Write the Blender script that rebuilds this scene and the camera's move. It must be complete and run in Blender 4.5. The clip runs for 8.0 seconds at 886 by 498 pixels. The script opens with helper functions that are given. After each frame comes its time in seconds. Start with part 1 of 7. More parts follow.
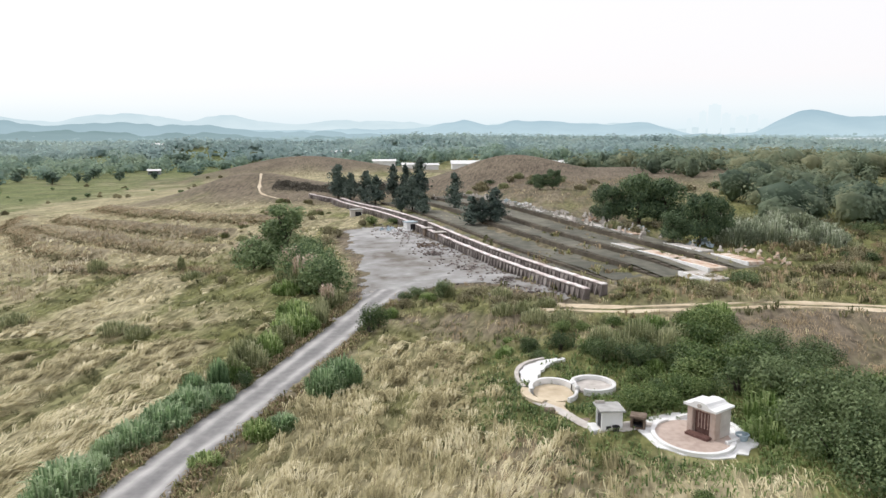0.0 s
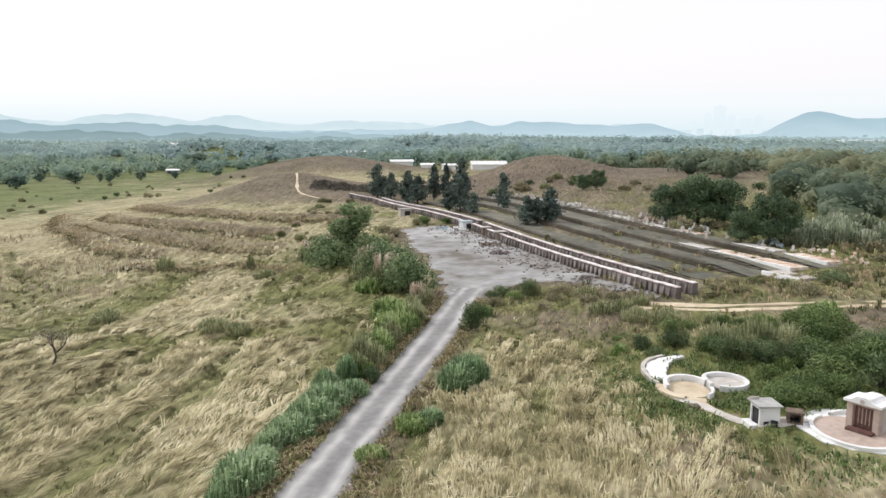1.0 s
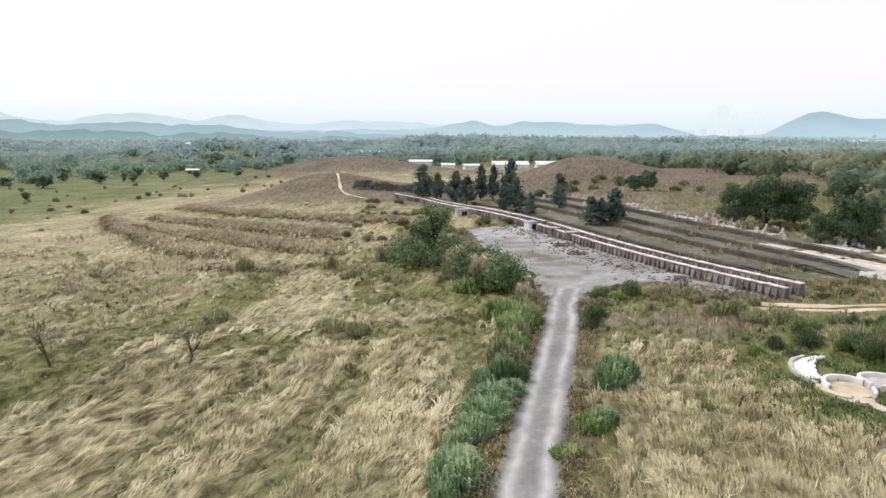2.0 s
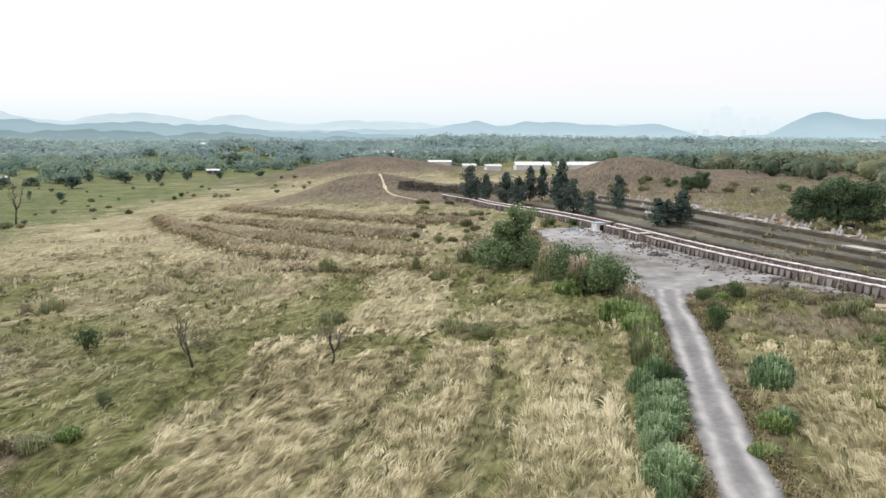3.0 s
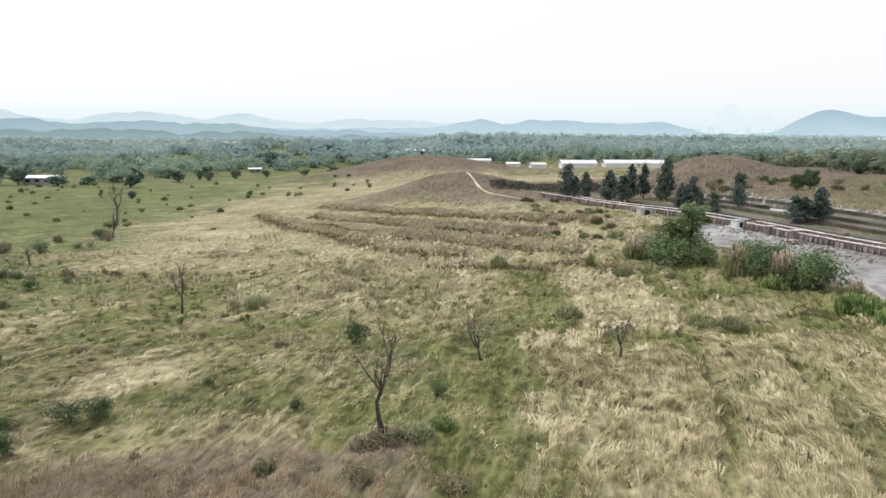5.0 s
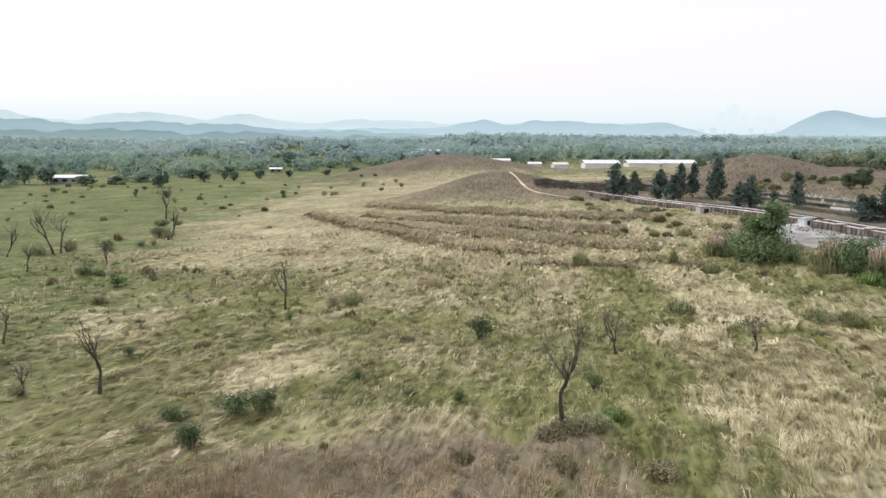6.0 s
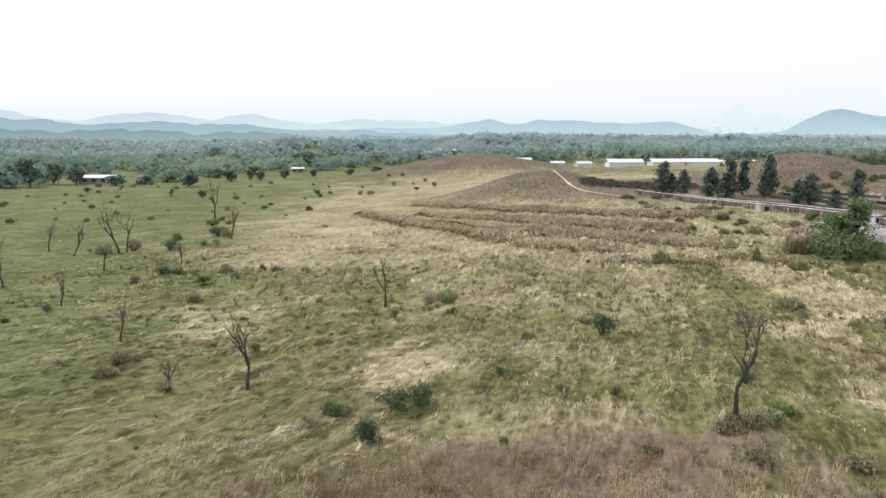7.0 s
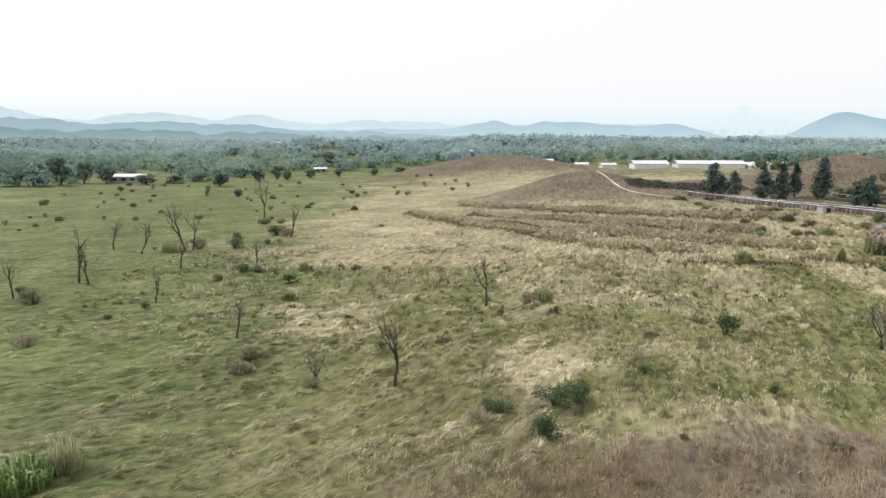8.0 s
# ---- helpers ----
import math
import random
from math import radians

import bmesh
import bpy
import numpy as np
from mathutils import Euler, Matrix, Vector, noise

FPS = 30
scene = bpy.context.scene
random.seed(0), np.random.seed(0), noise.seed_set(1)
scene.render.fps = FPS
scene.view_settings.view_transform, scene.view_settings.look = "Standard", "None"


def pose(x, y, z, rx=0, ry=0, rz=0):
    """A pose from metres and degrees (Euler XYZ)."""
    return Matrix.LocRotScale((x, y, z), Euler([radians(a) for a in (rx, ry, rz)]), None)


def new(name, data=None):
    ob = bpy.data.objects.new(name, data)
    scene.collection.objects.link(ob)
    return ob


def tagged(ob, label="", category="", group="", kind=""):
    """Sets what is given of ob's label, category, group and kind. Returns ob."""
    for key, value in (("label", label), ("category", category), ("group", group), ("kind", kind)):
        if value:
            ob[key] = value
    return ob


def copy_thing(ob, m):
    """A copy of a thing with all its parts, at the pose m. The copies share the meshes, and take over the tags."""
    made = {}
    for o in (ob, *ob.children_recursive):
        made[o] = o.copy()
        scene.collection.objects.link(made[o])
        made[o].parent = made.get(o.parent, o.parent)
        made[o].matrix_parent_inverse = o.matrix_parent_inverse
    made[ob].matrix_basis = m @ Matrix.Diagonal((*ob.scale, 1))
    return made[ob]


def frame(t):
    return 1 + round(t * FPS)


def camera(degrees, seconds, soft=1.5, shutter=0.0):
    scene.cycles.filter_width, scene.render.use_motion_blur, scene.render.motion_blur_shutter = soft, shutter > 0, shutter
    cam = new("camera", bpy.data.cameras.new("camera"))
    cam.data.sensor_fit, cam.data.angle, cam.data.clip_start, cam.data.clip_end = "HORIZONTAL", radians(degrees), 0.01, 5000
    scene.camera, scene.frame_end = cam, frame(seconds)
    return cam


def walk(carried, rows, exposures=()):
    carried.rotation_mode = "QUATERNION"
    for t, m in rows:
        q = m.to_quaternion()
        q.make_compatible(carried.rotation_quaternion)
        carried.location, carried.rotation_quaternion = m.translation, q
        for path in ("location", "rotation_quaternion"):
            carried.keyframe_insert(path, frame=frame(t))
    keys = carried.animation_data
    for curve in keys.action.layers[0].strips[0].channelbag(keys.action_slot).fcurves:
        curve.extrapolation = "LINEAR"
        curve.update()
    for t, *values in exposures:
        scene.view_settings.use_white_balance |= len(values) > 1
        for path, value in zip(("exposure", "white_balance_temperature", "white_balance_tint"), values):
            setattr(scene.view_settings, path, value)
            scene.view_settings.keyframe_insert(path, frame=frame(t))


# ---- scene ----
cam = camera(62.2, 8.0)
METRES, EYE, TILT, LEAN, TURN = 80.0, 16.0, -9.0, 0.0, 0.0
ROWS = [
    (0.0, 0.0, 0.0, 0.0, 0.0, 0.0, -0.0),
    (0.5, -0.0463, -0.0021, -0.0019, 0.12, 0.04, -0.08),
    (1.0, -0.0975, -0.0058, -0.0028, 0.22, 0.06, -0.2),
    (1.5, -0.1555, -0.0082, -0.0031, 0.27, 0.05, -0.24),
    (3.0, -0.3431, -0.0223, -0.0015, 0.34, 0.05, -0.33),
    (3.5, -0.4077, -0.0265, -0.0032, 0.42, -0.02, -0.21),
    (4.0, -0.4735, -0.0325, -0.0015, 0.37, 0.01, -0.37),
    (4.5, -0.5428, -0.0385, -0.0025, 0.38, -0.08, -0.26),
    (6.0, -0.7417, -0.054, -0.0108, 0.42, -0.03, -0.27),
    (6.5, -0.8064, -0.0579, -0.0113, 0.5, 0.0, -0.36),
    (7.0, -0.8679, -0.0594, -0.0142, 0.64, -0.05, -0.16),
    (7.5, -0.9322, -0.0599, -0.0174, 0.77, -0.03, -0.28),
    (8.0, -0.9973, -0.0637, -0.018, 0.84, 0.04, -0.45),
]
walk(cam, [(t, pose(0, 0, EYE, TILT, LEAN, TURN) @ pose(METRES * x, METRES * y, METRES * z, 90 + pitch, roll, yaw)) for t, x, y, z, yaw, pitch, roll in ROWS], [(0.0, 0.0, 6350, 10), (8.0, 0.0, 6350, 10)])

# ---- world, sun ----
SUN_TO = Vector((-0.6, 0.5, 0.68)).normalized()
world = bpy.data.worlds.new("hazy_sky")
scene.world = world
world.use_nodes = True
wt = world.node_tree
wt.nodes.clear()
w_out = wt.nodes.new("ShaderNodeOutputWorld")
w_bg = wt.nodes.new("ShaderNodeBackground")
w_sky = wt.nodes.new("ShaderNodeTexSky")
w_sky.sky_type = "NISHITA"
w_sky.sun_disc = False
w_sky.sun_elevation = math.asin(SUN_TO.z)
w_sky.sun_rotation = math.atan2(SUN_TO.x, SUN_TO.y)
w_sky.dust_density = 6.0
w_coord = wt.nodes.new("ShaderNodeTexCoord")
w_sep = wt.nodes.new("ShaderNodeSeparateXYZ")
w_ramp = wt.nodes.new("ShaderNodeValToRGB")
w_ramp.color_ramp.elements[0].position, w_ramp.color_ramp.elements[0].color = 0.0, (0.79, 0.91, 0.955, 1)
w_ramp.color_ramp.elements[1].position, w_ramp.color_ramp.elements[1].color = 0.07, (1.0, 0.97, 0.97, 1)
e = w_ramp.color_ramp.elements.new(0.035)
e.color = (0.94, 0.98, 0.99, 1)
w_scale = wt.nodes.new("ShaderNodeVectorMath")
w_scale.operation = "SCALE"
w_scale.inputs["Scale"].default_value = 0.12
w_mix = wt.nodes.new("ShaderNodeMix")
w_mix.data_type = "RGBA"
w_mix.inputs["Factor"].default_value = 0.88
wt.links.new(w_coord.outputs["Generated"], w_sep.inputs[0])
wt.links.new(w_sep.outputs["Z"], w_ramp.inputs[0])
wt.links.new(w_sky.outputs[0], w_scale.inputs[0])
wt.links.new(w_scale.outputs[0], w_mix.inputs[6])
wt.links.new(w_ramp.outputs[0], w_mix.inputs[7])
wt.links.new(w_mix.outputs[2], w_bg.inputs[0])
w_bg.inputs[1].default_value = 1.1
wt.links.new(w_bg.outputs[0], w_out.inputs[0])

sun_data = bpy.data.lights.new("sun", "SUN")
sun_data.energy, sun_data.angle, sun_data.color = 2.3, radians(9), (1.0, 0.955, 0.90)
sun_ob = new("sun", sun_data)
sun_ob.rotation_mode = "QUATERNION"
sun_ob.rotation_quaternion = SUN_TO.to_track_quat("Z", "Y")

# ---- number helpers ----
RNG = np.random.default_rng(7)


def sg(v):
    return 1 / (1 + np.exp(-np.clip(v, -40, 40)))


def gau(x, y, cx, cy, sx, sy):
    return np.exp(-((x - cx) / sx) ** 2 - ((y - cy) / sy) ** 2)


def hash2(i, j, seed):
    h = np.sin(i * 127.1 + j * 311.7 + seed * 74.7) * 43758.5453
    return h - np.floor(h)


def vnoise(x, y, seed=0):
    """Smooth value noise, 0 to 1."""
    x, y = np.asarray(x, float), np.asarray(y, float)
    i, j = np.floor(x), np.floor(y)
    u, v = x - i, y - j
    u, v = u * u * (3 - 2 * u), v * v * (3 - 2 * v)
    a, b = hash2(i, j, seed), hash2(i + 1, j, seed)
    c, d = hash2(i, j + 1, seed), hash2(i + 1, j + 1, seed)
    return (a * (1 - u) + b * u) * (1 - v) + (c * (1 - u) + d * u) * v


def fbm(x, y, seed=0):
    return 0.55 * vnoise(x, y, seed) + 0.3 * vnoise(x * 2.1, y * 2.1, seed + 1) + 0.15 * vnoise(x * 4.3, y * 4.3, seed + 2)


def along(points, step=1.0):
    """A smooth line through the points, cut into even steps."""
    p = np.array(points, float)
    q = np.vstack([2 * p[0] - p[1], p, 2 * p[-1] - p[-2]])
    out = []
    for k in range(1, len(q) - 2):
        n = max(2, int(np.linalg.norm(q[k + 1] - q[k]) / step))
        s = np.linspace(0, 1, n, endpoint=False)[:, None]
        a, b, c, d = q[k - 1], q[k], q[k + 1], q[k + 2]
        out.append(0.5 * (2 * b + (c - a) * s + (2 * a - 5 * b + 4 * c - d) * s ** 2 + (3 * b - a - 3 * c + d) * s ** 3))
    return np.vstack([*out, p[-1:]])


def near_line(x, y, line):
    """Distance in plan to a line of points."""
    best = np.full(np.shape(x), 1e9)
    for a, b in zip(line[:-1], line[1:]):
        d = b - a
        s = np.clip(((x - a[0]) * d[0] + (y - a[1]) * d[1]) / (d @ d), 0, 1)
        best = np.minimum(best, np.hypot(x - a[0] - s * d[0], y - a[1] - s * d[1]))
    return best


def boxed(x, y, box, rest, work):
    """work(x, y) inside a box of the plan, rest outside it."""
    x, y = np.atleast_1d(np.asarray(x, float)), np.atleast_1d(np.asarray(y, float))
    m = (x > box[0]) & (x < box[1]) & (y > box[2]) & (y < box[3])
    out = np.full(x.shape, rest)
    if m.any():
        out[m] = work(x[m], y[m])
    return out


# ---- the lie of the land ----
ROAD = along([(-19.5, 0), (-16.5, 15), (-13.75, 29.6), (-12.7, 35), (-10.45, 45.8), (-8.2, 56), (-6.6, 65), (-4.5, 73)], 2.0)
ROAD = np.vstack([[(-46, -110), (-35, -66), (-27, -32), (-21.5, -8)], ROAD])
GRAVE_PATH = along([(5.2, 39.2), (6.4, 37.6), (7.0, 36.2), (7.6, 35.0), (8.8, 34.6), (9.8, 34.8), (10.4, 34.6)], 0.4)
DIRT = along([(8.6, 60.6), (10.7, 59.6), (14.4, 57.7), (20.9, 56.7), (27.3, 56.3), (34, 54.6), (46, 51)], 2.0)
HILLPATH = along([(-44.2, 179), (-43.2, 174.5), (-42.5, 170.8), (-41.0, 164.3), (-38.5, 160.2), (-33.5, 154.5), (-31.3, 151.3)], 2.0)
SCARPS = [along(p, 0.8) for p in (
    [(-78, 164), (-66, 148), (-58, 138.6), (-46, 129), (-35.8, 123), (-26, 119)],
    [(-76.7, 145.4), (-70.4, 135), (-60, 125.3), (-52, 119), (-45, 114.3), (-34, 108)],
    [(-90, 154), (-78, 129.8), (-70.4, 120.2), (-61, 106.7), (-53.3, 99.2), (-46, 95)],
    [(-72.9, 127.5), (-61.3, 116), (-52, 108), (-39.8, 98.8), (-31, 95)],
    [(-49, 90.6), (-42.7, 89), (-36.3, 85.6)],
    [(-35, 89.2), (-31, 86.5), (-27, 83.6)],
    [(-52.8, 58.3), (-38.3, 57), (-24.7, 54.9), (-17, 53.7)],
    [(-44.2, 57.7), (-45, 50), (-45.7, 43.7)],
    [(-37.2, 84), (-37.4, 64.7), (-39.7, 50.4), (-41.2, 37.6)])]
TRACKS = [along(p, 0.6) for p in (
    [(-23.4, 53), (-23.5, 48.9), (-24.8, 41.3), (-26.0, 35.6), (-27.7, 29.7), (-29, 26)],
    [(-22.6, 48), (-23.2, 42.6), (-23.9, 38.2), (-25.0, 32.7), (-25.9, 29.2), (-27, 26)],
    [(-29.0, 55), (-29.5, 50.4), (-31.1, 41.8), (-34.8, 30.1), (-36, 26)],
    [(-23.4, 46.3), (-27.1, 45.9), (-31.1, 40.5), (-35.7, 37.4)],
    [(-38.2, 58.0), (-34.7, 57.3), (-29.6, 55.6), (-24.9, 56.2), (-15.0, 55.4)],
    [(-43.9, 59.3), (-44.1, 52.3), (-44.9, 45.3), (-45.5, 41.2), (-46.3, 37.7)],
    [(-74.6, 110.9), (-65.4, 95.1), (-57.3, 86.0), (-50, 80)])]
# centre, reach and height of the bare hills and the wooded rises behind
HILLS = [(5.11, -47.95, 181.5, 16, 16), (9.35, -63.7, 321, 39.7, 26.4), (5.47, 14.9, 178.5, 16.7, 13.0), (1.0, 44, 205, 24, 24),
         (11.5, -178, 540, 75, 60), (8, -30, 640, 80, 70), (1, 150, 580, 80, 70), (-2, 330, 520, 160, 120), (2, 100, 210, 45, 60), (8, -420, 620, 120, 90),
         (5, -300, 800, 150, 90), (6, -620, 760, 150, 130), (8, -60, 860, 150, 70), (6, 240, 800, 200, 80)]
LOT = np.array([(-7.6, 66), (-8.0, 72), (-8.8, 81), (-12, 95), (-15.2, 109), (-9, 111.5), (-5.6, 108.2), (-0.9, 98.2), (4.3, 85.0), (8.4, 72.4), (11.2, 63.0), (10.6, 61.8), (8.6, 66.4), (5.0, 71.2), (1.6, 72.2), (-1.6, 71.0), (-3.9, 68.2), (-4.6, 65.4)])


def inside(x, y, poly):
    x, y = np.asarray(x, float), np.asarray(y, float)
    res = np.zeros(x.shape, bool)
    for (ax, ay), (bx, by) in zip(poly, np.roll(poly, -1, 0)):
        cut = ((ay > y) != (by > y)) & (x < (bx - ax) * (y - ay) / (by - ay + 1e-12) + ax)
        res ^= cut
    return res


def in_lot(x, y):
    """Inside the gravel lot, with its ragged rim."""
    return inside(x + 3.2 * (fbm(x / 1.8, y / 1.8, 21) - 0.5), y + 3.2 * (fbm(x / 1.8, y / 1.8, 22) - 0.5), LOT)


def land(x, y):
    """Height of the ground without its small humps."""
    x, y = np.asarray(x, float), np.asarray(y, float)
    z = (-2.508 + 2.875 * np.tanh((x + 50) / 60) + 2.007 * sg((x - 12) / 6) + 0.558 * sg((y - 88) / 10) * sg((x + 36) / 8)
         + 3.976 * sg((y - 120) / 15) * sg((x + 75) / 18) - 8.634 * sg((y - 250) / 45) * sg((x + 75) / 40) - 0.94 * np.tanh((x - 60) / 60)
         - 0.981 * gau(x, y, -55, 76, 22, 16) + 0.38 * np.tanh((x + 115) / 20) - 1.586 * gau(x, y, -15, 148, 18, 26))
    for a, cx, cy, sx, sy in HILLS:
        z = z + a * gau(x, y, cx, cy, sx, sy)
    for cx, cy, r0, level in ((12.2, 33.0, 3.0, 1.60), (7.2, 41.4, 3.0, 1.14)):
        m = np.clip(2.0 - np.hypot(x - cx, y - cy) / r0, 0, 1)
        m = m * m * (3 - 2 * m)
        z = z * (1 - m) + level * m
    return z


def smooth_mask(x, y):
    """1 where the ground was levelled: road, lot, paths, walls, graves."""
    m = boxed(x, y, (-52, 2, -115, 78), 0.0, lambda px, py: np.clip(2.2 - 0.5 * near_line(px, py, ROAD), 0, 1))
    m = np.maximum(m, boxed(x, y, (3, 50, 46, 66), 0.0, lambda px, py: np.clip(1.6 - 0.6 * near_line(px, py, DIRT), 0, 1)))
    m = np.maximum(m, boxed(x, y, (-49, -27, 147, 184), 0.0, lambda px, py: np.clip(1.6 - 0.6 * near_line(px, py, HILLPATH), 0, 1)))
    m = np.maximum(m, boxed(x, y, (-20, 16, 56, 116), 0.0, lambda px, py: np.clip(1.3 - 0.5 * near_line(px, py, np.vstack([LOT, LOT[:1]])), 0, 1)))
    m = np.maximum(m, inside(x, y, LOT) * 1.0)
    u, v = (x - 12.63) * 0.9375 + (y - 62.69) * 0.348, (y - 62.69) * 0.9375 - (x - 12.63) * 0.348
    m = np.maximum(m, 0.9 * sg((u + 1.5) * 2) * sg((24 - u) * 1.5) * sg((v + 1.5) * 1.5) * sg((100 - v) / 2))
    m = np.maximum(m, np.clip(2.0 - np.hypot(x - 12.1, y - 33) / 2.6, 0, 1))
    m = np.maximum(m, np.clip(2.0 - np.hypot(x - 7.6, y - 40) / 4.0, 0, 1))
    return m


def swathe_angle(x, y):
    """The way in which the grass lies: flat in the far meadow, steeper towards the road."""
    return np.interp(x, [-120, -95, -80, -62, -44, -13, -8], [0.3, 0.72, 1.0, 1.26, 1.34, 1.34, 1.3])


COMBS = (0.42, 0.95, 1.33)


def comb_shares(x):
    """How much of each main lie of the grass holds at x."""
    near, far = sg((x + 70) / 3), sg((-92 - x) / 3)
    return far, 1 - near - far, near


def combed(x, y, along_lie, across_lie, seed):
    """Noise drawn out along the lie of the grass."""
    x = x + 1.6 * (fbm(x / 7, y / 7, seed + 50) - 0.5)
    out = 0
    for w, a in zip(comb_shares(x), COMBS):
        u, v = (x + 30) * math.cos(a) + (y - 45) * math.sin(a), (y - 45) * math.cos(a) - (x + 30) * math.sin(a)
        out = out + w * fbm(u / along_lie, v / across_lie, seed)
    return out


def billow(x, y):
    """1 on the laid billows of long grass, 0 in the narrow gaps between them."""
    return np.clip(np.abs(combed(x, y, 7.5, 2.6, 81) - 0.5) * 9, 0, 1) ** 0.8


def trodden(x, y):
    """1 on the old tracks through the long grass."""
    def depth(px, py):
        wob = 0.5 * (fbm(px / 2.2, py / 2.2, 85) - 0.5)
        return np.clip(1.5 - np.minimum.reduce([near_line(px + wob, py - wob, l[::4]) for l in TRACKS]) / 0.6, 0, 1)
    return boxed(x, y, (-80, -12, 22, 115), 0.0, depth)


def bank_top(x, y):
    """Distance to the brow of the old terrace banks."""
    return boxed(x, y, (-100, -20, 86, 175), 99.0, lambda px, py: np.minimum.reduce([near_line(px - 1.7, py - 2.1, l[::4]) for l in SCARPS[:4]]))


def ground_z(x, y):
    x, y = np.asarray(x, float), np.asarray(y, float)
    hump = 0.75 * (combed(x, y, 4.2, 1.3, 3) - 0.5) + 0.25 * (fbm(x / 1.7, y / 1.7, 4) - 0.5) + 0.6 * (fbm(x / 9, y / 9, 5) - 0.5)
    hump = hump + 0.9 * np.exp(-(bank_top(x, y) / 2.6) ** 2)
    hump = hump + 0.32 * (billow(x, y) - 0.6) * sg((110 - y) / 6) - 0.35 * trodden(x, y)
    fade = np.clip(1.3 - np.abs(y - 60) / 250, 0, 1) * (1 - 0.8 * np.clip(sum(a * gau(x, y, cx, cy, sx, sy) for a, cx, cy, sx, sy in HILLS[:4]) / 2, 0, 1))
    return land(x, y) + hump * fade * (1 - smooth_mask(x, y))


# reach of each ground cover: centre, half sizes, weight
DRY = [(-90, 115, 26, 18, 1.4), (-45, 118, 22, 16, 1.0), (-60, 150, 24, 12, 0.8), (-35, 140, 30, 14, 0.5), (-75, 245, 30, 30, 0.8), (-38, 95, 14, 8, 1.4), (-62, 98, 16, 8, 1.3), (30, 330, 60, 30, 0.6), (-22, 222, 15, 14, 5.0), (-58, 70, 12, 12, 0.5), (-88, 78, 8, 4, 0.7), (-78, 33, 14, 8, 0.4)]
GREEN = [(-16, 64, 5, 10, 1.2), (-150, 140, 42, 70, 1.7), (-130, 220, 60, 45, 1.2), (-180, 250, 60, 60, 1.0), (-112, 90, 20, 30, 1.0), (13, 42, 9, 8, 2.2), (19, 33, 7, 7, 2.4), (6.5, 40, 3, 4.5, 2.6), (3.5, 45, 2, 3, 1.2), (-21, 37, 6, 12, 1.5), (-3, 40, 2.5, 4, 1.4), (0, 33, 5, 6, 0.6), (50, 92, 20, 20, 0.8), (38, 72, 14, 12, 1.3), (5, 60, 9, 5, 0.6), (45, 105, 20, 25, 0.8), (-31.5, 34, 1.8, 4, 2.4), (-25, 33, 1.2, 3, 1.8), (-21, 44, 1.5, 5, 1.4), (-76, 84, 12, 8, 0.9), (-100, 50, 5, 5, 1.6), (-200, 560, 210, 170, 3.0)]
BROWN = [(-48, 179, 22, 19, 4.0), (-63, 322, 46, 28, 5.0), (16, 184, 26, 24, 4.0), (48, 205, 34, 30, 3.0), (-82, 31, 9, 4, 1.0), (-48, 112, 26, 18, 0.3), (36, 66, 12, 9, 0.6), (15, 100, 14, 40, 1.2), (15, 165, 45, 22, 1.5), (-25, 160, 14, 12, 1.5), (3.5, 32, 3, 5, 1.9), (9, 27, 5, 2, 1.4), (1, 27, 6, 3, 0.8), (-88, 44, 24, 15, 0.9), (-10, 33, 1.5, 6, 0.8), (-2, 48, 4, 4, 0.7), (-84, 262, 26, 14, 1.6), (45, 130, 20, 30, 0.5), (-185, 545, 34, 26, 4.0)]
# fields with an edge of their own: weight, then corners
STRAW_FIELDS = [
    (2.6, [(-40.3, 50.5), (-34.8, 50.2), (-27, 52.5), (-20, 53.7), (-17.6, 48), (-17.6, 39), (-18, 24), (-42, 24), (-40.8, 40.5)]),
    (2.2, [(-35, 84.5), (-30, 82.4), (-27.3, 66), (-27.5, 59), (-36.8, 58.5)]),
    (0.9, [(-25.4, 65.5), (-15.5, 71), (-14.5, 61.7), (-25.1, 57.4)]),
    (1.6, [(-4, 53.9), (2.9, 47.3), (5.0, 36), (5.8, 31), (14, 28.5), (14, 24), (-9.5, 24), (-8.6, 38)])]
STRAW_SWATHES = [
    (0.5, [(-56, 58), (-38, 57), (-40, 35), (-54, 38)]),
    (1.7, [(-65.4, 54), (-58.7, 58.2), (-57.1, 50.1), (-62, 46.8)]),
    (2.2, [(-79.4, 46.5), (-71, 59.2), (-66, 58.3), (-66.9, 53.3), (-69.6, 48), (-74.8, 44.6)]),
    (2.0, [(-64.3, 43.8), (-60.8, 51), (-57, 53), (-57.1, 45)]),
    (1.5, [(-70.7, 39.2), (-62.7, 41.4), (-55.6, 38.8), (-59.7, 34.3), (-66.9, 35.6)]),
    (0.9, [(-54, 83), (-43, 85), (-41, 76), (-44, 59), (-53, 62)]),
    (0.6, [(-76.3, 94), (-52, 90), (-57, 66), (-64, 63.3), (-74.4, 65)]),
    (1.4, [(-97.9, 70.4), (-87.9, 72.2), (-87, 58.5), (-95.3, 59.3)]),
    (0.5, [(-96.5, 36), (-88.4, 39.6), (-86.5, 35.6), (-94.3, 29.8)]),
    (2.4, [(-108, 142), (-105, 200), (-88, 215), (-76, 190), (-80, 150), (-75, 97), (-98, 110)]),
    (2.6, [(-100, 206), (-66, 210), (-48, 226), (-36, 262), (-52, 286), (-84, 280), (-102, 262)])]
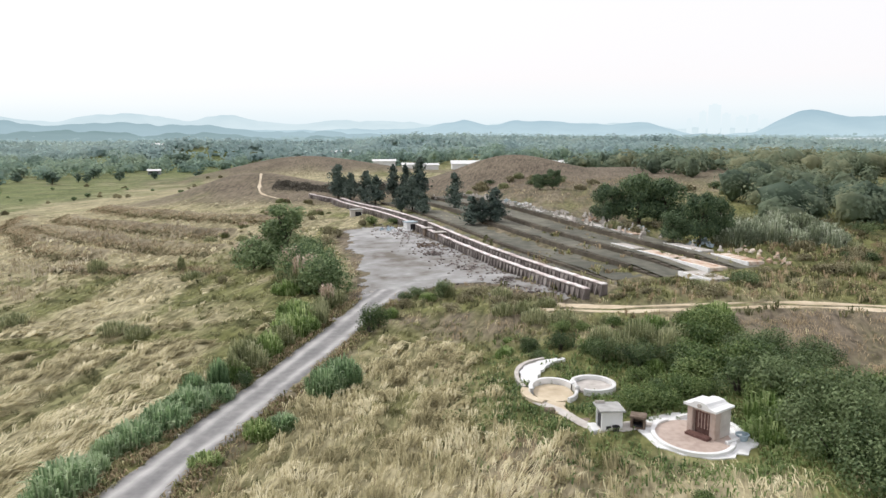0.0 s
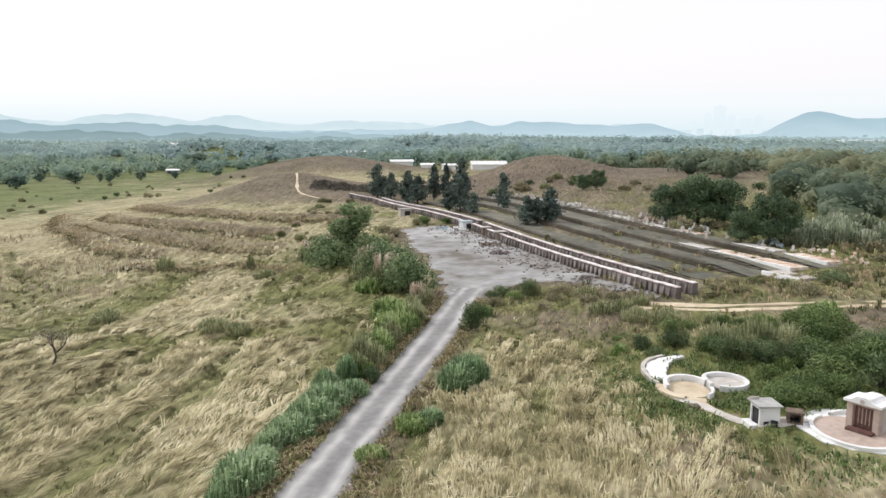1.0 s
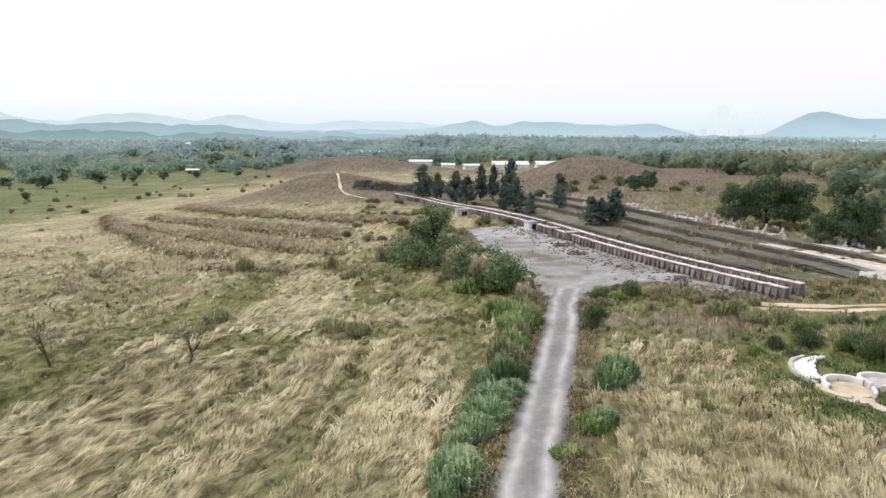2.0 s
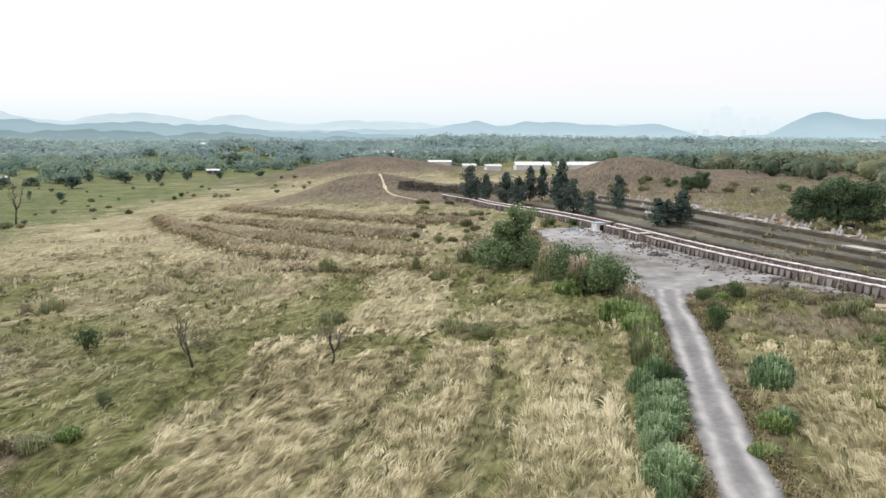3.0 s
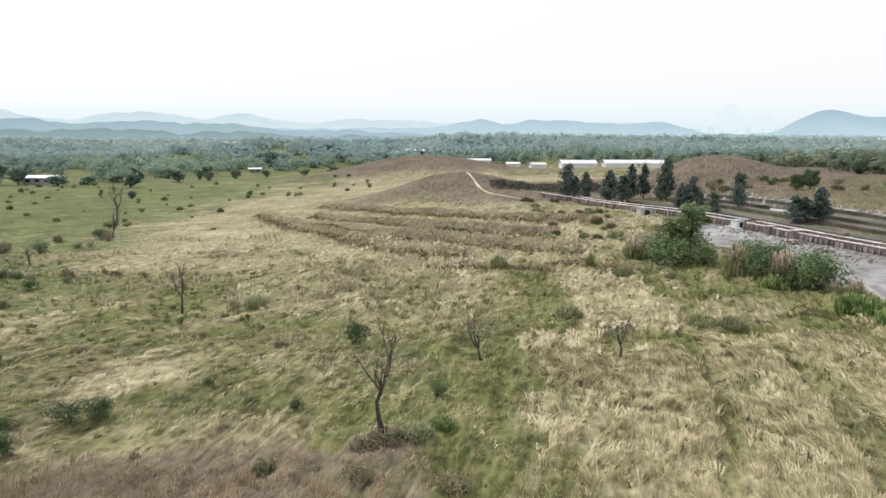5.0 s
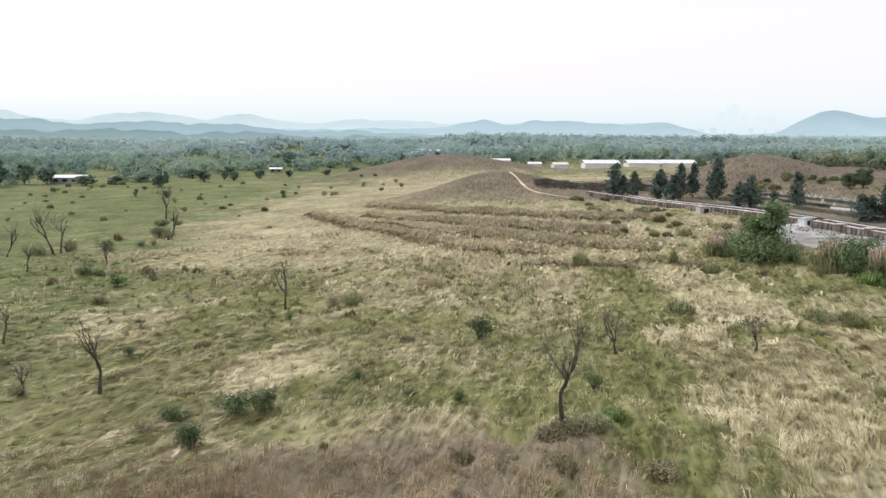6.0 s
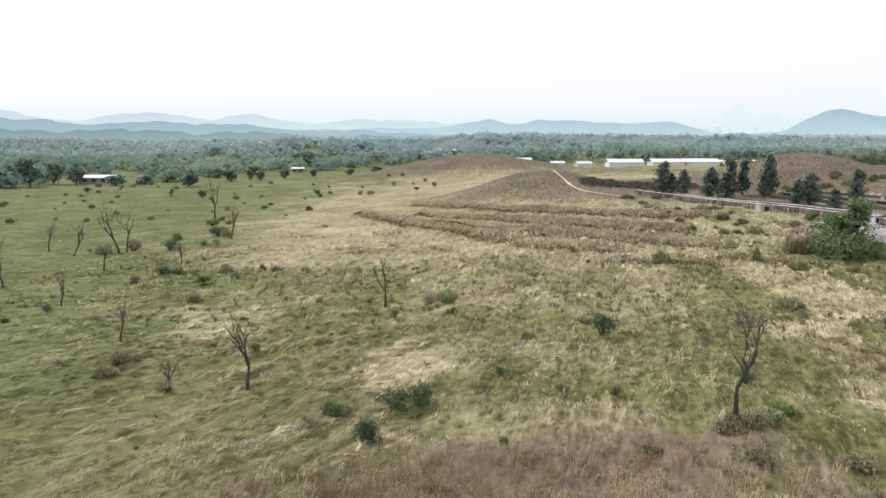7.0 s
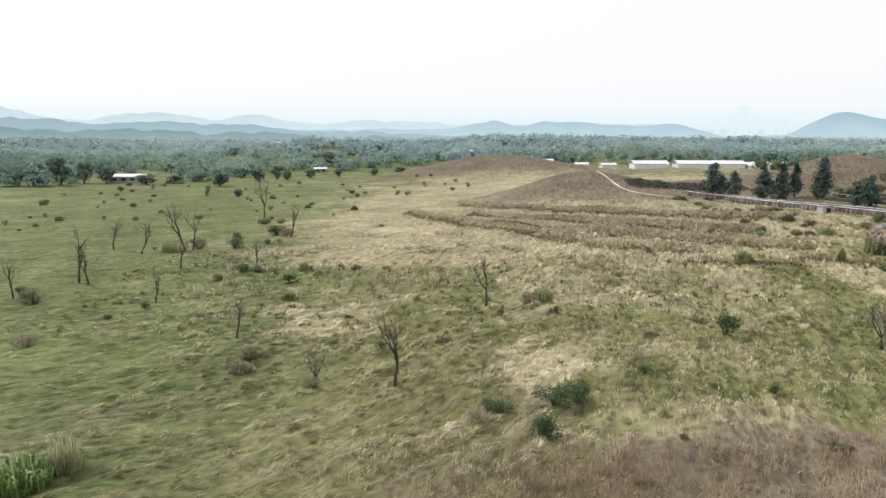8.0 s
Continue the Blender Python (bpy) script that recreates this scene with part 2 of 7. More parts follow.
GREEN_FIELDS = [
    (1.1, [(-41, 80), (-36, 84), (-38, 58), (-43, 58)]),
    (0.7, [(-54.7, 57), (-45, 57.5), (-45.8, 46), (-46.6, 36), (-51.3, 38.7)]),
    (1.9, [(-70, 38), (-64.9, 40.5), (-60.2, 53), (-57.4, 53), (-61.5, 42.4), (-64.8, 36)]),
    (1.0, [(-58, 84), (-52, 84), (-40.5, 70), (-40.5, 58), (-53, 60)]),
    (1.6, [(-76, 62), (-60, 74), (-56, 60), (-42, 52), (-42, 42), (-56, 38), (-66, 46)]),
    (1.5, [(-122, 61.7), (-100.6, 59.7), (-97.6, 47), (-109, 39.4)]),
    (1.1, [(-106, 40), (-84, 39), (-77, 32), (-96, 24), (-108, 30)]),
    (1.0, [(-92, 58), (-80, 60), (-76, 46), (-84, 36), (-94, 44)])]
BROWN_FIELDS = [
    (1.0, [(-63, 38), (-54, 35.7), (-51.3, 38), (-48.7, 24), (-64, 24)]),
    (0.3, [(-43, 57.5), (-38.4, 55), (-41, 34.6), (-46.3, 35), (-45.5, 46)]),
    (1.9, [(-73, 22), (-70, 34.8), (-66.8, 35), (-60.7, 37), (-55.7, 34), (-59, 22)]),
    (1.2, [(-4, 60.9), (10.2, 59.9), (5.9, 50.5), (-2.7, 53.8)]),
    (2.2, [(20, 55), (36, 53), (27, 36), (22.5, 40)])]


def in_field(x, y, corners):
    """1 inside a field, 0 outside, with a ragged edge that is softer in the wide meadow behind."""
    p = np.array(corners, float)
    soft = 0.7 + 0.06 * max(0.0, p[:, 1].mean() - 75)
    out = np.zeros(np.shape(x))
    lo, hi = p.min(0) - 4 - 5 * soft, p.max(0) + 4 + 5 * soft
    m = (x > lo[0]) & (x < hi[0]) & (y > lo[1]) & (y < hi[1])
    if m.any():
        px, py = x[m], y[m]
        d = near_line(px, py, np.vstack([p, p[:1]]))
        d = np.where(inside(px, py, p), d, -d) + 2.4 * (combed(px, py, 3.5, 1.3, 17) - 0.5) + 5 * (soft - 0.7) * (fbm(px / 11, py / 11, 18) - 0.5)
        out[m] = sg(d / soft)
    return out


def cover(x, y):
    """Shares of dry straw, green grass and brown scrub on the ground; green also darkens shaded gaps."""
    n = fbm(x / 13, y / 13, 11), fbm(x / 10 + 40, y / 10, 12), fbm(x / 19, y / 19 + 30, 13)
    f = 0.75 * (combed(x, y, 7, 1.5, 14) - 0.5) + 0.3 * (fbm(x / 2.2, y / 2.2, 15) - 0.5)
    out = []
    bank = np.exp(-(bank_top(x, y) / 2.4) ** 2) + 0.8 * sum(np.exp(-(near_line(x, y, l) / 1.0) ** 2) for l in SCARPS[4:6])
    for base, spots, fields, k, sign in ((0.40, DRY, STRAW_FIELDS + STRAW_SWATHES, n[0], 1), (0.60, GREEN, GREEN_FIELDS, n[1], -1), (0.13, BROWN, BROWN_FIELDS, n[2], 0.4)):
        s = base + sum(w * gau(x, y, cx, cy, sx, sy) for cx, cy, sx, sy, w in spots)
        s = s * (0.35 + 1.3 * k) + sum(w * in_field(x, y, c) for w, c in fields)
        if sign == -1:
            # green on the tracks, and in the gaps as painted shade
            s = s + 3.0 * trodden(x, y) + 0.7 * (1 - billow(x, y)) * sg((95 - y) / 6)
        if sign == 0.4:
            s = s + 1.5 * bank + boxed(x, y, (-55, 5, -115, 80), 0.0, lambda px, py: 1.1 * np.exp(-((near_line(px, py, ROAD) - 2.3) / 0.8) ** 2)) + boxed(x, y, (-22, 18, 54, 118), 0.0, lambda px, py: 1.6 * np.exp(-(near_line(px, py, np.vstack([LOT, LOT[:1]])) / 1.3) ** 2))
        out.append(np.clip(s + 1.8 * f * sign, 0.01, None) ** 2.6)
    t = sum(out)
    return [o / t for o in out]


# ---- materials ----
def node_mat(name, colours, scale=3.0, rough=0.85, bump=0.25, bump_scale=None, metal=0.0, island=0.0, objvar=0.0, leaf=0.0, detail=6.0, contrast=1.0):
    """A surface of two or three colours mixed by noise at two scales, with relief; island and objvar vary pieces and things."""
    m = bpy.data.materials.new(name)
    m.use_nodes = True
    t = m.node_tree
    b = t.nodes["Principled BSDF"]
    b.inputs["Roughness"].default_value = rough
    b.inputs["Metallic"].default_value = metal
    b.inputs["Specular IOR Level"].default_value = 0.3
    geo = t.nodes.new("ShaderNodeNewGeometry")
    n1 = t.nodes.new("ShaderNodeTexNoise")
    n1.inputs["Scale"].default_value = scale
    n1.inputs["Detail"].default_value = detail
    n2 = t.nodes.new("ShaderNodeTexNoise")
    n2.inputs["Scale"].default_value = scale * 0.13
    n2.inputs["Detail"].default_value = 3
    for n in (n1, n2):
        t.links.new(geo.outputs["Position"], n.inputs["Vector"])
    add = t.nodes.new("ShaderNodeMath")
    add.operation = "ADD"
    t.links.new(n1.outputs[0], add.inputs[0])
    t.links.new(n2.outputs[0], add.inputs[1])
    half = t.nodes.new("ShaderNodeMath")
    half.operation = "MULTIPLY_ADD"
    half.inputs[1].default_value, half.inputs[2].default_value = 0.5 * contrast, 0.5 - 0.5 * contrast
    t.links.new(add.outputs[0], half.inputs[0])
    last = half.outputs[0]
    for amount, kind in ((island, "island"), (objvar, "object")):
        if amount:
            src = geo.outputs["Random Per Island"] if kind == "island" else t.nodes.new("ShaderNodeObjectInfo").outputs["Random"]
            ma = t.nodes.new("ShaderNodeMath")
            ma.operation = "MULTIPLY_ADD"
            ma.inputs[1].default_value = amount
            t.links.new(src, ma.inputs[0])
            sub = t.nodes.new("ShaderNodeMath")
            sub.operation = "SUBTRACT"
            sub.inputs[1].default_value = amount / 2
            t.links.new(last, sub.inputs[0])
            t.links.new(sub.outputs[0], ma.inputs[2])
            last = ma.outputs[0]
    ramp = t.nodes.new("ShaderNodeValToRGB")
    r = ramp.color_ramp
    r.elements[0].position, r.elements[1].position = 0.33, 0.67
    r.elements[0].color, r.elements[1].color = (*colours[0], 1), (*colours[-1], 1)
    for k, c in enumerate(colours[1:-1]):
        r.elements.new(0.33 + 0.34 * (k + 1) / (len(colours) - 1)).color = (*c, 1)
    t.links.new(last, ramp.inputs[0])
    t.links.new(ramp.outputs[0], b.inputs["Base Color"])
    if bump:
        bn = t.nodes.new("ShaderNodeTexNoise")
        bn.inputs["Scale"].default_value = bump_scale or scale * 4
        bn.inputs["Detail"].default_value = 5
        t.links.new(geo.outputs["Position"], bn.inputs["Vector"])
        bp = t.nodes.new("ShaderNodeBump")
        bp.inputs["Strength"].default_value = bump
        bp.inputs["Distance"].default_value = 0.05 if bump < 0.85 else 0.5
        t.links.new(bn.outputs[0], bp.inputs["Height"])
        t.links.new(bp.outputs[0], b.inputs["Normal"])
    if leaf:
        tr = t.nodes.new("ShaderNodeBsdfTranslucent")
        t.links.new(ramp.outputs[0], tr.inputs[0])
        mx = t.nodes.new("ShaderNodeMixShader")
        mx.inputs[0].default_value = leaf
        t.links.new(b.outputs[0], mx.inputs[1])
        t.links.new(tr.outputs[0], mx.inputs[2])
        t.links.new(mx.outputs[0], t.nodes["Material Output"].inputs[0])
    return m


def ground_material():
    m = bpy.data.materials.new("field_ground")
    m.use_nodes = True
    t = m.node_tree
    b = t.nodes["Principled BSDF"]
    b.inputs["Roughness"].default_value = 0.95
    b.inputs["Specular IOR Level"].default_value = 0.15
    geo = t.nodes.new("ShaderNodeNewGeometry")
    att = t.nodes.new("ShaderNodeAttribute")
    att.attribute_name = "cover"
    sep = t.nodes.new("ShaderNodeSeparateColor")
    t.links.new(att.outputs["Color"], sep.inputs[0])
    fine = t.nodes.new("ShaderNodeTexNoise")
    fine.inputs["Scale"].default_value, fine.inputs["Detail"].default_value = 1.3, 8
    wide = t.nodes.new("ShaderNodeTexNoise")
    wide.inputs["Scale"].default_value, wide.inputs["Detail"].default_value = 0.12, 5
    for n in (fine, wide):
        t.links.new(geo.outputs["Position"], n.inputs["Vector"])
    # laid blades: noise drawn out along each lie of the grass, shared out over the fields
    # its dark streaks put shade between the blades into the ground colour
    lie = t.nodes.new("ShaderNodeAttribute")
    lie.attribute_name = "lie"
    lies = t.nodes.new("ShaderNodeSeparateColor")
    t.links.new(lie.outputs["Color"], lies.inputs[0])
    warp = t.nodes.new("ShaderNodeTexNoise")
    warp.inputs["Scale"].default_value, warp.inputs["Detail"].default_value = 0.35, 2
    t.links.new(geo.outputs["Position"], warp.inputs["Vector"])
    bent = t.nodes.new("ShaderNodeVectorMath")
    bent.operation = "MULTIPLY_ADD"
    bent.inputs[1].default_value = (1.2, 1.2, 0)
    t.links.new(warp.outputs["Color"], bent.inputs[0])
    t.links.new(geo.outputs["Position"], bent.inputs[2])
    streak = None
    for k, a in enumerate(COMBS):
        mp = t.nodes.new("ShaderNodeMapping")
        mp.vector_type = "TEXTURE"
        mp.inputs["Rotation"].default_value = (0, 0, a)
        mp.inputs["Scale"].default_value = (2.2, 0.36, 1.0)
        t.links.new(bent.outputs[0], mp.inputs["Vector"])
        sn = t.nodes.new("ShaderNodeTexNoise")
        sn.inputs["Scale"].default_value, sn.inputs["Detail"].default_value = 1.0, 4
        t.links.new(mp.outputs[0], sn.inputs["Vector"])
        ws = t.nodes.new("ShaderNodeMath")
        ws.operation = "MULTIPLY_ADD"
        t.links.new(sn.outputs[0], ws.inputs[0])
        t.links.new(lies.outputs[k], ws.inputs[1])
        ws.inputs[2].default_value = 0.0
        if streak is not None:
            t.links.new(streak, ws.inputs[2])
        streak = ws.outputs[0]
    total = None
    for src, share in ((fine.outputs[0], 0.3), (streak, 0.45), (wide.outputs[0], 0.25)):
        both = t.nodes.new("ShaderNodeMath")
        both.operation = "MULTIPLY_ADD"
        both.inputs[1].default_value, both.inputs[2].default_value = share, 0.0
        t.links.new(src, both.inputs[0])
        if total is not None:
            t.links.new(total, both.inputs[2])
        total = both.outputs[0]
    cols = []
    for lo, hi in (((0.15, 0.135, 0.075), (0.51, 0.455, 0.295)), ((0.06, 0.068, 0.023), (0.21, 0.217, 0.084)), ((0.058, 0.074, 0.026), (0.188, 0.222, 0.088)), ((0.085, 0.07, 0.052), (0.215, 0.178, 0.135))):
        r = t.nodes.new("ShaderNodeValToRGB")
        r.color_ramp.elements[0].position, r.color_ramp.elements[1].position = 0.40, 0.61
        r.color_ramp.elements[0].color, r.color_ramp.elements[1].color = (*lo, 1), (*hi, 1)
        t.links.new(both.outputs[0], r.inputs[0])
        cols.append(r.outputs[0])
    lush = t.nodes.new("ShaderNodeMix")
    lush.data_type = "RGBA"
    t.links.new(lies.outputs[0], lush.inputs["Factor"])
    t.links.new(cols[1], lush.inputs[6])
    t.links.new(cols.pop(2), lush.inputs[7])
    cols[1] = lush.outputs[2]
    total = None
    for k, c in enumerate(cols):
        s = t.nodes.new("ShaderNodeVectorMath")
        s.operation = "SCALE"
        t.links.new(c, s.inputs[0])
        t.links.new(sep.outputs[k], s.inputs["Scale"])
        if total is None:
            total = s.outputs[0]
        else:
            a = t.nodes.new("ShaderNodeVectorMath")
            a.operation = "ADD"
            t.links.new(total, a.inputs[0])
            t.links.new(s.outputs[0], a.inputs[1])
            total = a.outputs[0]
    t.links.new(total, b.inputs["Base Color"])
    bp = t.nodes.new("ShaderNodeBump")
    bp.inputs["Strength"].default_value, bp.inputs["Distance"].default_value = 0.9, 0.45
    t.links.new(both.outputs[0], bp.inputs["Height"])
    t.links.new(bp.outputs[0], b.inputs["Normal"])
    return m


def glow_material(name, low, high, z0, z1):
    """Far distance as a glowing plain backdrop, its haze painted in, that pales towards its foot."""
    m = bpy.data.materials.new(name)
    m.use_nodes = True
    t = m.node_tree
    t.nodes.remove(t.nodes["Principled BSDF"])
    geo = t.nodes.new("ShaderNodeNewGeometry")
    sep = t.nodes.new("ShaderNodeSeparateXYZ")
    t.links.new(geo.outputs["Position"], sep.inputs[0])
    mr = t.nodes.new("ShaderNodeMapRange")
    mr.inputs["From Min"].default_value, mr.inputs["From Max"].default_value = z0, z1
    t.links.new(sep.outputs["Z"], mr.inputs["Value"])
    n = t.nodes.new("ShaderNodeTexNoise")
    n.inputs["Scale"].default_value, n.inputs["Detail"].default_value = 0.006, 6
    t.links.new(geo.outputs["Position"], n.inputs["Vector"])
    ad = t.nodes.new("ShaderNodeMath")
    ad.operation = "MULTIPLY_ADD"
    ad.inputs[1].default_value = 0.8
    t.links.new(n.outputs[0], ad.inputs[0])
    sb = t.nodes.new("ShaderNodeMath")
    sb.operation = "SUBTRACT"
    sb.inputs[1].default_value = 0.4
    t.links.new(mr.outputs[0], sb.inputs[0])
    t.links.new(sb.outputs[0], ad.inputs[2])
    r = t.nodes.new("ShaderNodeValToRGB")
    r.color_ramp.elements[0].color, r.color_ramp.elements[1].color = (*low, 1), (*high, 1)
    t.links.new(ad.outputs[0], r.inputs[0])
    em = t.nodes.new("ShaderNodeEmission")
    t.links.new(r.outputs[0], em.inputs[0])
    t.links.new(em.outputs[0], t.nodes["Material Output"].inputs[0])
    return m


M_GROUND = ground_material()
M_ROAD = node_mat("worn_concrete_road", [(0.16, 0.16, 0.165), (0.215, 0.213, 0.215), (0.28, 0.275, 0.272)], 2.2, 0.9, 0.3, 9)


def add_tracks(m):
    """Pale wear where wheels run, broken up by noise."""
    t = m.node_tree
    b = t.nodes["Principled BSDF"]
    src = b.inputs["Base Color"].links[0].from_socket
    att = t.nodes.new("ShaderNodeAttribute")
    att.attribute_name = "worn"
    geo = t.nodes.new("ShaderNodeNewGeometry")
    n = t.nodes.new("ShaderNodeTexNoise")
    n.inputs["Scale"].default_value, n.inputs["Detail"].default_value = 0.7, 6
    t.links.new(geo.outputs["Position"], n.inputs["Vector"])
    mr = t.nodes.new("ShaderNodeMapRange")
    mr.inputs["From Min"].default_value, mr.inputs["From Max"].default_value = 0.12, 0.6
    t.links.new(n.outputs[0], mr.inputs["Value"])
    mul = t.nodes.new("ShaderNodeMath")
    mul.operation = "MULTIPLY"
    t.links.new(att.outputs["Fac"], mul.inputs[0])
    t.links.new(mr.outputs[0], mul.inputs[1])
    mx = t.nodes.new("ShaderNodeMix")
    mx.data_type = "RGBA"
    t.links.new(mul.outputs[0], mx.inputs["Factor"])
    t.links.new(src, mx.inputs[6])
    mx.inputs[7].default_value = (0.47, 0.462, 0.455, 1)
    t.links.new(mx.outputs[2], b.inputs["Base Color"])


add_tracks(M_ROAD)
M_LOT = node_mat("gravel_lot", [(0.15, 0.135, 0.118), (0.235, 0.23, 0.222), (0.29, 0.29, 0.288), (0.38, 0.38, 0.38)], 0.5, 0.95, 0.4, 6, detail=7, contrast=1.5)
M_DIRT = node_mat("pale_dirt", [(0.40, 0.325, 0.225), (0.56, 0.475, 0.35), (0.68, 0.605, 0.47)], 1.2, 0.95, 0.4)
M_DRY = node_mat("dry_grass", [(0.22, 0.195, 0.10), (0.485, 0.435, 0.255), (0.76, 0.70, 0.49)], 0.7, 0.8, 0, island=0.16, leaf=0.25, contrast=1.7)
M_GREEN = node_mat("green_grass", [(0.095, 0.10, 0.034), (0.225, 0.226, 0.086), (0.50, 0.475, 0.265)], 0.6, 0.75, 0, island=0.2, leaf=0.3, contrast=1.8)
M_BROWN = node_mat("brown_grass", [(0.165, 0.125, 0.07), (0.315, 0.245, 0.148), (0.49, 0.40, 0.265)], 0.4, 0.85, 0, island=0.2, leaf=0.2)
M_PALEGRASS = node_mat("pale_plume_grass", [(0.33, 0.28, 0.19), (0.50, 0.44, 0.32), (0.68, 0.62, 0.48)], 0.7, 0.8, 0, island=0.2, leaf=0.3, contrast=1.5)
# dark growth colour that also serves as shade in the grass gaps
M_SEDGE = node_mat("sedge_and_gap_shade", [(0.06, 0.065, 0.028), (0.11, 0.115, 0.05), (0.19, 0.185, 0.085)], 0.8, 0.85, 0, island=0.3, leaf=0.2)
M_LEAF = node_mat("shrub_leaf", [(0.075, 0.125, 0.055), (0.16, 0.23, 0.105), (0.30, 0.38, 0.195)], 0.9, 0.6, 0, island=0.4, objvar=0.12, leaf=0.42)
M_REED = node_mat("reed_leaf", [(0.13, 0.215, 0.105), (0.27, 0.39, 0.20), (0.48, 0.58, 0.37)], 0.8, 0.55, 0, island=0.4, objvar=0.12, leaf=0.4)
M_GREENREED = node_mat("green_reed", [(0.12, 0.19, 0.06), (0.25, 0.35, 0.12), (0.44, 0.52, 0.25)], 0.8, 0.6, 0, island=0.4, objvar=0.15, leaf=0.45)
M_LIME = node_mat("lush_leaf", [(0.055, 0.098, 0.03), (0.118, 0.18, 0.056), (0.22, 0.285, 0.108)], 0.8, 0.6, 0, island=0.4, objvar=0.2, leaf=0.3)
M_LUSHDARK = node_mat("dense_shrub_leaf", [(0.04, 0.07, 0.028), (0.088, 0.135, 0.053), (0.18, 0.235, 0.11)], 0.7, 0.6, 0, island=0.35, objvar=0.2, leaf=0.3, contrast=1.6)
M_PALE_REED = node_mat("pale_reed", [(0.16, 0.185, 0.085), (0.30, 0.325, 0.175), (0.48, 0.485, 0.30)], 0.8, 0.7, 0, island=0.4, objvar=0.15, leaf=0.35)
M_SILVER = node_mat("silver_reed", [(0.22, 0.26, 0.17), (0.38, 0.43, 0.30), (0.58, 0.61, 0.49)], 0.8, 0.7, 0, island=0.4, objvar=0.15, leaf=0.35)
M_PLUME = node_mat("reed_plume", [(0.33, 0.25, 0.19), (0.5, 0.4, 0.31), (0.6, 0.52, 0.43)], 0.8, 0.8, 0, island=0.3, leaf=0.3)
# needle colour lightened and greyed a little to put haze in
M_DARKLEAF = node_mat("needle_leaf", [(0.05, 0.075, 0.066), (0.085, 0.12, 0.10), (0.13, 0.17, 0.138)], 0.7, 0.7, 0, island=0.4, objvar=0.1, leaf=0.15)
M_TREELEAF = node_mat("tree_leaf", [(0.045, 0.08, 0.042), (0.088, 0.14, 0.07), (0.165, 0.23, 0.115)], 0.5, 0.6, 0, island=0.4, objvar=0.1, leaf=0.25)
M_SCRUB = node_mat("brown_scrub", [(0.15, 0.14, 0.08), (0.24, 0.225, 0.13), (0.36, 0.33, 0.21)], 0.8, 0.8, 0, island=0.4, objvar=0.2, leaf=0.2)
# haze put into these four leaf colours: paled and blued by distance
M_FOREST = node_mat("forest_leaf_hazed", [(0.105, 0.15, 0.105), (0.18, 0.23, 0.15), (0.29, 0.305, 0.185)], 0.12, 0.8, 0, island=0.1, leaf=0.4, contrast=1.8)
M_FARWOOD = node_mat("far_wood_leaf_hazed", [(0.17, 0.26, 0.235), (0.265, 0.365, 0.305), (0.38, 0.47, 0.35)], 0.05, 0.85, 0, island=0.06, leaf=0.5, contrast=1.7)
M_HAZEWOOD = node_mat("deep_wood_leaf_hazed", [(0.31, 0.42, 0.43), (0.38, 0.49, 0.48), (0.45, 0.55, 0.50)], 0.03, 0.9, 0, island=0.06, leaf=0.5, contrast=1.5)
M_EDGE = node_mat("edge_tree_leaf_hazed", [(0.085, 0.135, 0.11), (0.14, 0.205, 0.155), (0.22, 0.295, 0.21)], 0.2, 0.8, 0, island=0.2, objvar=0.3, leaf=0.3)
M_GREYLEAF = node_mat("withered_leaf", [(0.13, 0.125, 0.095), (0.2, 0.19, 0.145), (0.29, 0.28, 0.21)], 1.0, 0.9, 0, island=0.3, leaf=0.3)
# dark brown with the shade on the cut bank's face put in
M_BANK = node_mat("shadowed_bank_leaf", [(0.075, 0.07, 0.056), (0.13, 0.118, 0.094), (0.19, 0.17, 0.136)], 0.7, 0.9, 0, island=0.3, leaf=0.15)
M_BARK = node_mat("bark", [(0.035, 0.03, 0.024), (0.07, 0.06, 0.05), (0.12, 0.105, 0.09)], 6, 0.95, 0.5)
M_TWIG = node_mat("twig", [(0.075, 0.062, 0.05), (0.14, 0.12, 0.095)], 3, 0.95, 0)
M_WHITE = node_mat("white_render", [(0.60, 0.60, 0.59), (0.74, 0.745, 0.75), (0.82, 0.82, 0.82)], 1.5, 0.8, 0.15)
M_STONE = node_mat("pale_stone", [(0.36, 0.33, 0.30), (0.48, 0.45, 0.42), (0.60, 0.57, 0.54)], 2.5, 0.75, 0.2)
M_PINK = node_mat("pinkish_granite", [(0.36, 0.28, 0.245), (0.47, 0.38, 0.33), (0.54, 0.45, 0.40)], 3.0, 0.7, 0.15)
M_CAP = node_mat("wall_cap", [(0.52, 0.44, 0.43), (0.69, 0.63, 0.62), (0.80, 0.77, 0.765)], 1.2, 0.8, 0.2, objvar=0.3)
M_WALL = node_mat("weathered_wall", [(0.10, 0.085, 0.08), (0.18, 0.155, 0.145), (0.30, 0.265, 0.25)], 1.6, 0.9, 0.4, objvar=0.2)
M_PIER = node_mat("wall_pier", [(0.105, 0.092, 0.086), (0.175, 0.156, 0.147), (0.28, 0.255, 0.242)], 1.6, 0.9, 0.3, objvar=0.3)
M_PANEL = node_mat("niche_panel", [(0.12, 0.10, 0.095), (0.20, 0.175, 0.165), (0.32, 0.29, 0.275)], 2.0, 0.85, 0.3, objvar=0.4)
M_TERRACE = node_mat("terrace_wall", [(0.045, 0.04, 0.03), (0.09, 0.078, 0.06), (0.15, 0.13, 0.10)], 1.1, 0.95, 0.5)
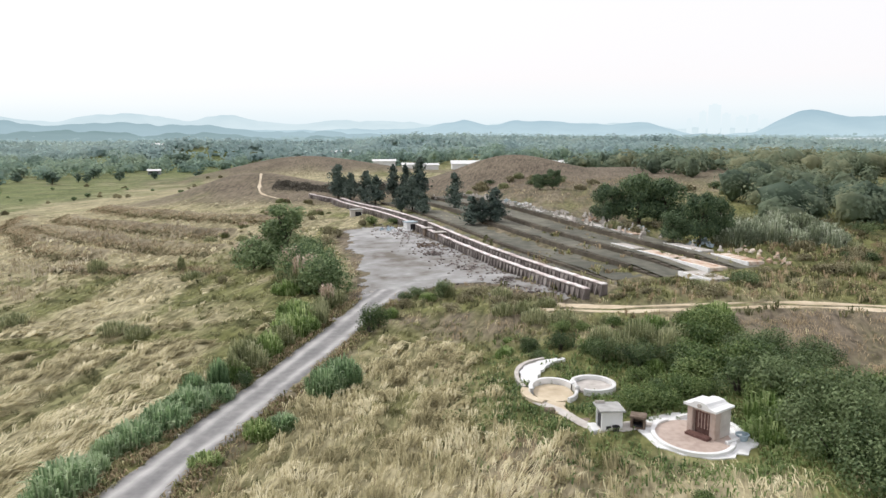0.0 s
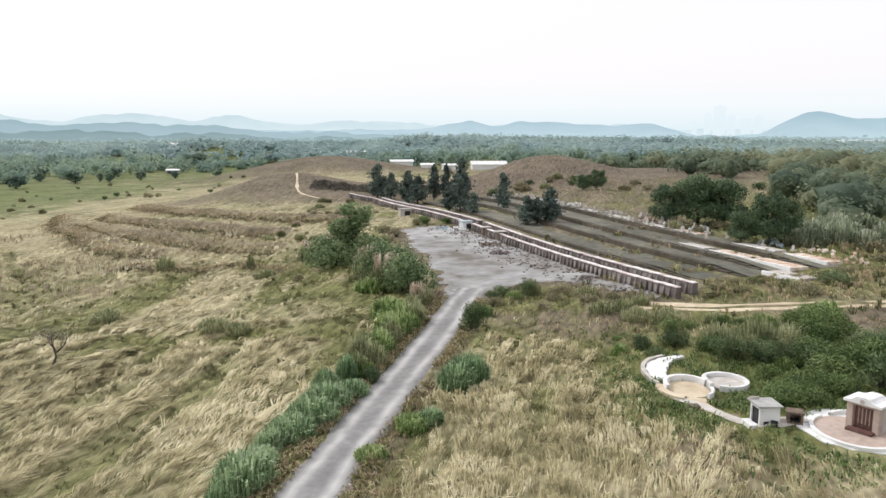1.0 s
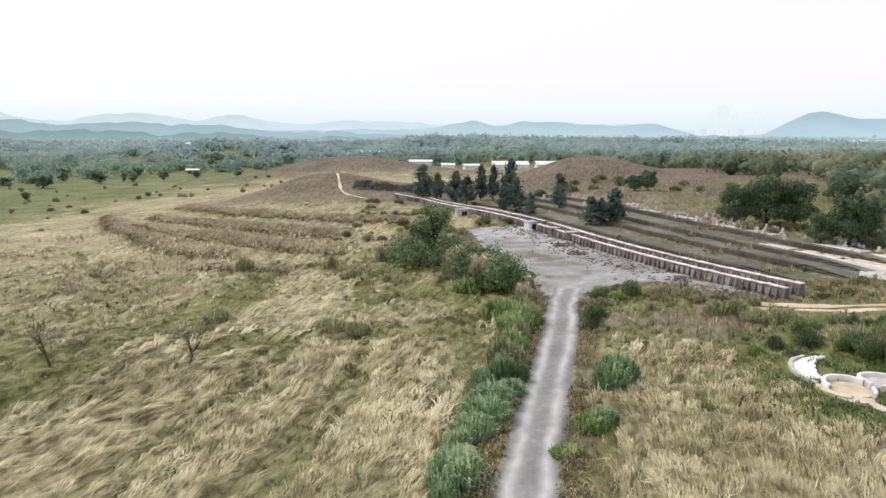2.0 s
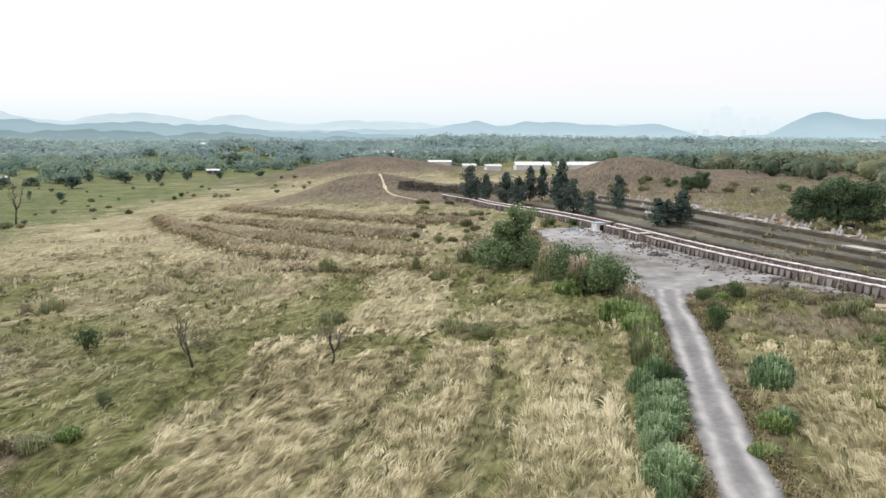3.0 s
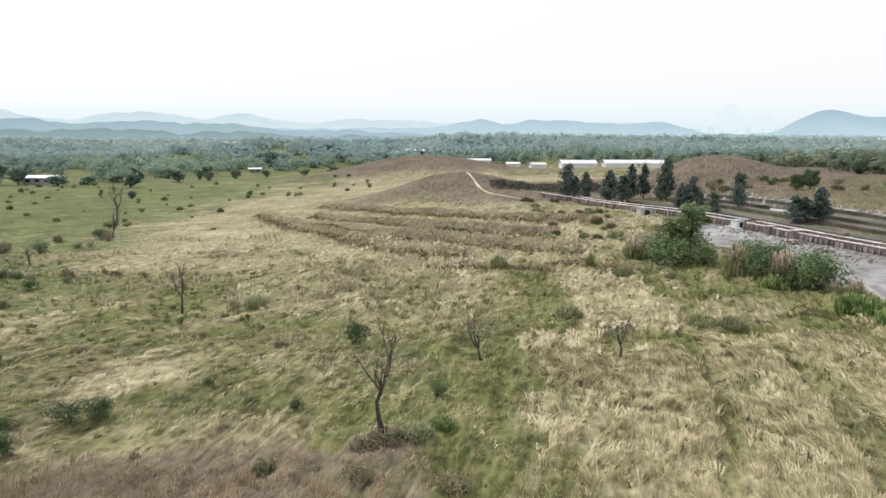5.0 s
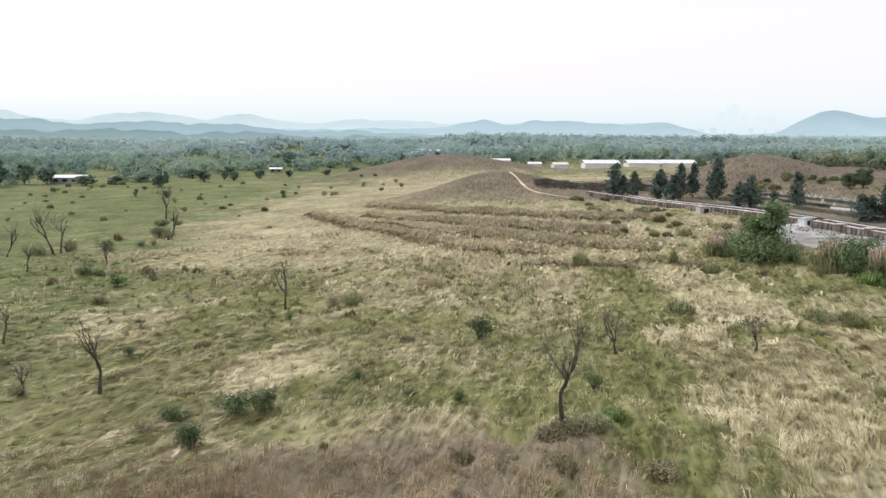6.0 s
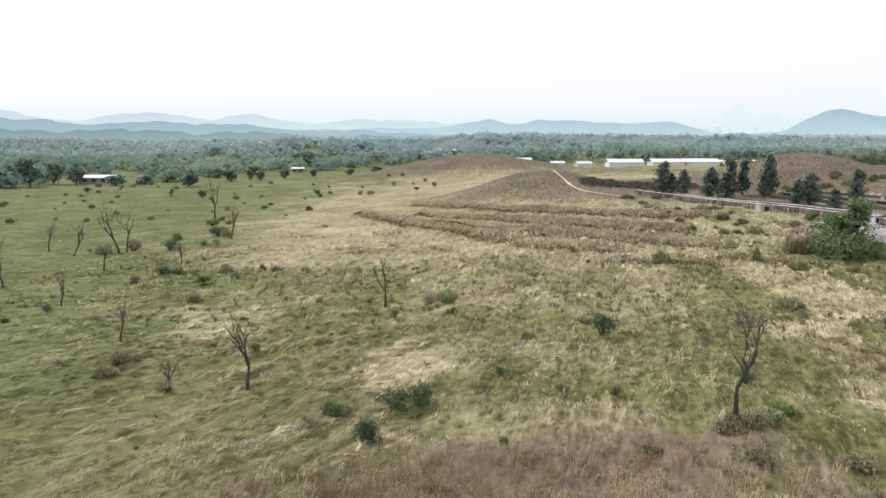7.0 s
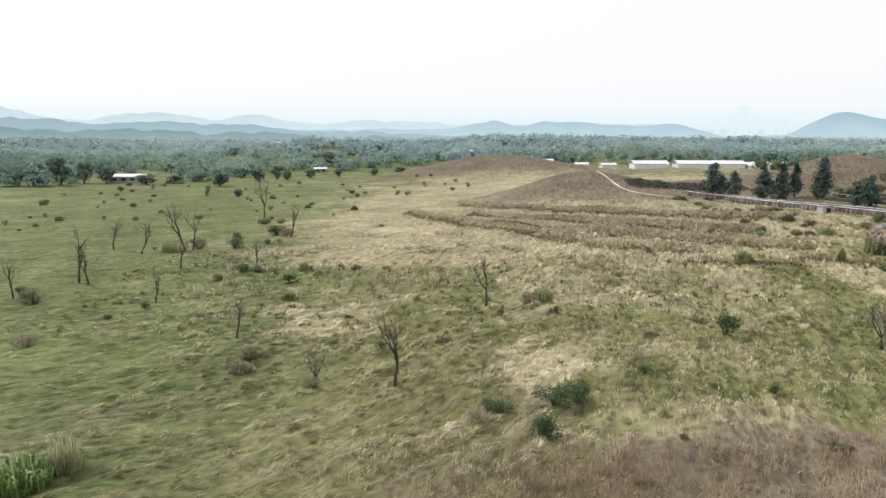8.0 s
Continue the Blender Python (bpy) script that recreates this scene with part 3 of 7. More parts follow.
M_SOIL = node_mat("grey_green_soil", [(0.09, 0.092, 0.074), (0.136, 0.134, 0.108), (0.198, 0.19, 0.152)], 0.8, 0.95, 0.4, contrast=1.5)
M_CLAY = node_mat("red_clay", [(0.34, 0.20, 0.135), (0.52, 0.39, 0.30), (0.70, 0.64, 0.57)], 1.5, 0.95, 0.4, contrast=1.7)
M_DARKPANEL = node_mat("dark_red_stone", [(0.07, 0.035, 0.03), (0.13, 0.07, 0.06), (0.2, 0.12, 0.10)], 5, 0.6, 0.1)
M_GREYROOF = node_mat("grey_slab", [(0.24, 0.24, 0.235), (0.34, 0.34, 0.33), (0.45, 0.45, 0.44)], 3, 0.85, 0.2)
# near-black: paints the shade in openings, also the dark bucket
M_BLACK = node_mat("black_fill", [(0.02, 0.02, 0.022), (0.04, 0.04, 0.045)], 3, 0.8, 0)
M_BURNER = node_mat("sooty_brick", [(0.09, 0.065, 0.05), (0.17, 0.13, 0.10), (0.27, 0.22, 0.18)], 5, 0.9, 0.3)
M_BLUE = node_mat("faded_blue_sheet", [(0.30, 0.38, 0.44), (0.45, 0.52, 0.56)], 2, 0.6, 0.1)
M_ROOF = node_mat("white_sheet_roof", [(0.66, 0.67, 0.68), (0.8, 0.8, 0.81)], 0.4, 0.6, 0)
M_SHED = node_mat("shed_wall", [(0.22, 0.23, 0.24), (0.36, 0.37, 0.38)], 0.5, 0.8, 0)
# backdrop colours glow and carry the haze themselves
M_MOUNT_A = glow_material("far_ridge_glow", (0.60, 0.75, 0.80), (0.40, 0.55, 0.63), -20, 110)
M_MOUNT_B = glow_material("farthest_ridge_glow", (0.75, 0.86, 0.89), (0.56, 0.70, 0.75), -20, 200)
M_TOWER = glow_material("far_tower_glow", (0.78, 0.885, 0.92), (0.85, 0.93, 0.95), -20, 200)
M_MOUNT_C = glow_material("near_ridge_haze_glow", (0.47, 0.61, 0.66), (0.36, 0.49, 0.535), -20, 50)
M_MOUNT_D = glow_material("wooded_rise_haze_glow", (0.40, 0.52, 0.55), (0.25, 0.355, 0.365), -12, 24)
M_PALEBLOCK = glow_material("far_block_glow", (0.70, 0.78, 0.82), (0.84, 0.89, 0.91), -10, 30)
M_PLAIN = glow_material("far_wood_haze_glow", (0.44, 0.57, 0.585), (0.35, 0.47, 0.48), -10, 25)


# ---- mesh helpers ----
def mesh_of(name, verts, faces, material, smooth=False):
    me = bpy.data.meshes.new(name)
    verts = np.ascontiguousarray(verts, dtype=np.float32)
    faces = np.ascontiguousarray(faces, dtype=np.int32)
    n, k = faces.shape
    me.vertices.add(len(verts))
    me.vertices.foreach_set("co", verts.ravel())
    me.loops.add(n * k)
    me.loops.foreach_set("vertex_index", faces.ravel())
    me.polygons.add(n)
    me.polygons.foreach_set("loop_start", np.arange(0, n * k, k, dtype=np.int32))
    if smooth:
        me.polygons.foreach_set("use_smooth", np.ones(n, bool))
    me.materials.append(material)
    me.update(calc_edges=True)
    return me


def part(name, data, material, parent, label=""):
    """Links a bmesh or a mesh as one object under a thing or a part."""
    if isinstance(data, bmesh.types.BMesh):
        me = bpy.data.meshes.new(name)
        data.to_mesh(me)
        data.free()
        me.materials.append(material)
    else:
        me = data
    ob = new(name, me)
    if parent:
        ob.parent = parent
    return tagged(ob, label)


def thing(name, x, y, label, category, group="", kind="", turn=0.0, z=None, scale=1.0):
    ob = new(name)
    ob.empty_display_size = 0.3
    ob.location = (x, y, float(np.ravel(ground_z(x, y))[0]) if z is None else z)
    ob.rotation_euler = (0, 0, turn)
    ob.scale = (scale, scale, scale)
    return tagged(ob, label, category, group, kind)


def box_bm(x0, y0, z0, x1, y1, z1, bevel=0.0, bm=None):
    fresh = bm is None
    bm = bm or bmesh.new()
    r = bmesh.ops.create_cube(bm, size=1.0)
    for v in r["verts"]:
        v.co = Vector((x0 + (v.co.x + 0.5) * (x1 - x0), y0 + (v.co.y + 0.5) * (y1 - y0), z0 + (v.co.z + 0.5) * (z1 - z0)))
    if bevel:
        bmesh.ops.bevel(bm, geom=list({e for v in r["verts"] for e in v.link_edges}), offset=bevel, segments=2, affect="EDGES")
    return bm


def tube(points, radii, sides=6):
    """Vertices and quads of a tapered tube along points."""
    p = np.array(points, float)
    n = len(p)
    d = np.gradient(p, axis=0)
    d /= np.linalg.norm(d, axis=1)[:, None] + 1e-9
    up = np.where(np.abs(d[:, 2:3]) > 0.9, [[1, 0, 0]], [[0, 0, 1]])
    a = np.cross(d, up)
    a /= np.linalg.norm(a, axis=1)[:, None]
    b = np.cross(d, a)
    ang = np.linspace(0, 2 * np.pi, sides, endpoint=False)
    v = p[:, None] + np.array(radii)[:, None, None] * (a[:, None] * np.cos(ang)[None, :, None] + b[:, None] * np.sin(ang)[None, :, None])
    f = []
    for i in range(n - 1):
        for j in range(sides):
            k = (j + 1) % sides
            f.append((i * sides + j, i * sides + k, (i + 1) * sides + k, (i + 1) * sides + j))
    return v.reshape(-1, 3), np.array(f)


def joined(pieces):
    vs, fs, k = [], [], 0
    for v, f in pieces:
        vs.append(v)
        fs.append(f + k)
        k += len(v)
    return np.vstack(vs), np.vstack(fs)


def blades(base, angle, length, height, width, droop=0.55, rng=RNG):
    """Bent blades: a strip of two quads each, rising from base and leaning over along angle."""
    n = len(base)
    d = np.stack([np.cos(angle), np.sin(angle), np.zeros(n)], 1)
    s = np.stack([-np.sin(angle), np.cos(angle), np.zeros(n)], 1) + rng.normal(0, 0.3, (n, 3)) * [1, 1, 0.6]
    L, H, W = length[:, None], height[:, None], width[:, None]
    mid = base + d * L * 0.4
    mid[:, 2] += H[:, 0]
    tip = base + d * L
    tip[:, 2] += H[:, 0] * droop
    v = np.stack([base - s * W * 0.35, base + s * W * 0.35, mid - s * W * 0.5, mid + s * W * 0.5, tip - s * W * 0.12, tip + s * W * 0.12], 1).reshape(-1, 3)
    k = np.arange(n)[:, None] * 6
    f = np.stack([k + [0, 1, 3, 2], k + [2, 3, 5, 4]], 1).reshape(-1, 4)
    return v, f


def cards(centre, normal, size, rng, stretch=1.6, jitter=0.55):
    """Small bent leaves or leaf sprays: one quad each, set at random turns near the given normal."""
    n = len(centre)
    nn = normal + rng.normal(0, jitter, (n, 3))
    nn /= np.linalg.norm(nn, axis=1)[:, None] + 1e-9
    a = np.cross(nn, rng.normal(0, 1, (n, 3)))
    a /= np.linalg.norm(a, axis=1)[:, None] + 1e-9
    b = np.cross(nn, a)
    s = np.asarray(size)[:, None] * rng.uniform(0.6, 1.3, (n, 1))
    v = np.stack([centre - a * s * stretch * 0.5, centre + b * s * 0.5 + nn * s * 0.15, centre + a * s * stretch * 0.5, centre - b * s * 0.5 + nn * s * 0.1], 1).reshape(-1, 3)
    return v, np.arange(n)[:, None] * 4 + np.array([0, 1, 2, 3])

# ---- ground: one sheet to the horizon ----
def stops(dense0, dense1, step, far0, far1, grow=1.16):
    mid = list(np.arange(dense0, dense1 + 0.01, step))
    s, v = step, mid[-1]
    while v < far1:
        s *= grow
        v += s
        mid.append(min(v, far1))
    s, v = step, mid[0]
    while v > far0:
        s *= grow
        v -= s
        mid.insert(0, max(v, far0))
    return np.array(mid)


GX = stops(-116, 36, 0.55, -4500, 4500, 1.13)
GY = stops(24, 96, 0.55, -1500, 4700, 1.03)
gx, gy = np.meshgrid(GX, GY)
fx, fy = gx.ravel(), gy.ravel()
gz = ground_z(fx, fy)
ny, nx = gx.shape
idx = np.arange(nx * ny).reshape(ny, nx)
quads = np.stack([idx[:-1, :-1], idx[:-1, 1:], idx[1:, 1:], idx[1:, :-1]], -1).reshape(-1, 4)
me = mesh_of("ground", np.stack([fx, fy, gz], 1), quads, M_GROUND, True)
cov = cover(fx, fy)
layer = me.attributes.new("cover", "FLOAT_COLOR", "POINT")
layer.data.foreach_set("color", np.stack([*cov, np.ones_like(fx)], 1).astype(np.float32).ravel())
layer = me.attributes.new("lie", "FLOAT_COLOR", "POINT")
layer.data.foreach_set("color", np.stack([*comb_shares(fx), np.ones_like(fx)], 1).astype(np.float32).ravel())
tagged(new("ground", me), "rolling field of dry straw, green grass and brown scrub", "ground", kind="structure")


def ribbon(name, line, width, material, label, lift=0.05, rough_edge=0.25, seed=1, across=6):
    p = np.array(line)
    d = np.gradient(p, axis=0)
    d /= np.linalg.norm(d, axis=1)[:, None]
    side = np.stack([d[:, 1], -d[:, 0]], 1)
    s = np.linspace(-0.5, 0.5, across + 1)
    k = np.arange(len(p)) * 0.28
    wl = width * s[None] + (s[None] * 2 * rough_edge) * (fbm(k, k * 0 + seed, seed)[:, None] - 0.5) * 2
    xy = p[:, None] + side[:, None] * wl[..., None]
    z = ground_z(xy[..., 0], xy[..., 1]) + lift - 0.06 * (np.abs(s)[None] > 0.49)
    v = np.concatenate([xy, z[..., None]], -1).reshape(-1, 3)
    i = np.arange(len(p) * (across + 1)).reshape(len(p), across + 1)
    f = np.stack([i[:-1, :-1], i[:-1, 1:], i[1:, 1:], i[1:, :-1]], -1).reshape(-1, 4)
    return tagged(new(name, mesh_of(name, v, f, material, True)), label, "road", kind="structure")


ROAD_FINE = along(ROAD[4::3], 0.6)
ROAD_FINE = np.vstack([along(ROAD[:5], 0.6)[:-1], ROAD_FINE])
BACK = len(ROAD_FINE) - len(along(ROAD[4::3], 0.6))
road_ob = ribbon("road", ROAD_FINE, 3.2, M_ROAD, "narrow worn concrete road with pale wheel tracks", 0.06, 0.45, 1, 16)
s_across = np.tile(np.linspace(-1.6, 1.6, 17), len(ROAD_FINE))
worn = np.exp(-((np.abs(s_across - 0.02) - 0.78) / 0.30) ** 2)
road_ob.data.attributes.new("worn", "FLOAT", "POINT").data.foreach_set("value", worn.astype(np.float32))
ribbon("footpath_hill", along(HILLPATH, 0.8), 0.55, M_DIRT, "pale trodden footpath up the bare hill", 0.07, 0.3, 6)
for off in (-0.75, 0.7):
    d = np.gradient(DIRT, axis=0)
    d /= np.linalg.norm(d, axis=1)[:, None]
    ribbon("dirt_track", along(DIRT + np.stack([d[:, 1], -d[:, 0]], 1) * off, 0.7), 0.8, M_DIRT, "pale rutted dirt track beside the wall", 0.06, 0.7, 8 + off)

lx, ly = np.meshgrid(np.arange(-17, 14.01, 0.25), np.arange(60, 113.01, 0.25))
keep_in = in_lot(lx, ly)
li = np.arange(lx.size).reshape(lx.shape)
lq = np.stack([li[:-1, :-1], li[:-1, 1:], li[1:, 1:], li[1:, :-1]], -1)
lk = keep_in[:-1, :-1] & keep_in[:-1, 1:] & keep_in[1:, 1:] & keep_in[1:, :-1]
lot_v = np.stack([lx.ravel(), ly.ravel(), ground_z(lx.ravel(), ly.ravel()) + 0.05], 1)
tagged(new("gravel_lot", mesh_of("gravel_lot", lot_v, lq[lk], M_LOT, True)), "open lot of grey gravel and broken concrete", "lot", kind="structure")


# ---- backdrop: ridges, towers, far woods ----
def ridge(name, dist, peaks, base, material, label, seed, rough):
    """A far range: heights over bearings, as a sheet with a foot, a crest and a back slope."""
    a = np.radians(np.linspace(-62, 62, 900))
    deg = np.degrees(a)
    h = base + np.interp(deg, *zip(*peaks)) + rough * (fbm(deg / 1.1, deg * 0, seed) - 0.45) + rough * 0.35 * (fbm(deg * 5, deg * 0, seed + 5) - 0.5)
    h = np.convolve(np.pad(h, 2, "edge"), [0.15, 0.2, 0.3, 0.2, 0.15], "valid")
    rows = []
    for k, (f, r) in enumerate(((0.0, -420), (0.35, -300), (0.72, -130), (1.0, 0), (0.6, 180), (0, 350))):
        rr = dist + r + 60 * (vnoise(deg / 1.5, deg * 0 + k, seed + 9) - 0.5)
        rows.append(np.stack([rr * np.sin(a), rr * np.cos(a), -12 + (h + 12) * f], 1))
    v = np.vstack(rows)
    i = np.arange(len(v)).reshape(len(rows), -1)
    f = np.stack([i[:-1, :-1], i[:-1, 1:], i[1:, 1:], i[1:, :-1]], -1).reshape(-1, 4)
    tagged(new(name, mesh_of(name, v, f, material, True)), label, "mountains", kind="structure")


ridge("backdrop_ridge_far", 4300, [(-62, 190), (-42, 170), (-33.2, 151), (-31.3, 114), (-30, 87), (-28.4, 72), (-27, 72), (-25.4, 101), (-24.3, 114), (-22, 105), (-20.2, 87), (-18.9, 72), (-17.5, 96), (-16.6, 109), (-15.2, 96), (-13.8, 76), (-10.9, 65), (-9.5, 76), (-7.1, 83), (-4.6, 76), (-1.9, 68), (6, 60), (14, 66), (18, 40), (23, 40), (30, 90), (45, 150), (62, 170)], 0, M_MOUNT_B, "mountain range on the horizon, glowing in a painted pale haze", 3, 30)
ridge("backdrop_ridge", 3300, [(-62, 90), (-40, 70), (-31, 46), (-27, 30), (-24, 44), (-20, 36), (-14, 26), (-8, 30), (-2.2, 31), (-0.3, 49), (1.7, 73), (3.4, 46), (5.1, 66), (8.6, 62), (12.1, 53), (15.3, 59), (16.6, 39), (18.7, 8), (20.8, 4), (22.8, 19), (24.4, 70), (25.5, 98), (26.6, 105), (27.6, 91), (28.7, 78), (34, 72), (45, 90), (62, 100)], 0, M_MOUNT_A, "blue-grey hills behind the woods with haze painted as glow", 8, 14)
ridge("backdrop_ridge_near", 2100, [(-62, 60), (-36, 52), (-31, 44), (-28, 32), (-25, 42), (-22, 38), (-18, 32), (-14, 22), (-9, 16), (0, 4), (14, 2), (20, 8), (27, 6), (40, 14), (62, 20)], 0, M_MOUNT_C, "teal wooded hills, glowing backdrop with haze in its colour", 12, 18)
ridge("backdrop_ridge_wooded", 1350, [(-62, 26), (-44, 24), (-36, 20), (-31, 15), (-27, 20), (-22, 12), (-17, 15), (-12, 8), (-6, 6), (2, 7), (9, 4), (16, 5), (22, 3), (30, 7), (45, 12), (62, 14)], 0, M_MOUNT_D, "teal wooded rise, glowing backdrop in a painted haze tone", 17, 13)
# far buildings and towers are no lamps: they glow to paint in haze
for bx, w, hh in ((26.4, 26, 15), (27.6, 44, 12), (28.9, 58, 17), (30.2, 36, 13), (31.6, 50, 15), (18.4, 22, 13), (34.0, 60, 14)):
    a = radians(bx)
    tw = thing("far_building", 1010 * math.sin(a), 1010 * math.cos(a), "low building far away, glowing in a pale painted haze tone", "building", "far buildings", turn=-a, z=-8)
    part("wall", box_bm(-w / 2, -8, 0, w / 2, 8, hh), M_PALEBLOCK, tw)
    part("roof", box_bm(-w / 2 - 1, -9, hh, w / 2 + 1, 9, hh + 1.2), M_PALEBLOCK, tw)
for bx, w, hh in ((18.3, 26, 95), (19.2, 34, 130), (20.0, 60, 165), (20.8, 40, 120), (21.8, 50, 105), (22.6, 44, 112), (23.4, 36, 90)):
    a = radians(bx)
    tw = thing("tower_block", 4050 * math.sin(a), 4050 * math.cos(a), "high-rise tower block far away with pale haze painted as glow", "tower", "far towers", turn=-a, z=-10)
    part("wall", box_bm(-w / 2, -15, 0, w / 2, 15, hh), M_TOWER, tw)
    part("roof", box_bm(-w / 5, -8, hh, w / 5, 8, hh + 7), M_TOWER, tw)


# ---- woods ----
def ico(sub):
    bm = bmesh.new()
    bmesh.ops.create_icosphere(bm, subdivisions=sub, radius=1.0)
    v = np.array([x.co for x in bm.verts])
    f = np.array([[x.index for x in p.verts] for p in bm.faces])
    bm.free()
    return v, f


def woods(name, spots, radius, height, material, label, rng, sprays, size, near=0.0):
    """Uneven crowns, each a small dark core wrapped in many leaf clumps, all in one stretch of wood."""
    v0, f0 = ico(1)
    tri_v, tri_f, card = [], [], []
    k = 0
    for x, y in spots:
        r = radius * rng.uniform(0.45, 1.35)
        h = height * rng.uniform(0.6, 1.2)
        z = float(land(x, y))
        waves = [(rng.normal(0, 1, 3) * q, rng.uniform(0, 6.28), amp) for q, amp in ((2.2, 0.16), (3.8, 0.15), (6.0, 0.12))]
        shape = lambda v: v * (1 + sum(amp * np.cos(v @ d + ph) for d, ph, amp in waves))[:, None] * [r, r, h * 0.5]
        mid = np.array([x, y, z + h * 0.48])
        tri_v.append(shape(v0) * (0.86 if near > 0 and y < near else 0.5) + mid)
        tri_f.append(f0 + k)
        k += len(v0)
        close = near > 0 and y < near
        n = int(sprays * (3.6 if close else 1))
        d = rng.normal(0, 1, (n, 3))
        d[:, 1] = np.where(rng.uniform(0, 1, n) < 0.6, -np.abs(d[:, 1]), d[:, 1])
        d /= np.linalg.norm(d, axis=1)[:, None]
        card.append(cards(shape(d) * rng.uniform(0.82, 1.05, (n, 1)) + mid, d + [0, 0, 0.55], np.full(n, size * (0.5 if close else 1)), rng, 1.3, 0.22))
    ob = new(name)
    tagged(ob, label, "trees", kind="stuff")
    part("inner_mass", mesh_of("inner_mass", np.vstack(tri_v), np.vstack(tri_f), material, True), material, ob)
    cv, cf = joined(card)
    part("leafage", mesh_of("leafage", cv, cf, material), material, ob)


def scatter(n, x0, x1, y0, y1, ok, rng):
    x, y = rng.uniform(x0, x1, n), rng.uniform(y0, y1, n)
    m = ok(x, y)
    return np.stack([x[m], y[m]], 1)


R = np.random.default_rng(21)
# edge of the wood to the right of the graves
wood_right = scatter(2700, 20, 330, 96, 400, lambda x, y: (x > 42 + 0.22 * (y - 95) - 0.35 * np.maximum(y - 150, 0) + 10 * (vnoise(y / 12, y * 0, 2) - 0.5)) & (x < y * 0.78 + 30) & (np.hypot(x - 24, y - 204) > 31) & ~((y > 290) & (x < 112)), R)
woods("wood_near", wood_right, 3.0, 5.2, M_FOREST, "dense green mixed wood with rounded crowns, leaf colour paled for haze", R, 62, 0.85, 175)
wood_mid = scatter(3200, -60, 620, 330, 900, lambda x, y: ~((x > 58) & (x < 118) & (y < 454)) & (y > 395 - 0.1 * x + 40 * (vnoise(x / 60, y * 0, 4) - 0.5)) & (x < y * 0.85) & (x > -y * 0.14), R)
woods("wood_middle", wood_mid[wood_mid[:, 1] < 480], 6.0, 9.5, M_FARWOOD, "green belt of mixed trees behind the hills, haze painted into the leaves", R, 60, 1.5)
woods("wood_middle", wood_mid[wood_mid[:, 1] >= 480], 7.5, 10.0, M_HAZEWOOD, "trees farther back, leaves painted pale blue-green for haze", R, 26, 2.6)
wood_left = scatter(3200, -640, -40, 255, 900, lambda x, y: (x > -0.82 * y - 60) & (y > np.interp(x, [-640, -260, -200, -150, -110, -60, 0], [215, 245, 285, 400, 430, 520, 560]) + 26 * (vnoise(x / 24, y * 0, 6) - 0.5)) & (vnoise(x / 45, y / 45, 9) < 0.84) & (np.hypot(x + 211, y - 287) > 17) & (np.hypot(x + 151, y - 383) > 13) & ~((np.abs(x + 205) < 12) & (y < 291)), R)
woods("wood_left", wood_left[wood_left[:, 1] < 470], 5.0, 7.2, M_FARWOOD, "belt of trees at the edge of the meadow in haze-tinted leaf colour", R, 76, 1.2)
woods("wood_left", wood_left[wood_left[:, 1] >= 470], 7.5, 7.5, M_HAZEWOOD, "wooded slopes behind the meadow, leaf colour paled to paint in haze", R, 44, 2.0)
# these crowns glow, with blue haze put into their colour
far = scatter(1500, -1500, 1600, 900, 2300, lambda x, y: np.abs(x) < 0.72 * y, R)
woods("backdrop_wood", far, 17, 13, M_PLAIN, "woods towards the mountains, glowing in a painted blue-green haze", R, 10, 5.0)

# ---- grass of the fields ----
def clear_of_built(x, y):
    m = (near_line(x, y, ROAD) > 1.7) & ~in_lot(x, y) & (near_line(x, y, DIRT) > 1.7) & (near_line(x, y, HILLPATH) > 0.8)
    m &= np.hypot(x - 12.1, y - 33) > 2.9
    m &= ~((np.hypot(x - 8.2, y - 34.7) < 1.1) | (np.hypot(x - 9.6, y - 34.4) < 0.8) | (np.hypot(x - 6.5, y - 40.1) < 2.1) | (np.hypot(x - 9.05, y - 41.85) < 1.5) | (np.hypot(x - 5.5, y - 43.9) < 1.8))
    m &= near_line(x, y, GRAVE_PATH) > 0.65
    u = (x - 12.63) * 0.9375 + (y - 62.69) * 0.348
    v = (y - 62.69) * 0.9375 - (x - 12.63) * 0.348
    m &= ~((u > -0.6) & (u < 4) & (v > -1) & (v < 104))
    return m & ~((u > 4) & (u < 27 - 0.05 * v) & (v > 0.5) & (v < 92) & (fbm(x / 2, y / 2, 77) < 0.66))


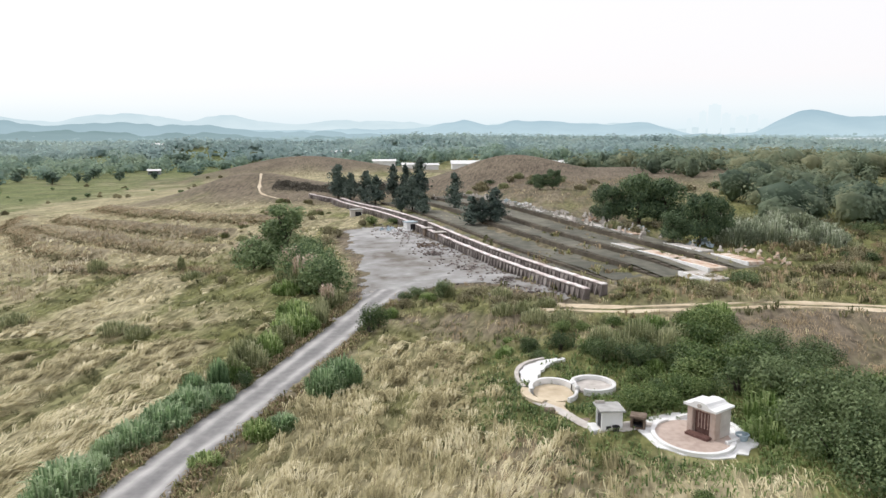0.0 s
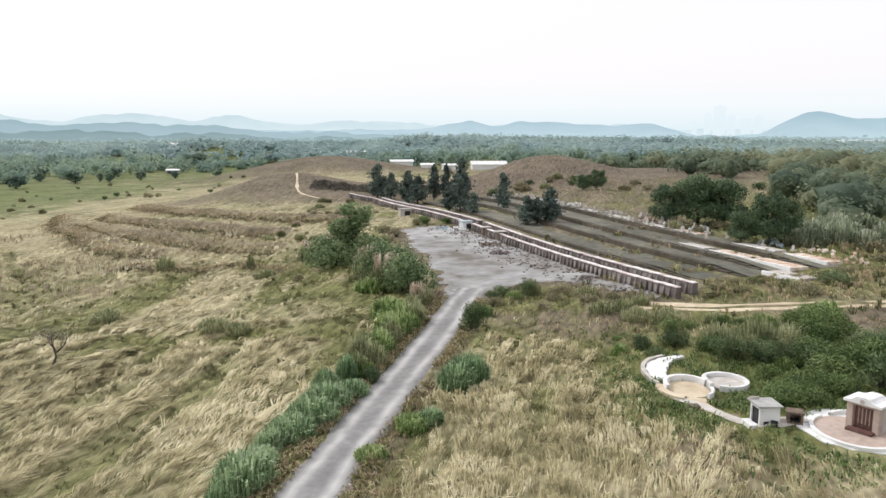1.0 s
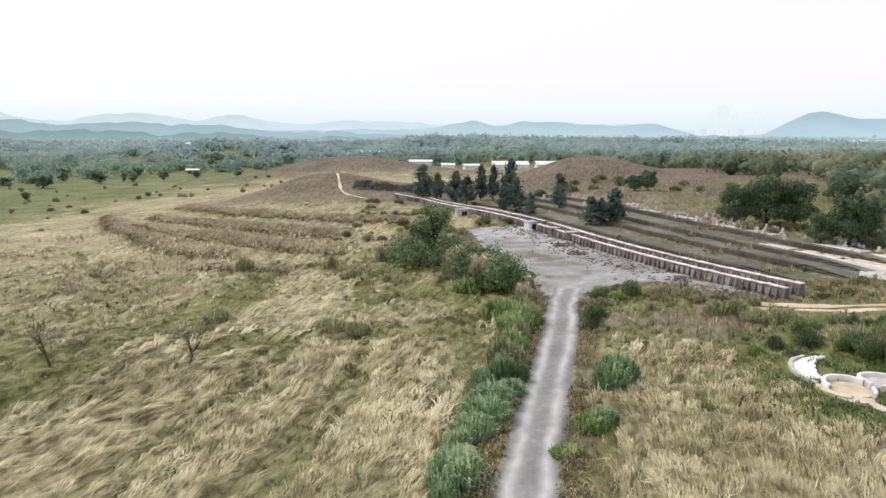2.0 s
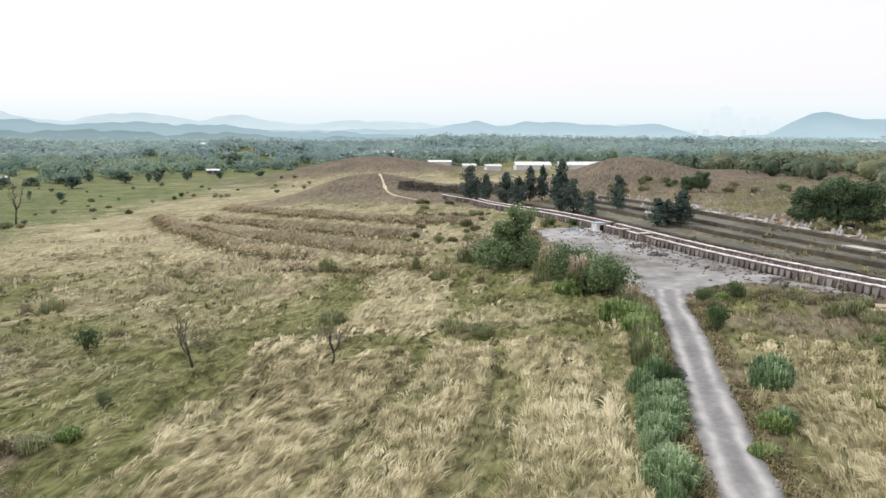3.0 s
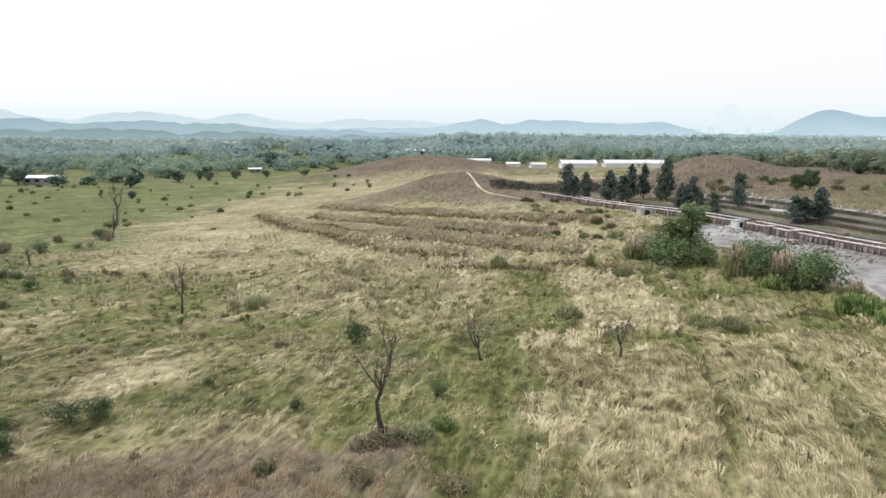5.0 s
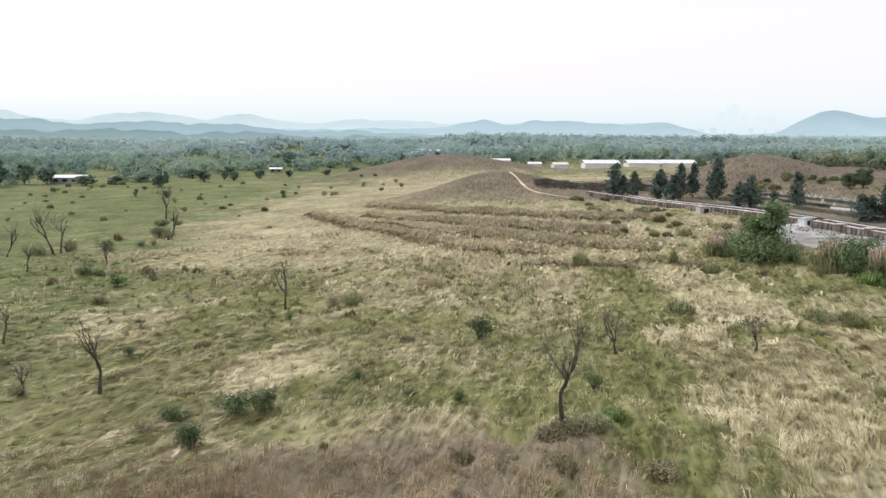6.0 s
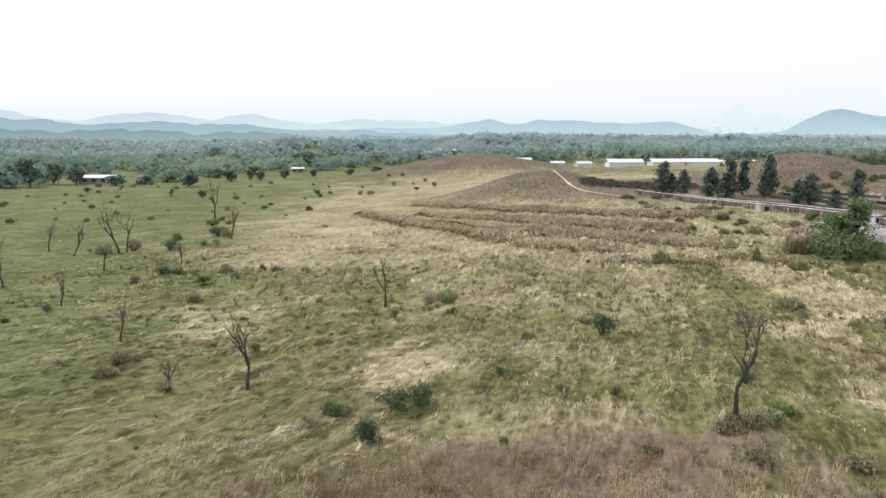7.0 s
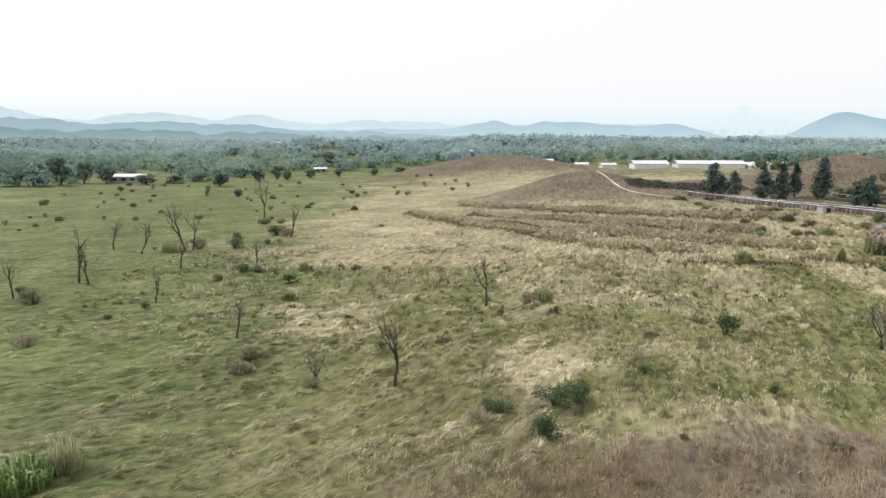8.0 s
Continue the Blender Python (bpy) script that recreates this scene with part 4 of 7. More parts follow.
def grass_band(n, x0, x1, y0, y1, size, per, rng, kinds):
    """Scatters leaning tufts over a stretch of field and sorts them by cover."""
    x, y = rng.uniform(x0, x1, n), rng.uniform(y0, y1, n)
    seen = (x > -30 - 1.05 * (y + 62)) & (x < 2 + 0.66 * (y + 6)) & clear_of_built(x, y)
    seen &= sum(h * gau(x, y, cx, cy, sx, sy) for h, cx, cy, sx, sy in HILLS[:4]) < 0.8
    x, y = x[seen], y[seen]
    c = np.array(cover(x, y))
    draw = rng.uniform(0, 1, len(x))
    which = np.where(draw < c[0], 0, np.where(draw < c[0] + c[1], 1, 2))
    # flattened in swathes: one direction over some metres, thin where trodden
    way = swathe_angle(x, y) + 0.7 * (fbm(x / 6, y / 6, 33) - 0.5)
    thick = 0.4 * fbm(x / 2.1, y / 2.1, 35) + 0.6 * combed(x, y, 3.2, 0.9, 36)
    keep = rng.uniform(0, 1, len(x)) < np.clip(3.6 * thick - 1.1, 0.06, 1) * np.where(y < 95, (0.15 + 0.85 * billow(x, y)) * (1 - 0.7 * trodden(x, y)), 1)
    x, y, which, way, thick = x[keep], y[keep], which[keep], way[keep], thick[keep]
    for k in range(3):
        s = which == k
        m = s.sum()
        if not m:
            continue
        bx = np.repeat(x[s], per) + rng.normal(0, 0.2 * size, m * per)
        by = np.repeat(y[s], per) + rng.normal(0, 0.2 * size, m * per)
        base = np.stack([bx, by, ground_z(bx, by) - 0.04], 1)
        tall = (0.20, 0.12, 0.22)[k] * np.repeat(0.55 + 0.6 * sg((x[s] + 12) * 2), per) * np.repeat(0.4 + 1.2 * thick[s], per) * rng.uniform(0.6, 1.3, m * per)
        ang = np.repeat(way[s], per) + rng.normal(0, (0.28, 0.5, 0.8)[k], m * per)
        kinds[k].append(blades(base, ang, (0.95, 0.6, 0.55)[k] * size * rng.uniform(0.6, 1.3, m * per), tall * size ** 0.4, (0.034, 0.034, 0.034)[k] * size * rng.uniform(0.6, 1.5, m * per), (0.3, 0.4, 0.8)[k], rng))


R = np.random.default_rng(5)
sorts = [[], [], []]
grass_band(22000, -112, 34, 24, 52, 1.0, 4, R, sorts)
grass_band(19000, -140, 46, 52, 90, 1.2, 3, R, sorts)
grass_band(17000, -170, 50, 90, 160, 1.5, 2, R, sorts)
# rank green carpet round the graves, and upright golden tufts right of the road
lush = []
n = 15000
x, y = R.uniform(-1, 28, n), R.uniform(25, 54, n)
w = gau(x, y, 13, 41, 8, 7) + gau(x, y, 5.5, 40, 2.5, 5) + gau(x, y, 19, 33, 6, 7) + 0.8 * gau(x, y, 11, 30.5, 3, 1.5)
ok = clear_of_built(x, y) & ((x < 20.5) | (y < 38.5)) & (R.uniform(0, 1, n) < w * (0.2 + 1.3 * fbm(x / 1.6, y / 1.6, 61)))
x, y = np.repeat(x[ok], 4) + R.normal(0, 0.2, ok.sum() * 4), np.repeat(y[ok], 4) + R.normal(0, 0.2, ok.sum() * 4)
m = len(x)
lush.append(blades(np.stack([x, y, ground_z(x, y) - 0.04], 1), R.uniform(0, 6.28, m), R.uniform(0.12, 0.4, m), R.uniform(0.1, 0.38, m) * (0.5 + fbm(x / 2, y / 2, 62)), R.uniform(0.04, 0.09, m), 0.8, R))


def laid_tufts(n, x0, x1, y0, y1, share, per, length, height, width, droop, tight, rng, out, turn=1.6):
    """Whole tufts of blades out of one root, bent over together the way their neighbours lie."""
    x, y = rng.uniform(x0, x1, n), rng.uniform(y0, y1, n)
    ok = clear_of_built(x, y) & (near_line(x, y, ROAD) > 2.4) & (x > -34 - 1.05 * (y + 62)) & (rng.uniform(0, 1, n) < share(x, y))
    x, y = x[ok], y[ok]
    k = len(x)
    way = swathe_angle(x, y) + turn * (fbm(x / 3.4, y / 3.4, 64) - 0.5) + rng.normal(0, 0.16, k)
    big = rng.uniform(0.7, 1.3, k) * (0.35 + 1.3 * fbm(x / 1.6, y / 1.6, 66))
    way, big, bx, by = (np.repeat(q, per) for q in (way, big, x, y))
    m = k * per
    bx, by = bx + rng.normal(0, 0.11, m), by + rng.normal(0, 0.11, m)
    far = 0.62 + np.clip((by - 26) / 45, 0, 1.6)
    base = np.stack([bx, by, ground_z(bx, by) - 0.05], 1)
    out.append(blades(base, way + rng.normal(0, tight, m), length * big * rng.uniform(0.45, 1.2, m), height * big * rng.uniform(0.6, 1.25, m), width * far * rng.uniform(0.6, 1.4, m), droop, rng))


dense = lambda x, y: np.clip(1.25 * billow(x, y) - 0.12, 0.03, 1) * (1 - 0.85 * trodden(x, y))
plume, sedge = [], []
# straw right of the road and in the field left of it
laid_tufts(2600, -11, 8, 24, 62, lambda x, y: (cover(x, y)[0] > 0.4) * dense(x, y), 15, 1.15, 0.36, 0.045, 0.25, 0.25, R, sorts[0], 2.6)
laid_tufts(5600, -44, -13, 24, 60, lambda x, y: (cover(x, y)[0] > 0.4) * dense(x, y), 11, 1.7, 0.24, 0.05, 0.25, 0.16, R, sorts[0], 1.4)
laid_tufts(6500, -105, -42, 25, 62, lambda x, y: (cover(x, y)[0] > 0.45) * dense(x, y) * 0.8, 9, 1.15, 0.24, 0.046, 0.25, 0.22, R, sorts[0])
laid_tufts(3800, -110, -12, 60, 112, lambda x, y: (cover(x, y)[0] > 0.35) * dense(x, y) * 0.7, 7, 1.1, 0.3, 0.055, 0.35, 0.3, R, sorts[0])
# green tufts between
laid_tufts(7500, -105, 8, 25, 62, lambda x, y: (cover(x, y)[1] > 0.3) * dense(x, y), 8, 1.0, 0.2, 0.046, 0.3, 0.28, R, sorts[1])
laid_tufts(3600, -125, -12, 60, 112, lambda x, y: (cover(x, y)[1] > 0.4) * 0.6, 7, 0.7, 0.34, 0.055, 0.5, 0.5, R, sorts[1])
# pale upright plume grass in bands over the left meadow
laid_tufts(12000, -106, -44, 26, 84, lambda x, y: np.clip((fbm(x / 8 + y / 30, y / 3.2, 91) - 0.5) * 4, 0, 0.8) * (cover(x, y)[2] < 0.6) * sg((-53 - x) / 2.5), 6, 0.4, 0.24, 0.027, 0.6, 0.6, R, plume)
laid_tufts(3000, -112, -40, 76, 125, lambda x, y: np.clip((fbm(x / 10, y / 5, 91) - 0.5) * 5, 0, 1), 6, 0.3, 0.55, 0.045, 0.9, 0.9, R, plume)
# rough growth between the graves, the dirt track and the wood
laid_tufts(3000, 8, 52, 55, 98, lambda x, y: 0.75 * (x < y * 0.62 + 8) * (fbm(x / 4, y / 4, 93) + 0.1), 7, 0.5, 0.42, 0.05, 0.7, 0.8, R, sorts[1])
laid_tufts(2200, 8, 52, 55, 98, lambda x, y: 0.7 * (x < y * 0.62 + 8) * (1.1 - fbm(x / 4, y / 4, 93)), 7, 0.5, 0.45, 0.05, 0.7, 0.8, R, sorts[2])
laid_tufts(2600, -5, 52, 52, 98, lambda x, y: 1.0 * (fbm(x / 3, y / 3, 94) > 0.52), 6, 0.4, 0.4, 0.06, 0.7, 0.9, R, sedge)
# dark tufts put in as shade along the gaps, and sedge on old tracks
laid_tufts(13000, -108, 8, 24, 92, lambda x, y: np.clip(0.45 - 1.5 * billow(x, y), 0, 1) + 0.8 * trodden(x, y) + 0.5 * (np.abs(fbm(x / 9, y / 3.5, 92) - 0.5) < 0.012), 6, 0.36, 0.26, 0.055, 0.6, 0.9, R, sedge)
# rank brown growth in the hollow left of the dead tree
laid_tufts(4000, -84, -47, 25, 36, lambda x, y: np.clip(1.5 * gau(x, y, -66, 28.5, 12, 4), 0, 1) * dense(x, y), 8, 0.45, 0.42, 0.034, 0.85, 0.9, R, sorts[2])
# brown and green verge along both edges of the road
for out, n, height, width in ((sorts[2], 5200, 0.34, 0.05), (sorts[1], 3600, 0.30, 0.05), (sedge, 4200, 0.26, 0.05)):
    i = R.integers(BACK + 30, len(ROAD_FINE) - 8, n)
    d = ROAD_FINE[i + 1] - ROAD_FINE[i]
    d /= np.linalg.norm(d, axis=1)[:, None]
    off = R.choice([-1.0, 1.0], n) * (1.55 + np.abs(R.normal(0, 0.55, n)))
    bx, by = ROAD_FINE[i, 0] + d[:, 1] * off + R.normal(0, 0.1, n), ROAD_FINE[i, 1] - d[:, 0] * off + R.normal(0, 0.3, n)
    thick = fbm(bx / 1.5, by / 1.5, 97) > 0.38
    bx, by = bx[thick], by[thick]
    m = len(bx)
    out.append(blades(np.stack([bx, by, ground_z(bx, by) - 0.04], 1), R.uniform(0, 6.28, m), R.uniform(0.15, 0.5, m), height * R.uniform(0.4, 1.3, m), width * R.uniform(0.6, 1.4, m), 0.8, R))
# brown rank growth on the scarps and field edges
for k, line in enumerate(SCARPS):
    far = line[:, 1].mean() > 80
    n = len(line) * (60 if far else 14)
    i = R.integers(0, len(line), n)
    bx, by = line[i, 0] + R.normal(0, 1.2 if far else 0.3, n), line[i, 1] + R.normal(0, 1.2 if far else 0.3, n)
    hh = 0.27 * R.uniform(0.5, 1.4, n) * (0.5 + fbm(bx / 4, by / 4, 51)) * (1 if far else 0.55)
    sorts[(2, 2, 2, 2, 2, 2, 1, 1, 1)[k]].append(blades(np.stack([bx, by, ground_z(bx, by) - 0.05], 1), R.uniform(0, 6.3, n), 0.5 * R.uniform(0.5, 1.3, n), hh, 0.055 * R.uniform(0.6, 1.4, n), 1.0, R))
    if far:
        n = len(line) * 20
        i = R.integers(0, len(line), n)
        bx, by = line[i, 0] + R.normal(0, 0.5, n), line[i, 1] - 0.7 + R.normal(0, 0.35, n)
        sedge.append(blades(np.stack([bx, by, ground_z(bx, by) - 0.05], 1), R.uniform(0, 6.3, n), 0.4 * R.uniform(0.5, 1.3, n), 0.26 * R.uniform(0.4, 1.2, n) * (0.3 + 1.1 * fbm(bx / 4, by / 4, 52)), 0.14 * R.uniform(0.6, 1.4, n), 0.9, R))
for name, pieces, material, label in (("dry_grass", sorts[0], M_DRY, "long dry straw-coloured grass laid over by wind"), ("green_grass", sorts[1], M_GREEN, "yellow-green meadow grass in leaning tufts"), ("brown_grass", sorts[2], M_BROWN, "withered brown grass and rank growth"), ("lush_grass", lush, M_LIME, "rank bright green growth round the graves"), ("plume_grass", plume, M_PALEGRASS, "pale upright plumed grass in broken bands"), ("sedge", sedge, M_SEDGE, "dark olive tufts for shade in field gaps, and sedge on tracks and verges")):
    v, f = joined(pieces)
    tagged(new(name, mesh_of(name, v, f, material)), label, "grass", kind="stuff")


# ---- plants: one of each kind, then copies ----
def leafy_mesh(name, lumps, leaf, count, material, rng, stretch=1.6):
    """A bush or crown of many small leaves on several uneven lumps: each lump x, y, z, rx, ry, rz."""
    vol = np.array([l[3] * l[4] + l[3] * l[5] for l in lumps])
    pieces = []
    for l, share in zip(lumps, vol / vol.sum()):
        n = max(20, int(count * share))
        d = rng.normal(0, 1, (n, 3))
        d /= np.linalg.norm(d, axis=1)[:, None]
        rad = rng.uniform(0.25, 1.0, (n, 1)) ** 0.4 * (1 + 0.22 * np.sin(d[:, :1] * 5 + l[0] * 3) * np.cos(d[:, 1:2] * 6) + rng.normal(0, 0.07, (n, 1)))
        c = d * rad * np.array(l[3:6]) + np.array(l[:3])
        c[:, 2] = np.maximum(c[:, 2], 0.02)
        pieces.append(cards(c, d + [0, 0, 0.35], np.full(n, leaf), rng, stretch))
    v, f = joined(pieces)
    return mesh_of(name, v, f, material)


def stems_mesh(name, n, spread, height, rng):
    pieces = []
    for _ in range(n):
        a, r = rng.uniform(0, 6.28), spread * rng.uniform(0.2, 1)
        p = [(0.15 * r * math.cos(a), 0.15 * r * math.sin(a), -0.1), (0.5 * r * math.cos(a), 0.5 * r * math.sin(a), height * 0.5), (r * math.cos(a), r * math.sin(a), height * rng.uniform(0.8, 1))]
        pieces.append(tube(p, [0.05, 0.035, 0.012], 5))
    v, f = joined(pieces)
    return mesh_of(name, v, f, M_BARK)


def shrub(rng, radius, height, leaf, count, material, label, lumps=6):
    ob = thing("shrub", 0, 0, label, "shrub", "shrubs", z=0)
    ls = []
    for k in range(lumps):
        a, r = rng.uniform(0, 6.28), radius * rng.uniform(0.1, 0.65)
        s = radius * rng.uniform(0.4, 0.65)
        hz = height * rng.uniform(0.32, 0.72)
        ls.append((r * math.cos(a), r * math.sin(a), hz, s, s, min(hz, height * 0.36)))
    part("foliage", leafy_mesh("foliage", ls, leaf, count, material, rng), material, ob)
    part("stem_base", stems_mesh("stem_base", 7, radius * 0.6, height * 0.6, rng), M_BARK, ob)
    return ob


def reed_clump(rng, radius, height, count, material, label, plumes=0, width=0.11):
    """Arching broad blades out of one stool, with feathery heads where it flowers."""
    ob = thing("reed_clump", 0, 0, label, "reeds", "reeds", z=0)
    a, r = rng.uniform(0, 6.28, count), radius * 0.75 * np.sqrt(rng.uniform(0, 1, count))
    base = np.stack([r * np.cos(a), r * np.sin(a), np.full(count, -0.05)], 1)
    top = 1 - 0.45 * (r / (radius * 0.75)) ** 2
    lean = a + rng.normal(0, 0.9, count)
    v, f = blades(base, lean, 0.24 * height * rng.uniform(0.1, 1.3, count), height * top * rng.uniform(0.3, 1.05, count), np.full(count, width) * rng.uniform(0.7, 1.5, count), 1.02, rng)
    part("leaf_blade", mesh_of("leaf_blade", v, f, material), material, ob)
    if plumes:
        a, r = rng.uniform(0, 6.28, plumes), radius * 0.6 * np.sqrt(rng.uniform(0, 1, plumes))
        base = np.stack([r * np.cos(a), r * np.sin(a), np.full(plumes, height * 0.55)], 1)
        v, f = blades(base, rng.uniform(0, 6.28, plumes), 0.3 * height * rng.uniform(0.2, 1.2, plumes), height * rng.uniform(0.2, 0.62, plumes), np.full(plumes, 0.055), 0.9, rng)
        tagged(part("seed_head", mesh_of("seed_head", v, f, M_PLUME), M_PLUME, ob, "feathery pinkish seed heads"), kind="stuff")
    return ob


def place(src, x, y, turn=0.0, sx=1.0, sz=None, sy=None, label="", sink=0.05):
    m = Matrix.LocRotScale((x, y, float(np.ravel(ground_z(x, y))[0]) - sink), Euler((0, 0, turn)), (sx, sy or sx, sz or sx))
    ob = copy_thing(src, m)
    return tagged(ob, label)


def drop_source(src):
    for o in (*src.children_recursive, src):
        bpy.data.objects.remove(o)


R = np.random.default_rng(9)
src_shrub = [shrub(R, 1.0, 1.3, 0.06, 2000, M_LUSHDARK, "rounded dark green leafy shrub in the grass") for _ in range(3)]
src_bush = [shrub(R, 1.0, 1.3, 0.06, 2300, M_LEAF, "dense green leafy bush beside the gravel lot", 9) for _ in range(2)]
src_lush = [shrub(R, 1.0, 1.1, 0.065, 1900, M_LIME, "lush bright green bush in the overgrown plot", 8) for _ in range(3)]
src_tall = [shrub(R, 1.0, 1.1, 0.05, 2600, M_LUSHDARK, "tall dense green shrub in the overgrown plot", 9) for _ in range(2)]
src_small = [shrub(R, 1.0, 1.1, 0.2, 260, M_LEAF, "small green bush dotting the meadow", 5) for _ in range(3)]
src_scrub = [shrub(R, 1.0, 1.0, 0.065, 1100, M_SCRUB, "withered brown bush standing in the meadow") for _ in range(3)]
src_reed = [reed_clump(R, 1.0, 1.05, 1000, M_REED, "blue-green broad-leaved reed clump beside the concrete road", 0, 0.036) for _ in range(3)]
src_green = [reed_clump(R, 1.0, 0.9, 600, M_GREENREED, "bright green tall grass clump at the roadside", 0, 0.045) for _ in range(2)]
src_pale = [reed_clump(R, 1.0, 1.1, 460, M_PALE_REED, "tall pale grey-green reed stand", 0, 0.035) for _ in range(2)]
src_silver = [reed_clump(R, 1.0, 1.1, 460, M_SILVER, "tall pale silvery reed stand before the wood", 0, 0.05) for _ in range(2)]
src_plume = [reed_clump(R, 1.0, 1.2, 500, M_PALE_REED, "pinkish flowering pampas reeds beside the shrubs", 90, 0.05) for _ in range(2)]
src_tuft = [reed_clump(R, 1.0, 0.9, 320, M_SCRUB, "brown withered grass tussock in the meadow", 0, 0.05) for _ in range(2)]


def pick(seq):
    return seq[int(R.integers(0, len(seq)))]


# along the concrete road: x, y, width, height, kind
ROADSIDE = [(-16.9, 30.6, 1.75, 1.55, "reed"), (-15.9, 35.9, 1.4, 1.25, "reed"), (-15.1, 38.0, 1.55, 1.35, "reed"), (-14.6, 40.3, 1.5, 1.3, "reed"), (-13.4, 42.0, 1.1, 0.9, "reed"), (-12.5, 44.3, 0.7, 0.75, "shrub"), (-13.6, 45.6, 1.3, 1.3, "green"), (-13.2, 48.0, 1.5, 1.5, "pale"), (-12.7, 50.4, 1.5, 1.6, "green"), (-12.2, 53.0, 1.3, 1.3, "pale"), (-11.9, 55.6, 1.6, 1.8, "green"), (-11.8, 58.4, 1.9, 2.0, "green"), (-12.6, 60.6, 1.7, 1.8, "green"), (-10.6, 61.8, 0.9, 1.4, "pale"), (-7.1, 42.6, 1.35, 1.6, "reed"), (-6.4, 44.0, 1.5, 1.7, "reed"), (-9.6, 36.4, 1.1, 1.0, "green"), (-8.6, 37.4, 0.8, 0.8, "reed"), (-11.4, 33.2, 0.9, 0.7, "green"), (-5.7, 55.6, 0.95, 1.5, "shrub")]
ROADSIDE += [(-5.2, 57.0, 0.9, 1.3, "shrub"), (-4.4, 60.5, 0.8, 0.9, "green"), (-3.6, 63.4, 0.8, 0.9, "scrub"), (0.2, 67.0, 1.1, 1.1, "shrub"), (0.4, 67.2, 0.8, 1.4, "pale"), (-1.4, 66.2, 0.9, 0.8, "green"), (2.4, 66.4, 1.0, 0.8, "scrub"), (-11.3, 68.9, 2.52, 2.56, "bush"), (-11.9, 71.0, 2.64, 2.84, "bush"), (-13.8, 72.2, 1.92, 2.29, "plume"), (-14.6, 74.6, 2.52, 2.70, "bush"), (-13.0, 75.6, 2.28, 2.84, "bush"), (-15.4, 70.6, 1.6, 1.4, "green"), (-16.2, 77.6, 1.92, 2.29, "plume"), (-15.2, 79.4, 2.16, 2.56, "bush"), (-9.8, 66.2, 1.0, 1.2, "pale"), (-10.4, 64.4, 1.08, 1.49, "plume"), (-22.6, 86.2, 3.24, 2.84, "bush"), (-20.6, 85.0, 2.76, 2.21, "bush"), (-18.0, 84.2, 2.28, 1.68, "bush")]
ROADSIDE += [(-24.4, 89.8, 2.04, 1.58, "plume"), (-22.8, 92.8, 1.92, 1.58, "plume"), (-17.4, 92.4, 2.16, 1.68, "bush"), (-16.0, 97.8, 1.6, 1.4, "scrub"), (-14.9, 103.4, 1.4, 1.2, "scrub"), (-19.6, 99.6, 1.3, 1.2, "pale"), (-17.2, 106.8, 1.2, 1.1, "scrub"), (-11.0, 113.8, 1.2, 1.0, "lush"), (-7.6, 114.0, 1.0, 0.8, "lush"), (-12.2, 112.4, 1.0, 1.0, "scrub")]
SOURCE = {"reed": src_reed, "shrub": src_shrub, "green": src_green, "pale": src_pale, "plume": src_plume, "scrub": src_scrub, "bush": src_bush, "lush": src_lush, "tuft": src_tuft, "small": src_small}
for k in range(17):
    i = BACK + 46 + int(k * 3.0)
    x, y = ROAD_FINE[min(i, len(ROAD_FINE) - 1)] + np.array([-R.uniform(2.7, 4.0), R.normal(0, 0.2)])
    ROADSIDE.append((x, y, R.uniform(0.6, 1.0), R.uniform(0.8, 1.3) if y < 44 else R.uniform(1.3, 2.1), ("reed", "green", "pale", "pale")[int(R.integers(0, 4))] if y > 44 else "reed"))
for x, y, w, h, kind in ROADSIDE:
    place(pick(SOURCE[kind]), x, y, R.uniform(0, 6.28), 1.15 * w, 1.15 * h, 1.15 * w * R.uniform(0.85, 1.15), "dense dark green leafy bush beside the gravel lot" if kind == "bush" else "")

# in the fields
FIELD = [(-37.7, 62.5, 1.7, 1.1, "pale"), (-27, 58.5, 1.7, 1.0, "pale"), (-24.6, 57.4, 1.3, 0.9, "pale"), (-42.4, 88.6, 1.5, 1.5, "pale"), (-31.2, 86.2, 0.6, 1.7, "pale"), (-28.2, 81.2, 1.6, 1.1, "pale"), (-23.6, 77.6, 0.9, 1.0, "scrub"), (-69.9, 74.6, 1.5, 1.8, "pale"), (-71.6, 73.2, 1.2, 1.4, "scrub"), (-71.6, 69.3, 0.5, 0.6, "shrub"), (-69.1, 68.6, 0.5, 0.6, "shrub"), (-75.0, 66.2, 0.5, 0.6, "shrub"), (-73.0, 40.8, 1.45, 1.15, "shrub"), (-71.6, 41.6, 1.3, 1.15, "shrub"), (-74.2, 36.0, 1.25, 1.15, "shrub"), (-76.9, 40.2, 1.0, 0.95, "shrub"), (-78.2, 38.6, 0.9, 0.7, "scrub"), (-56.6, 55.6, 1.2, 1.5, "shrub"), (-65.8, 46.4, 0.6, 0.6, "shrub"), (-62.8, 55.9, 0.9, 0.7, "tuft")]
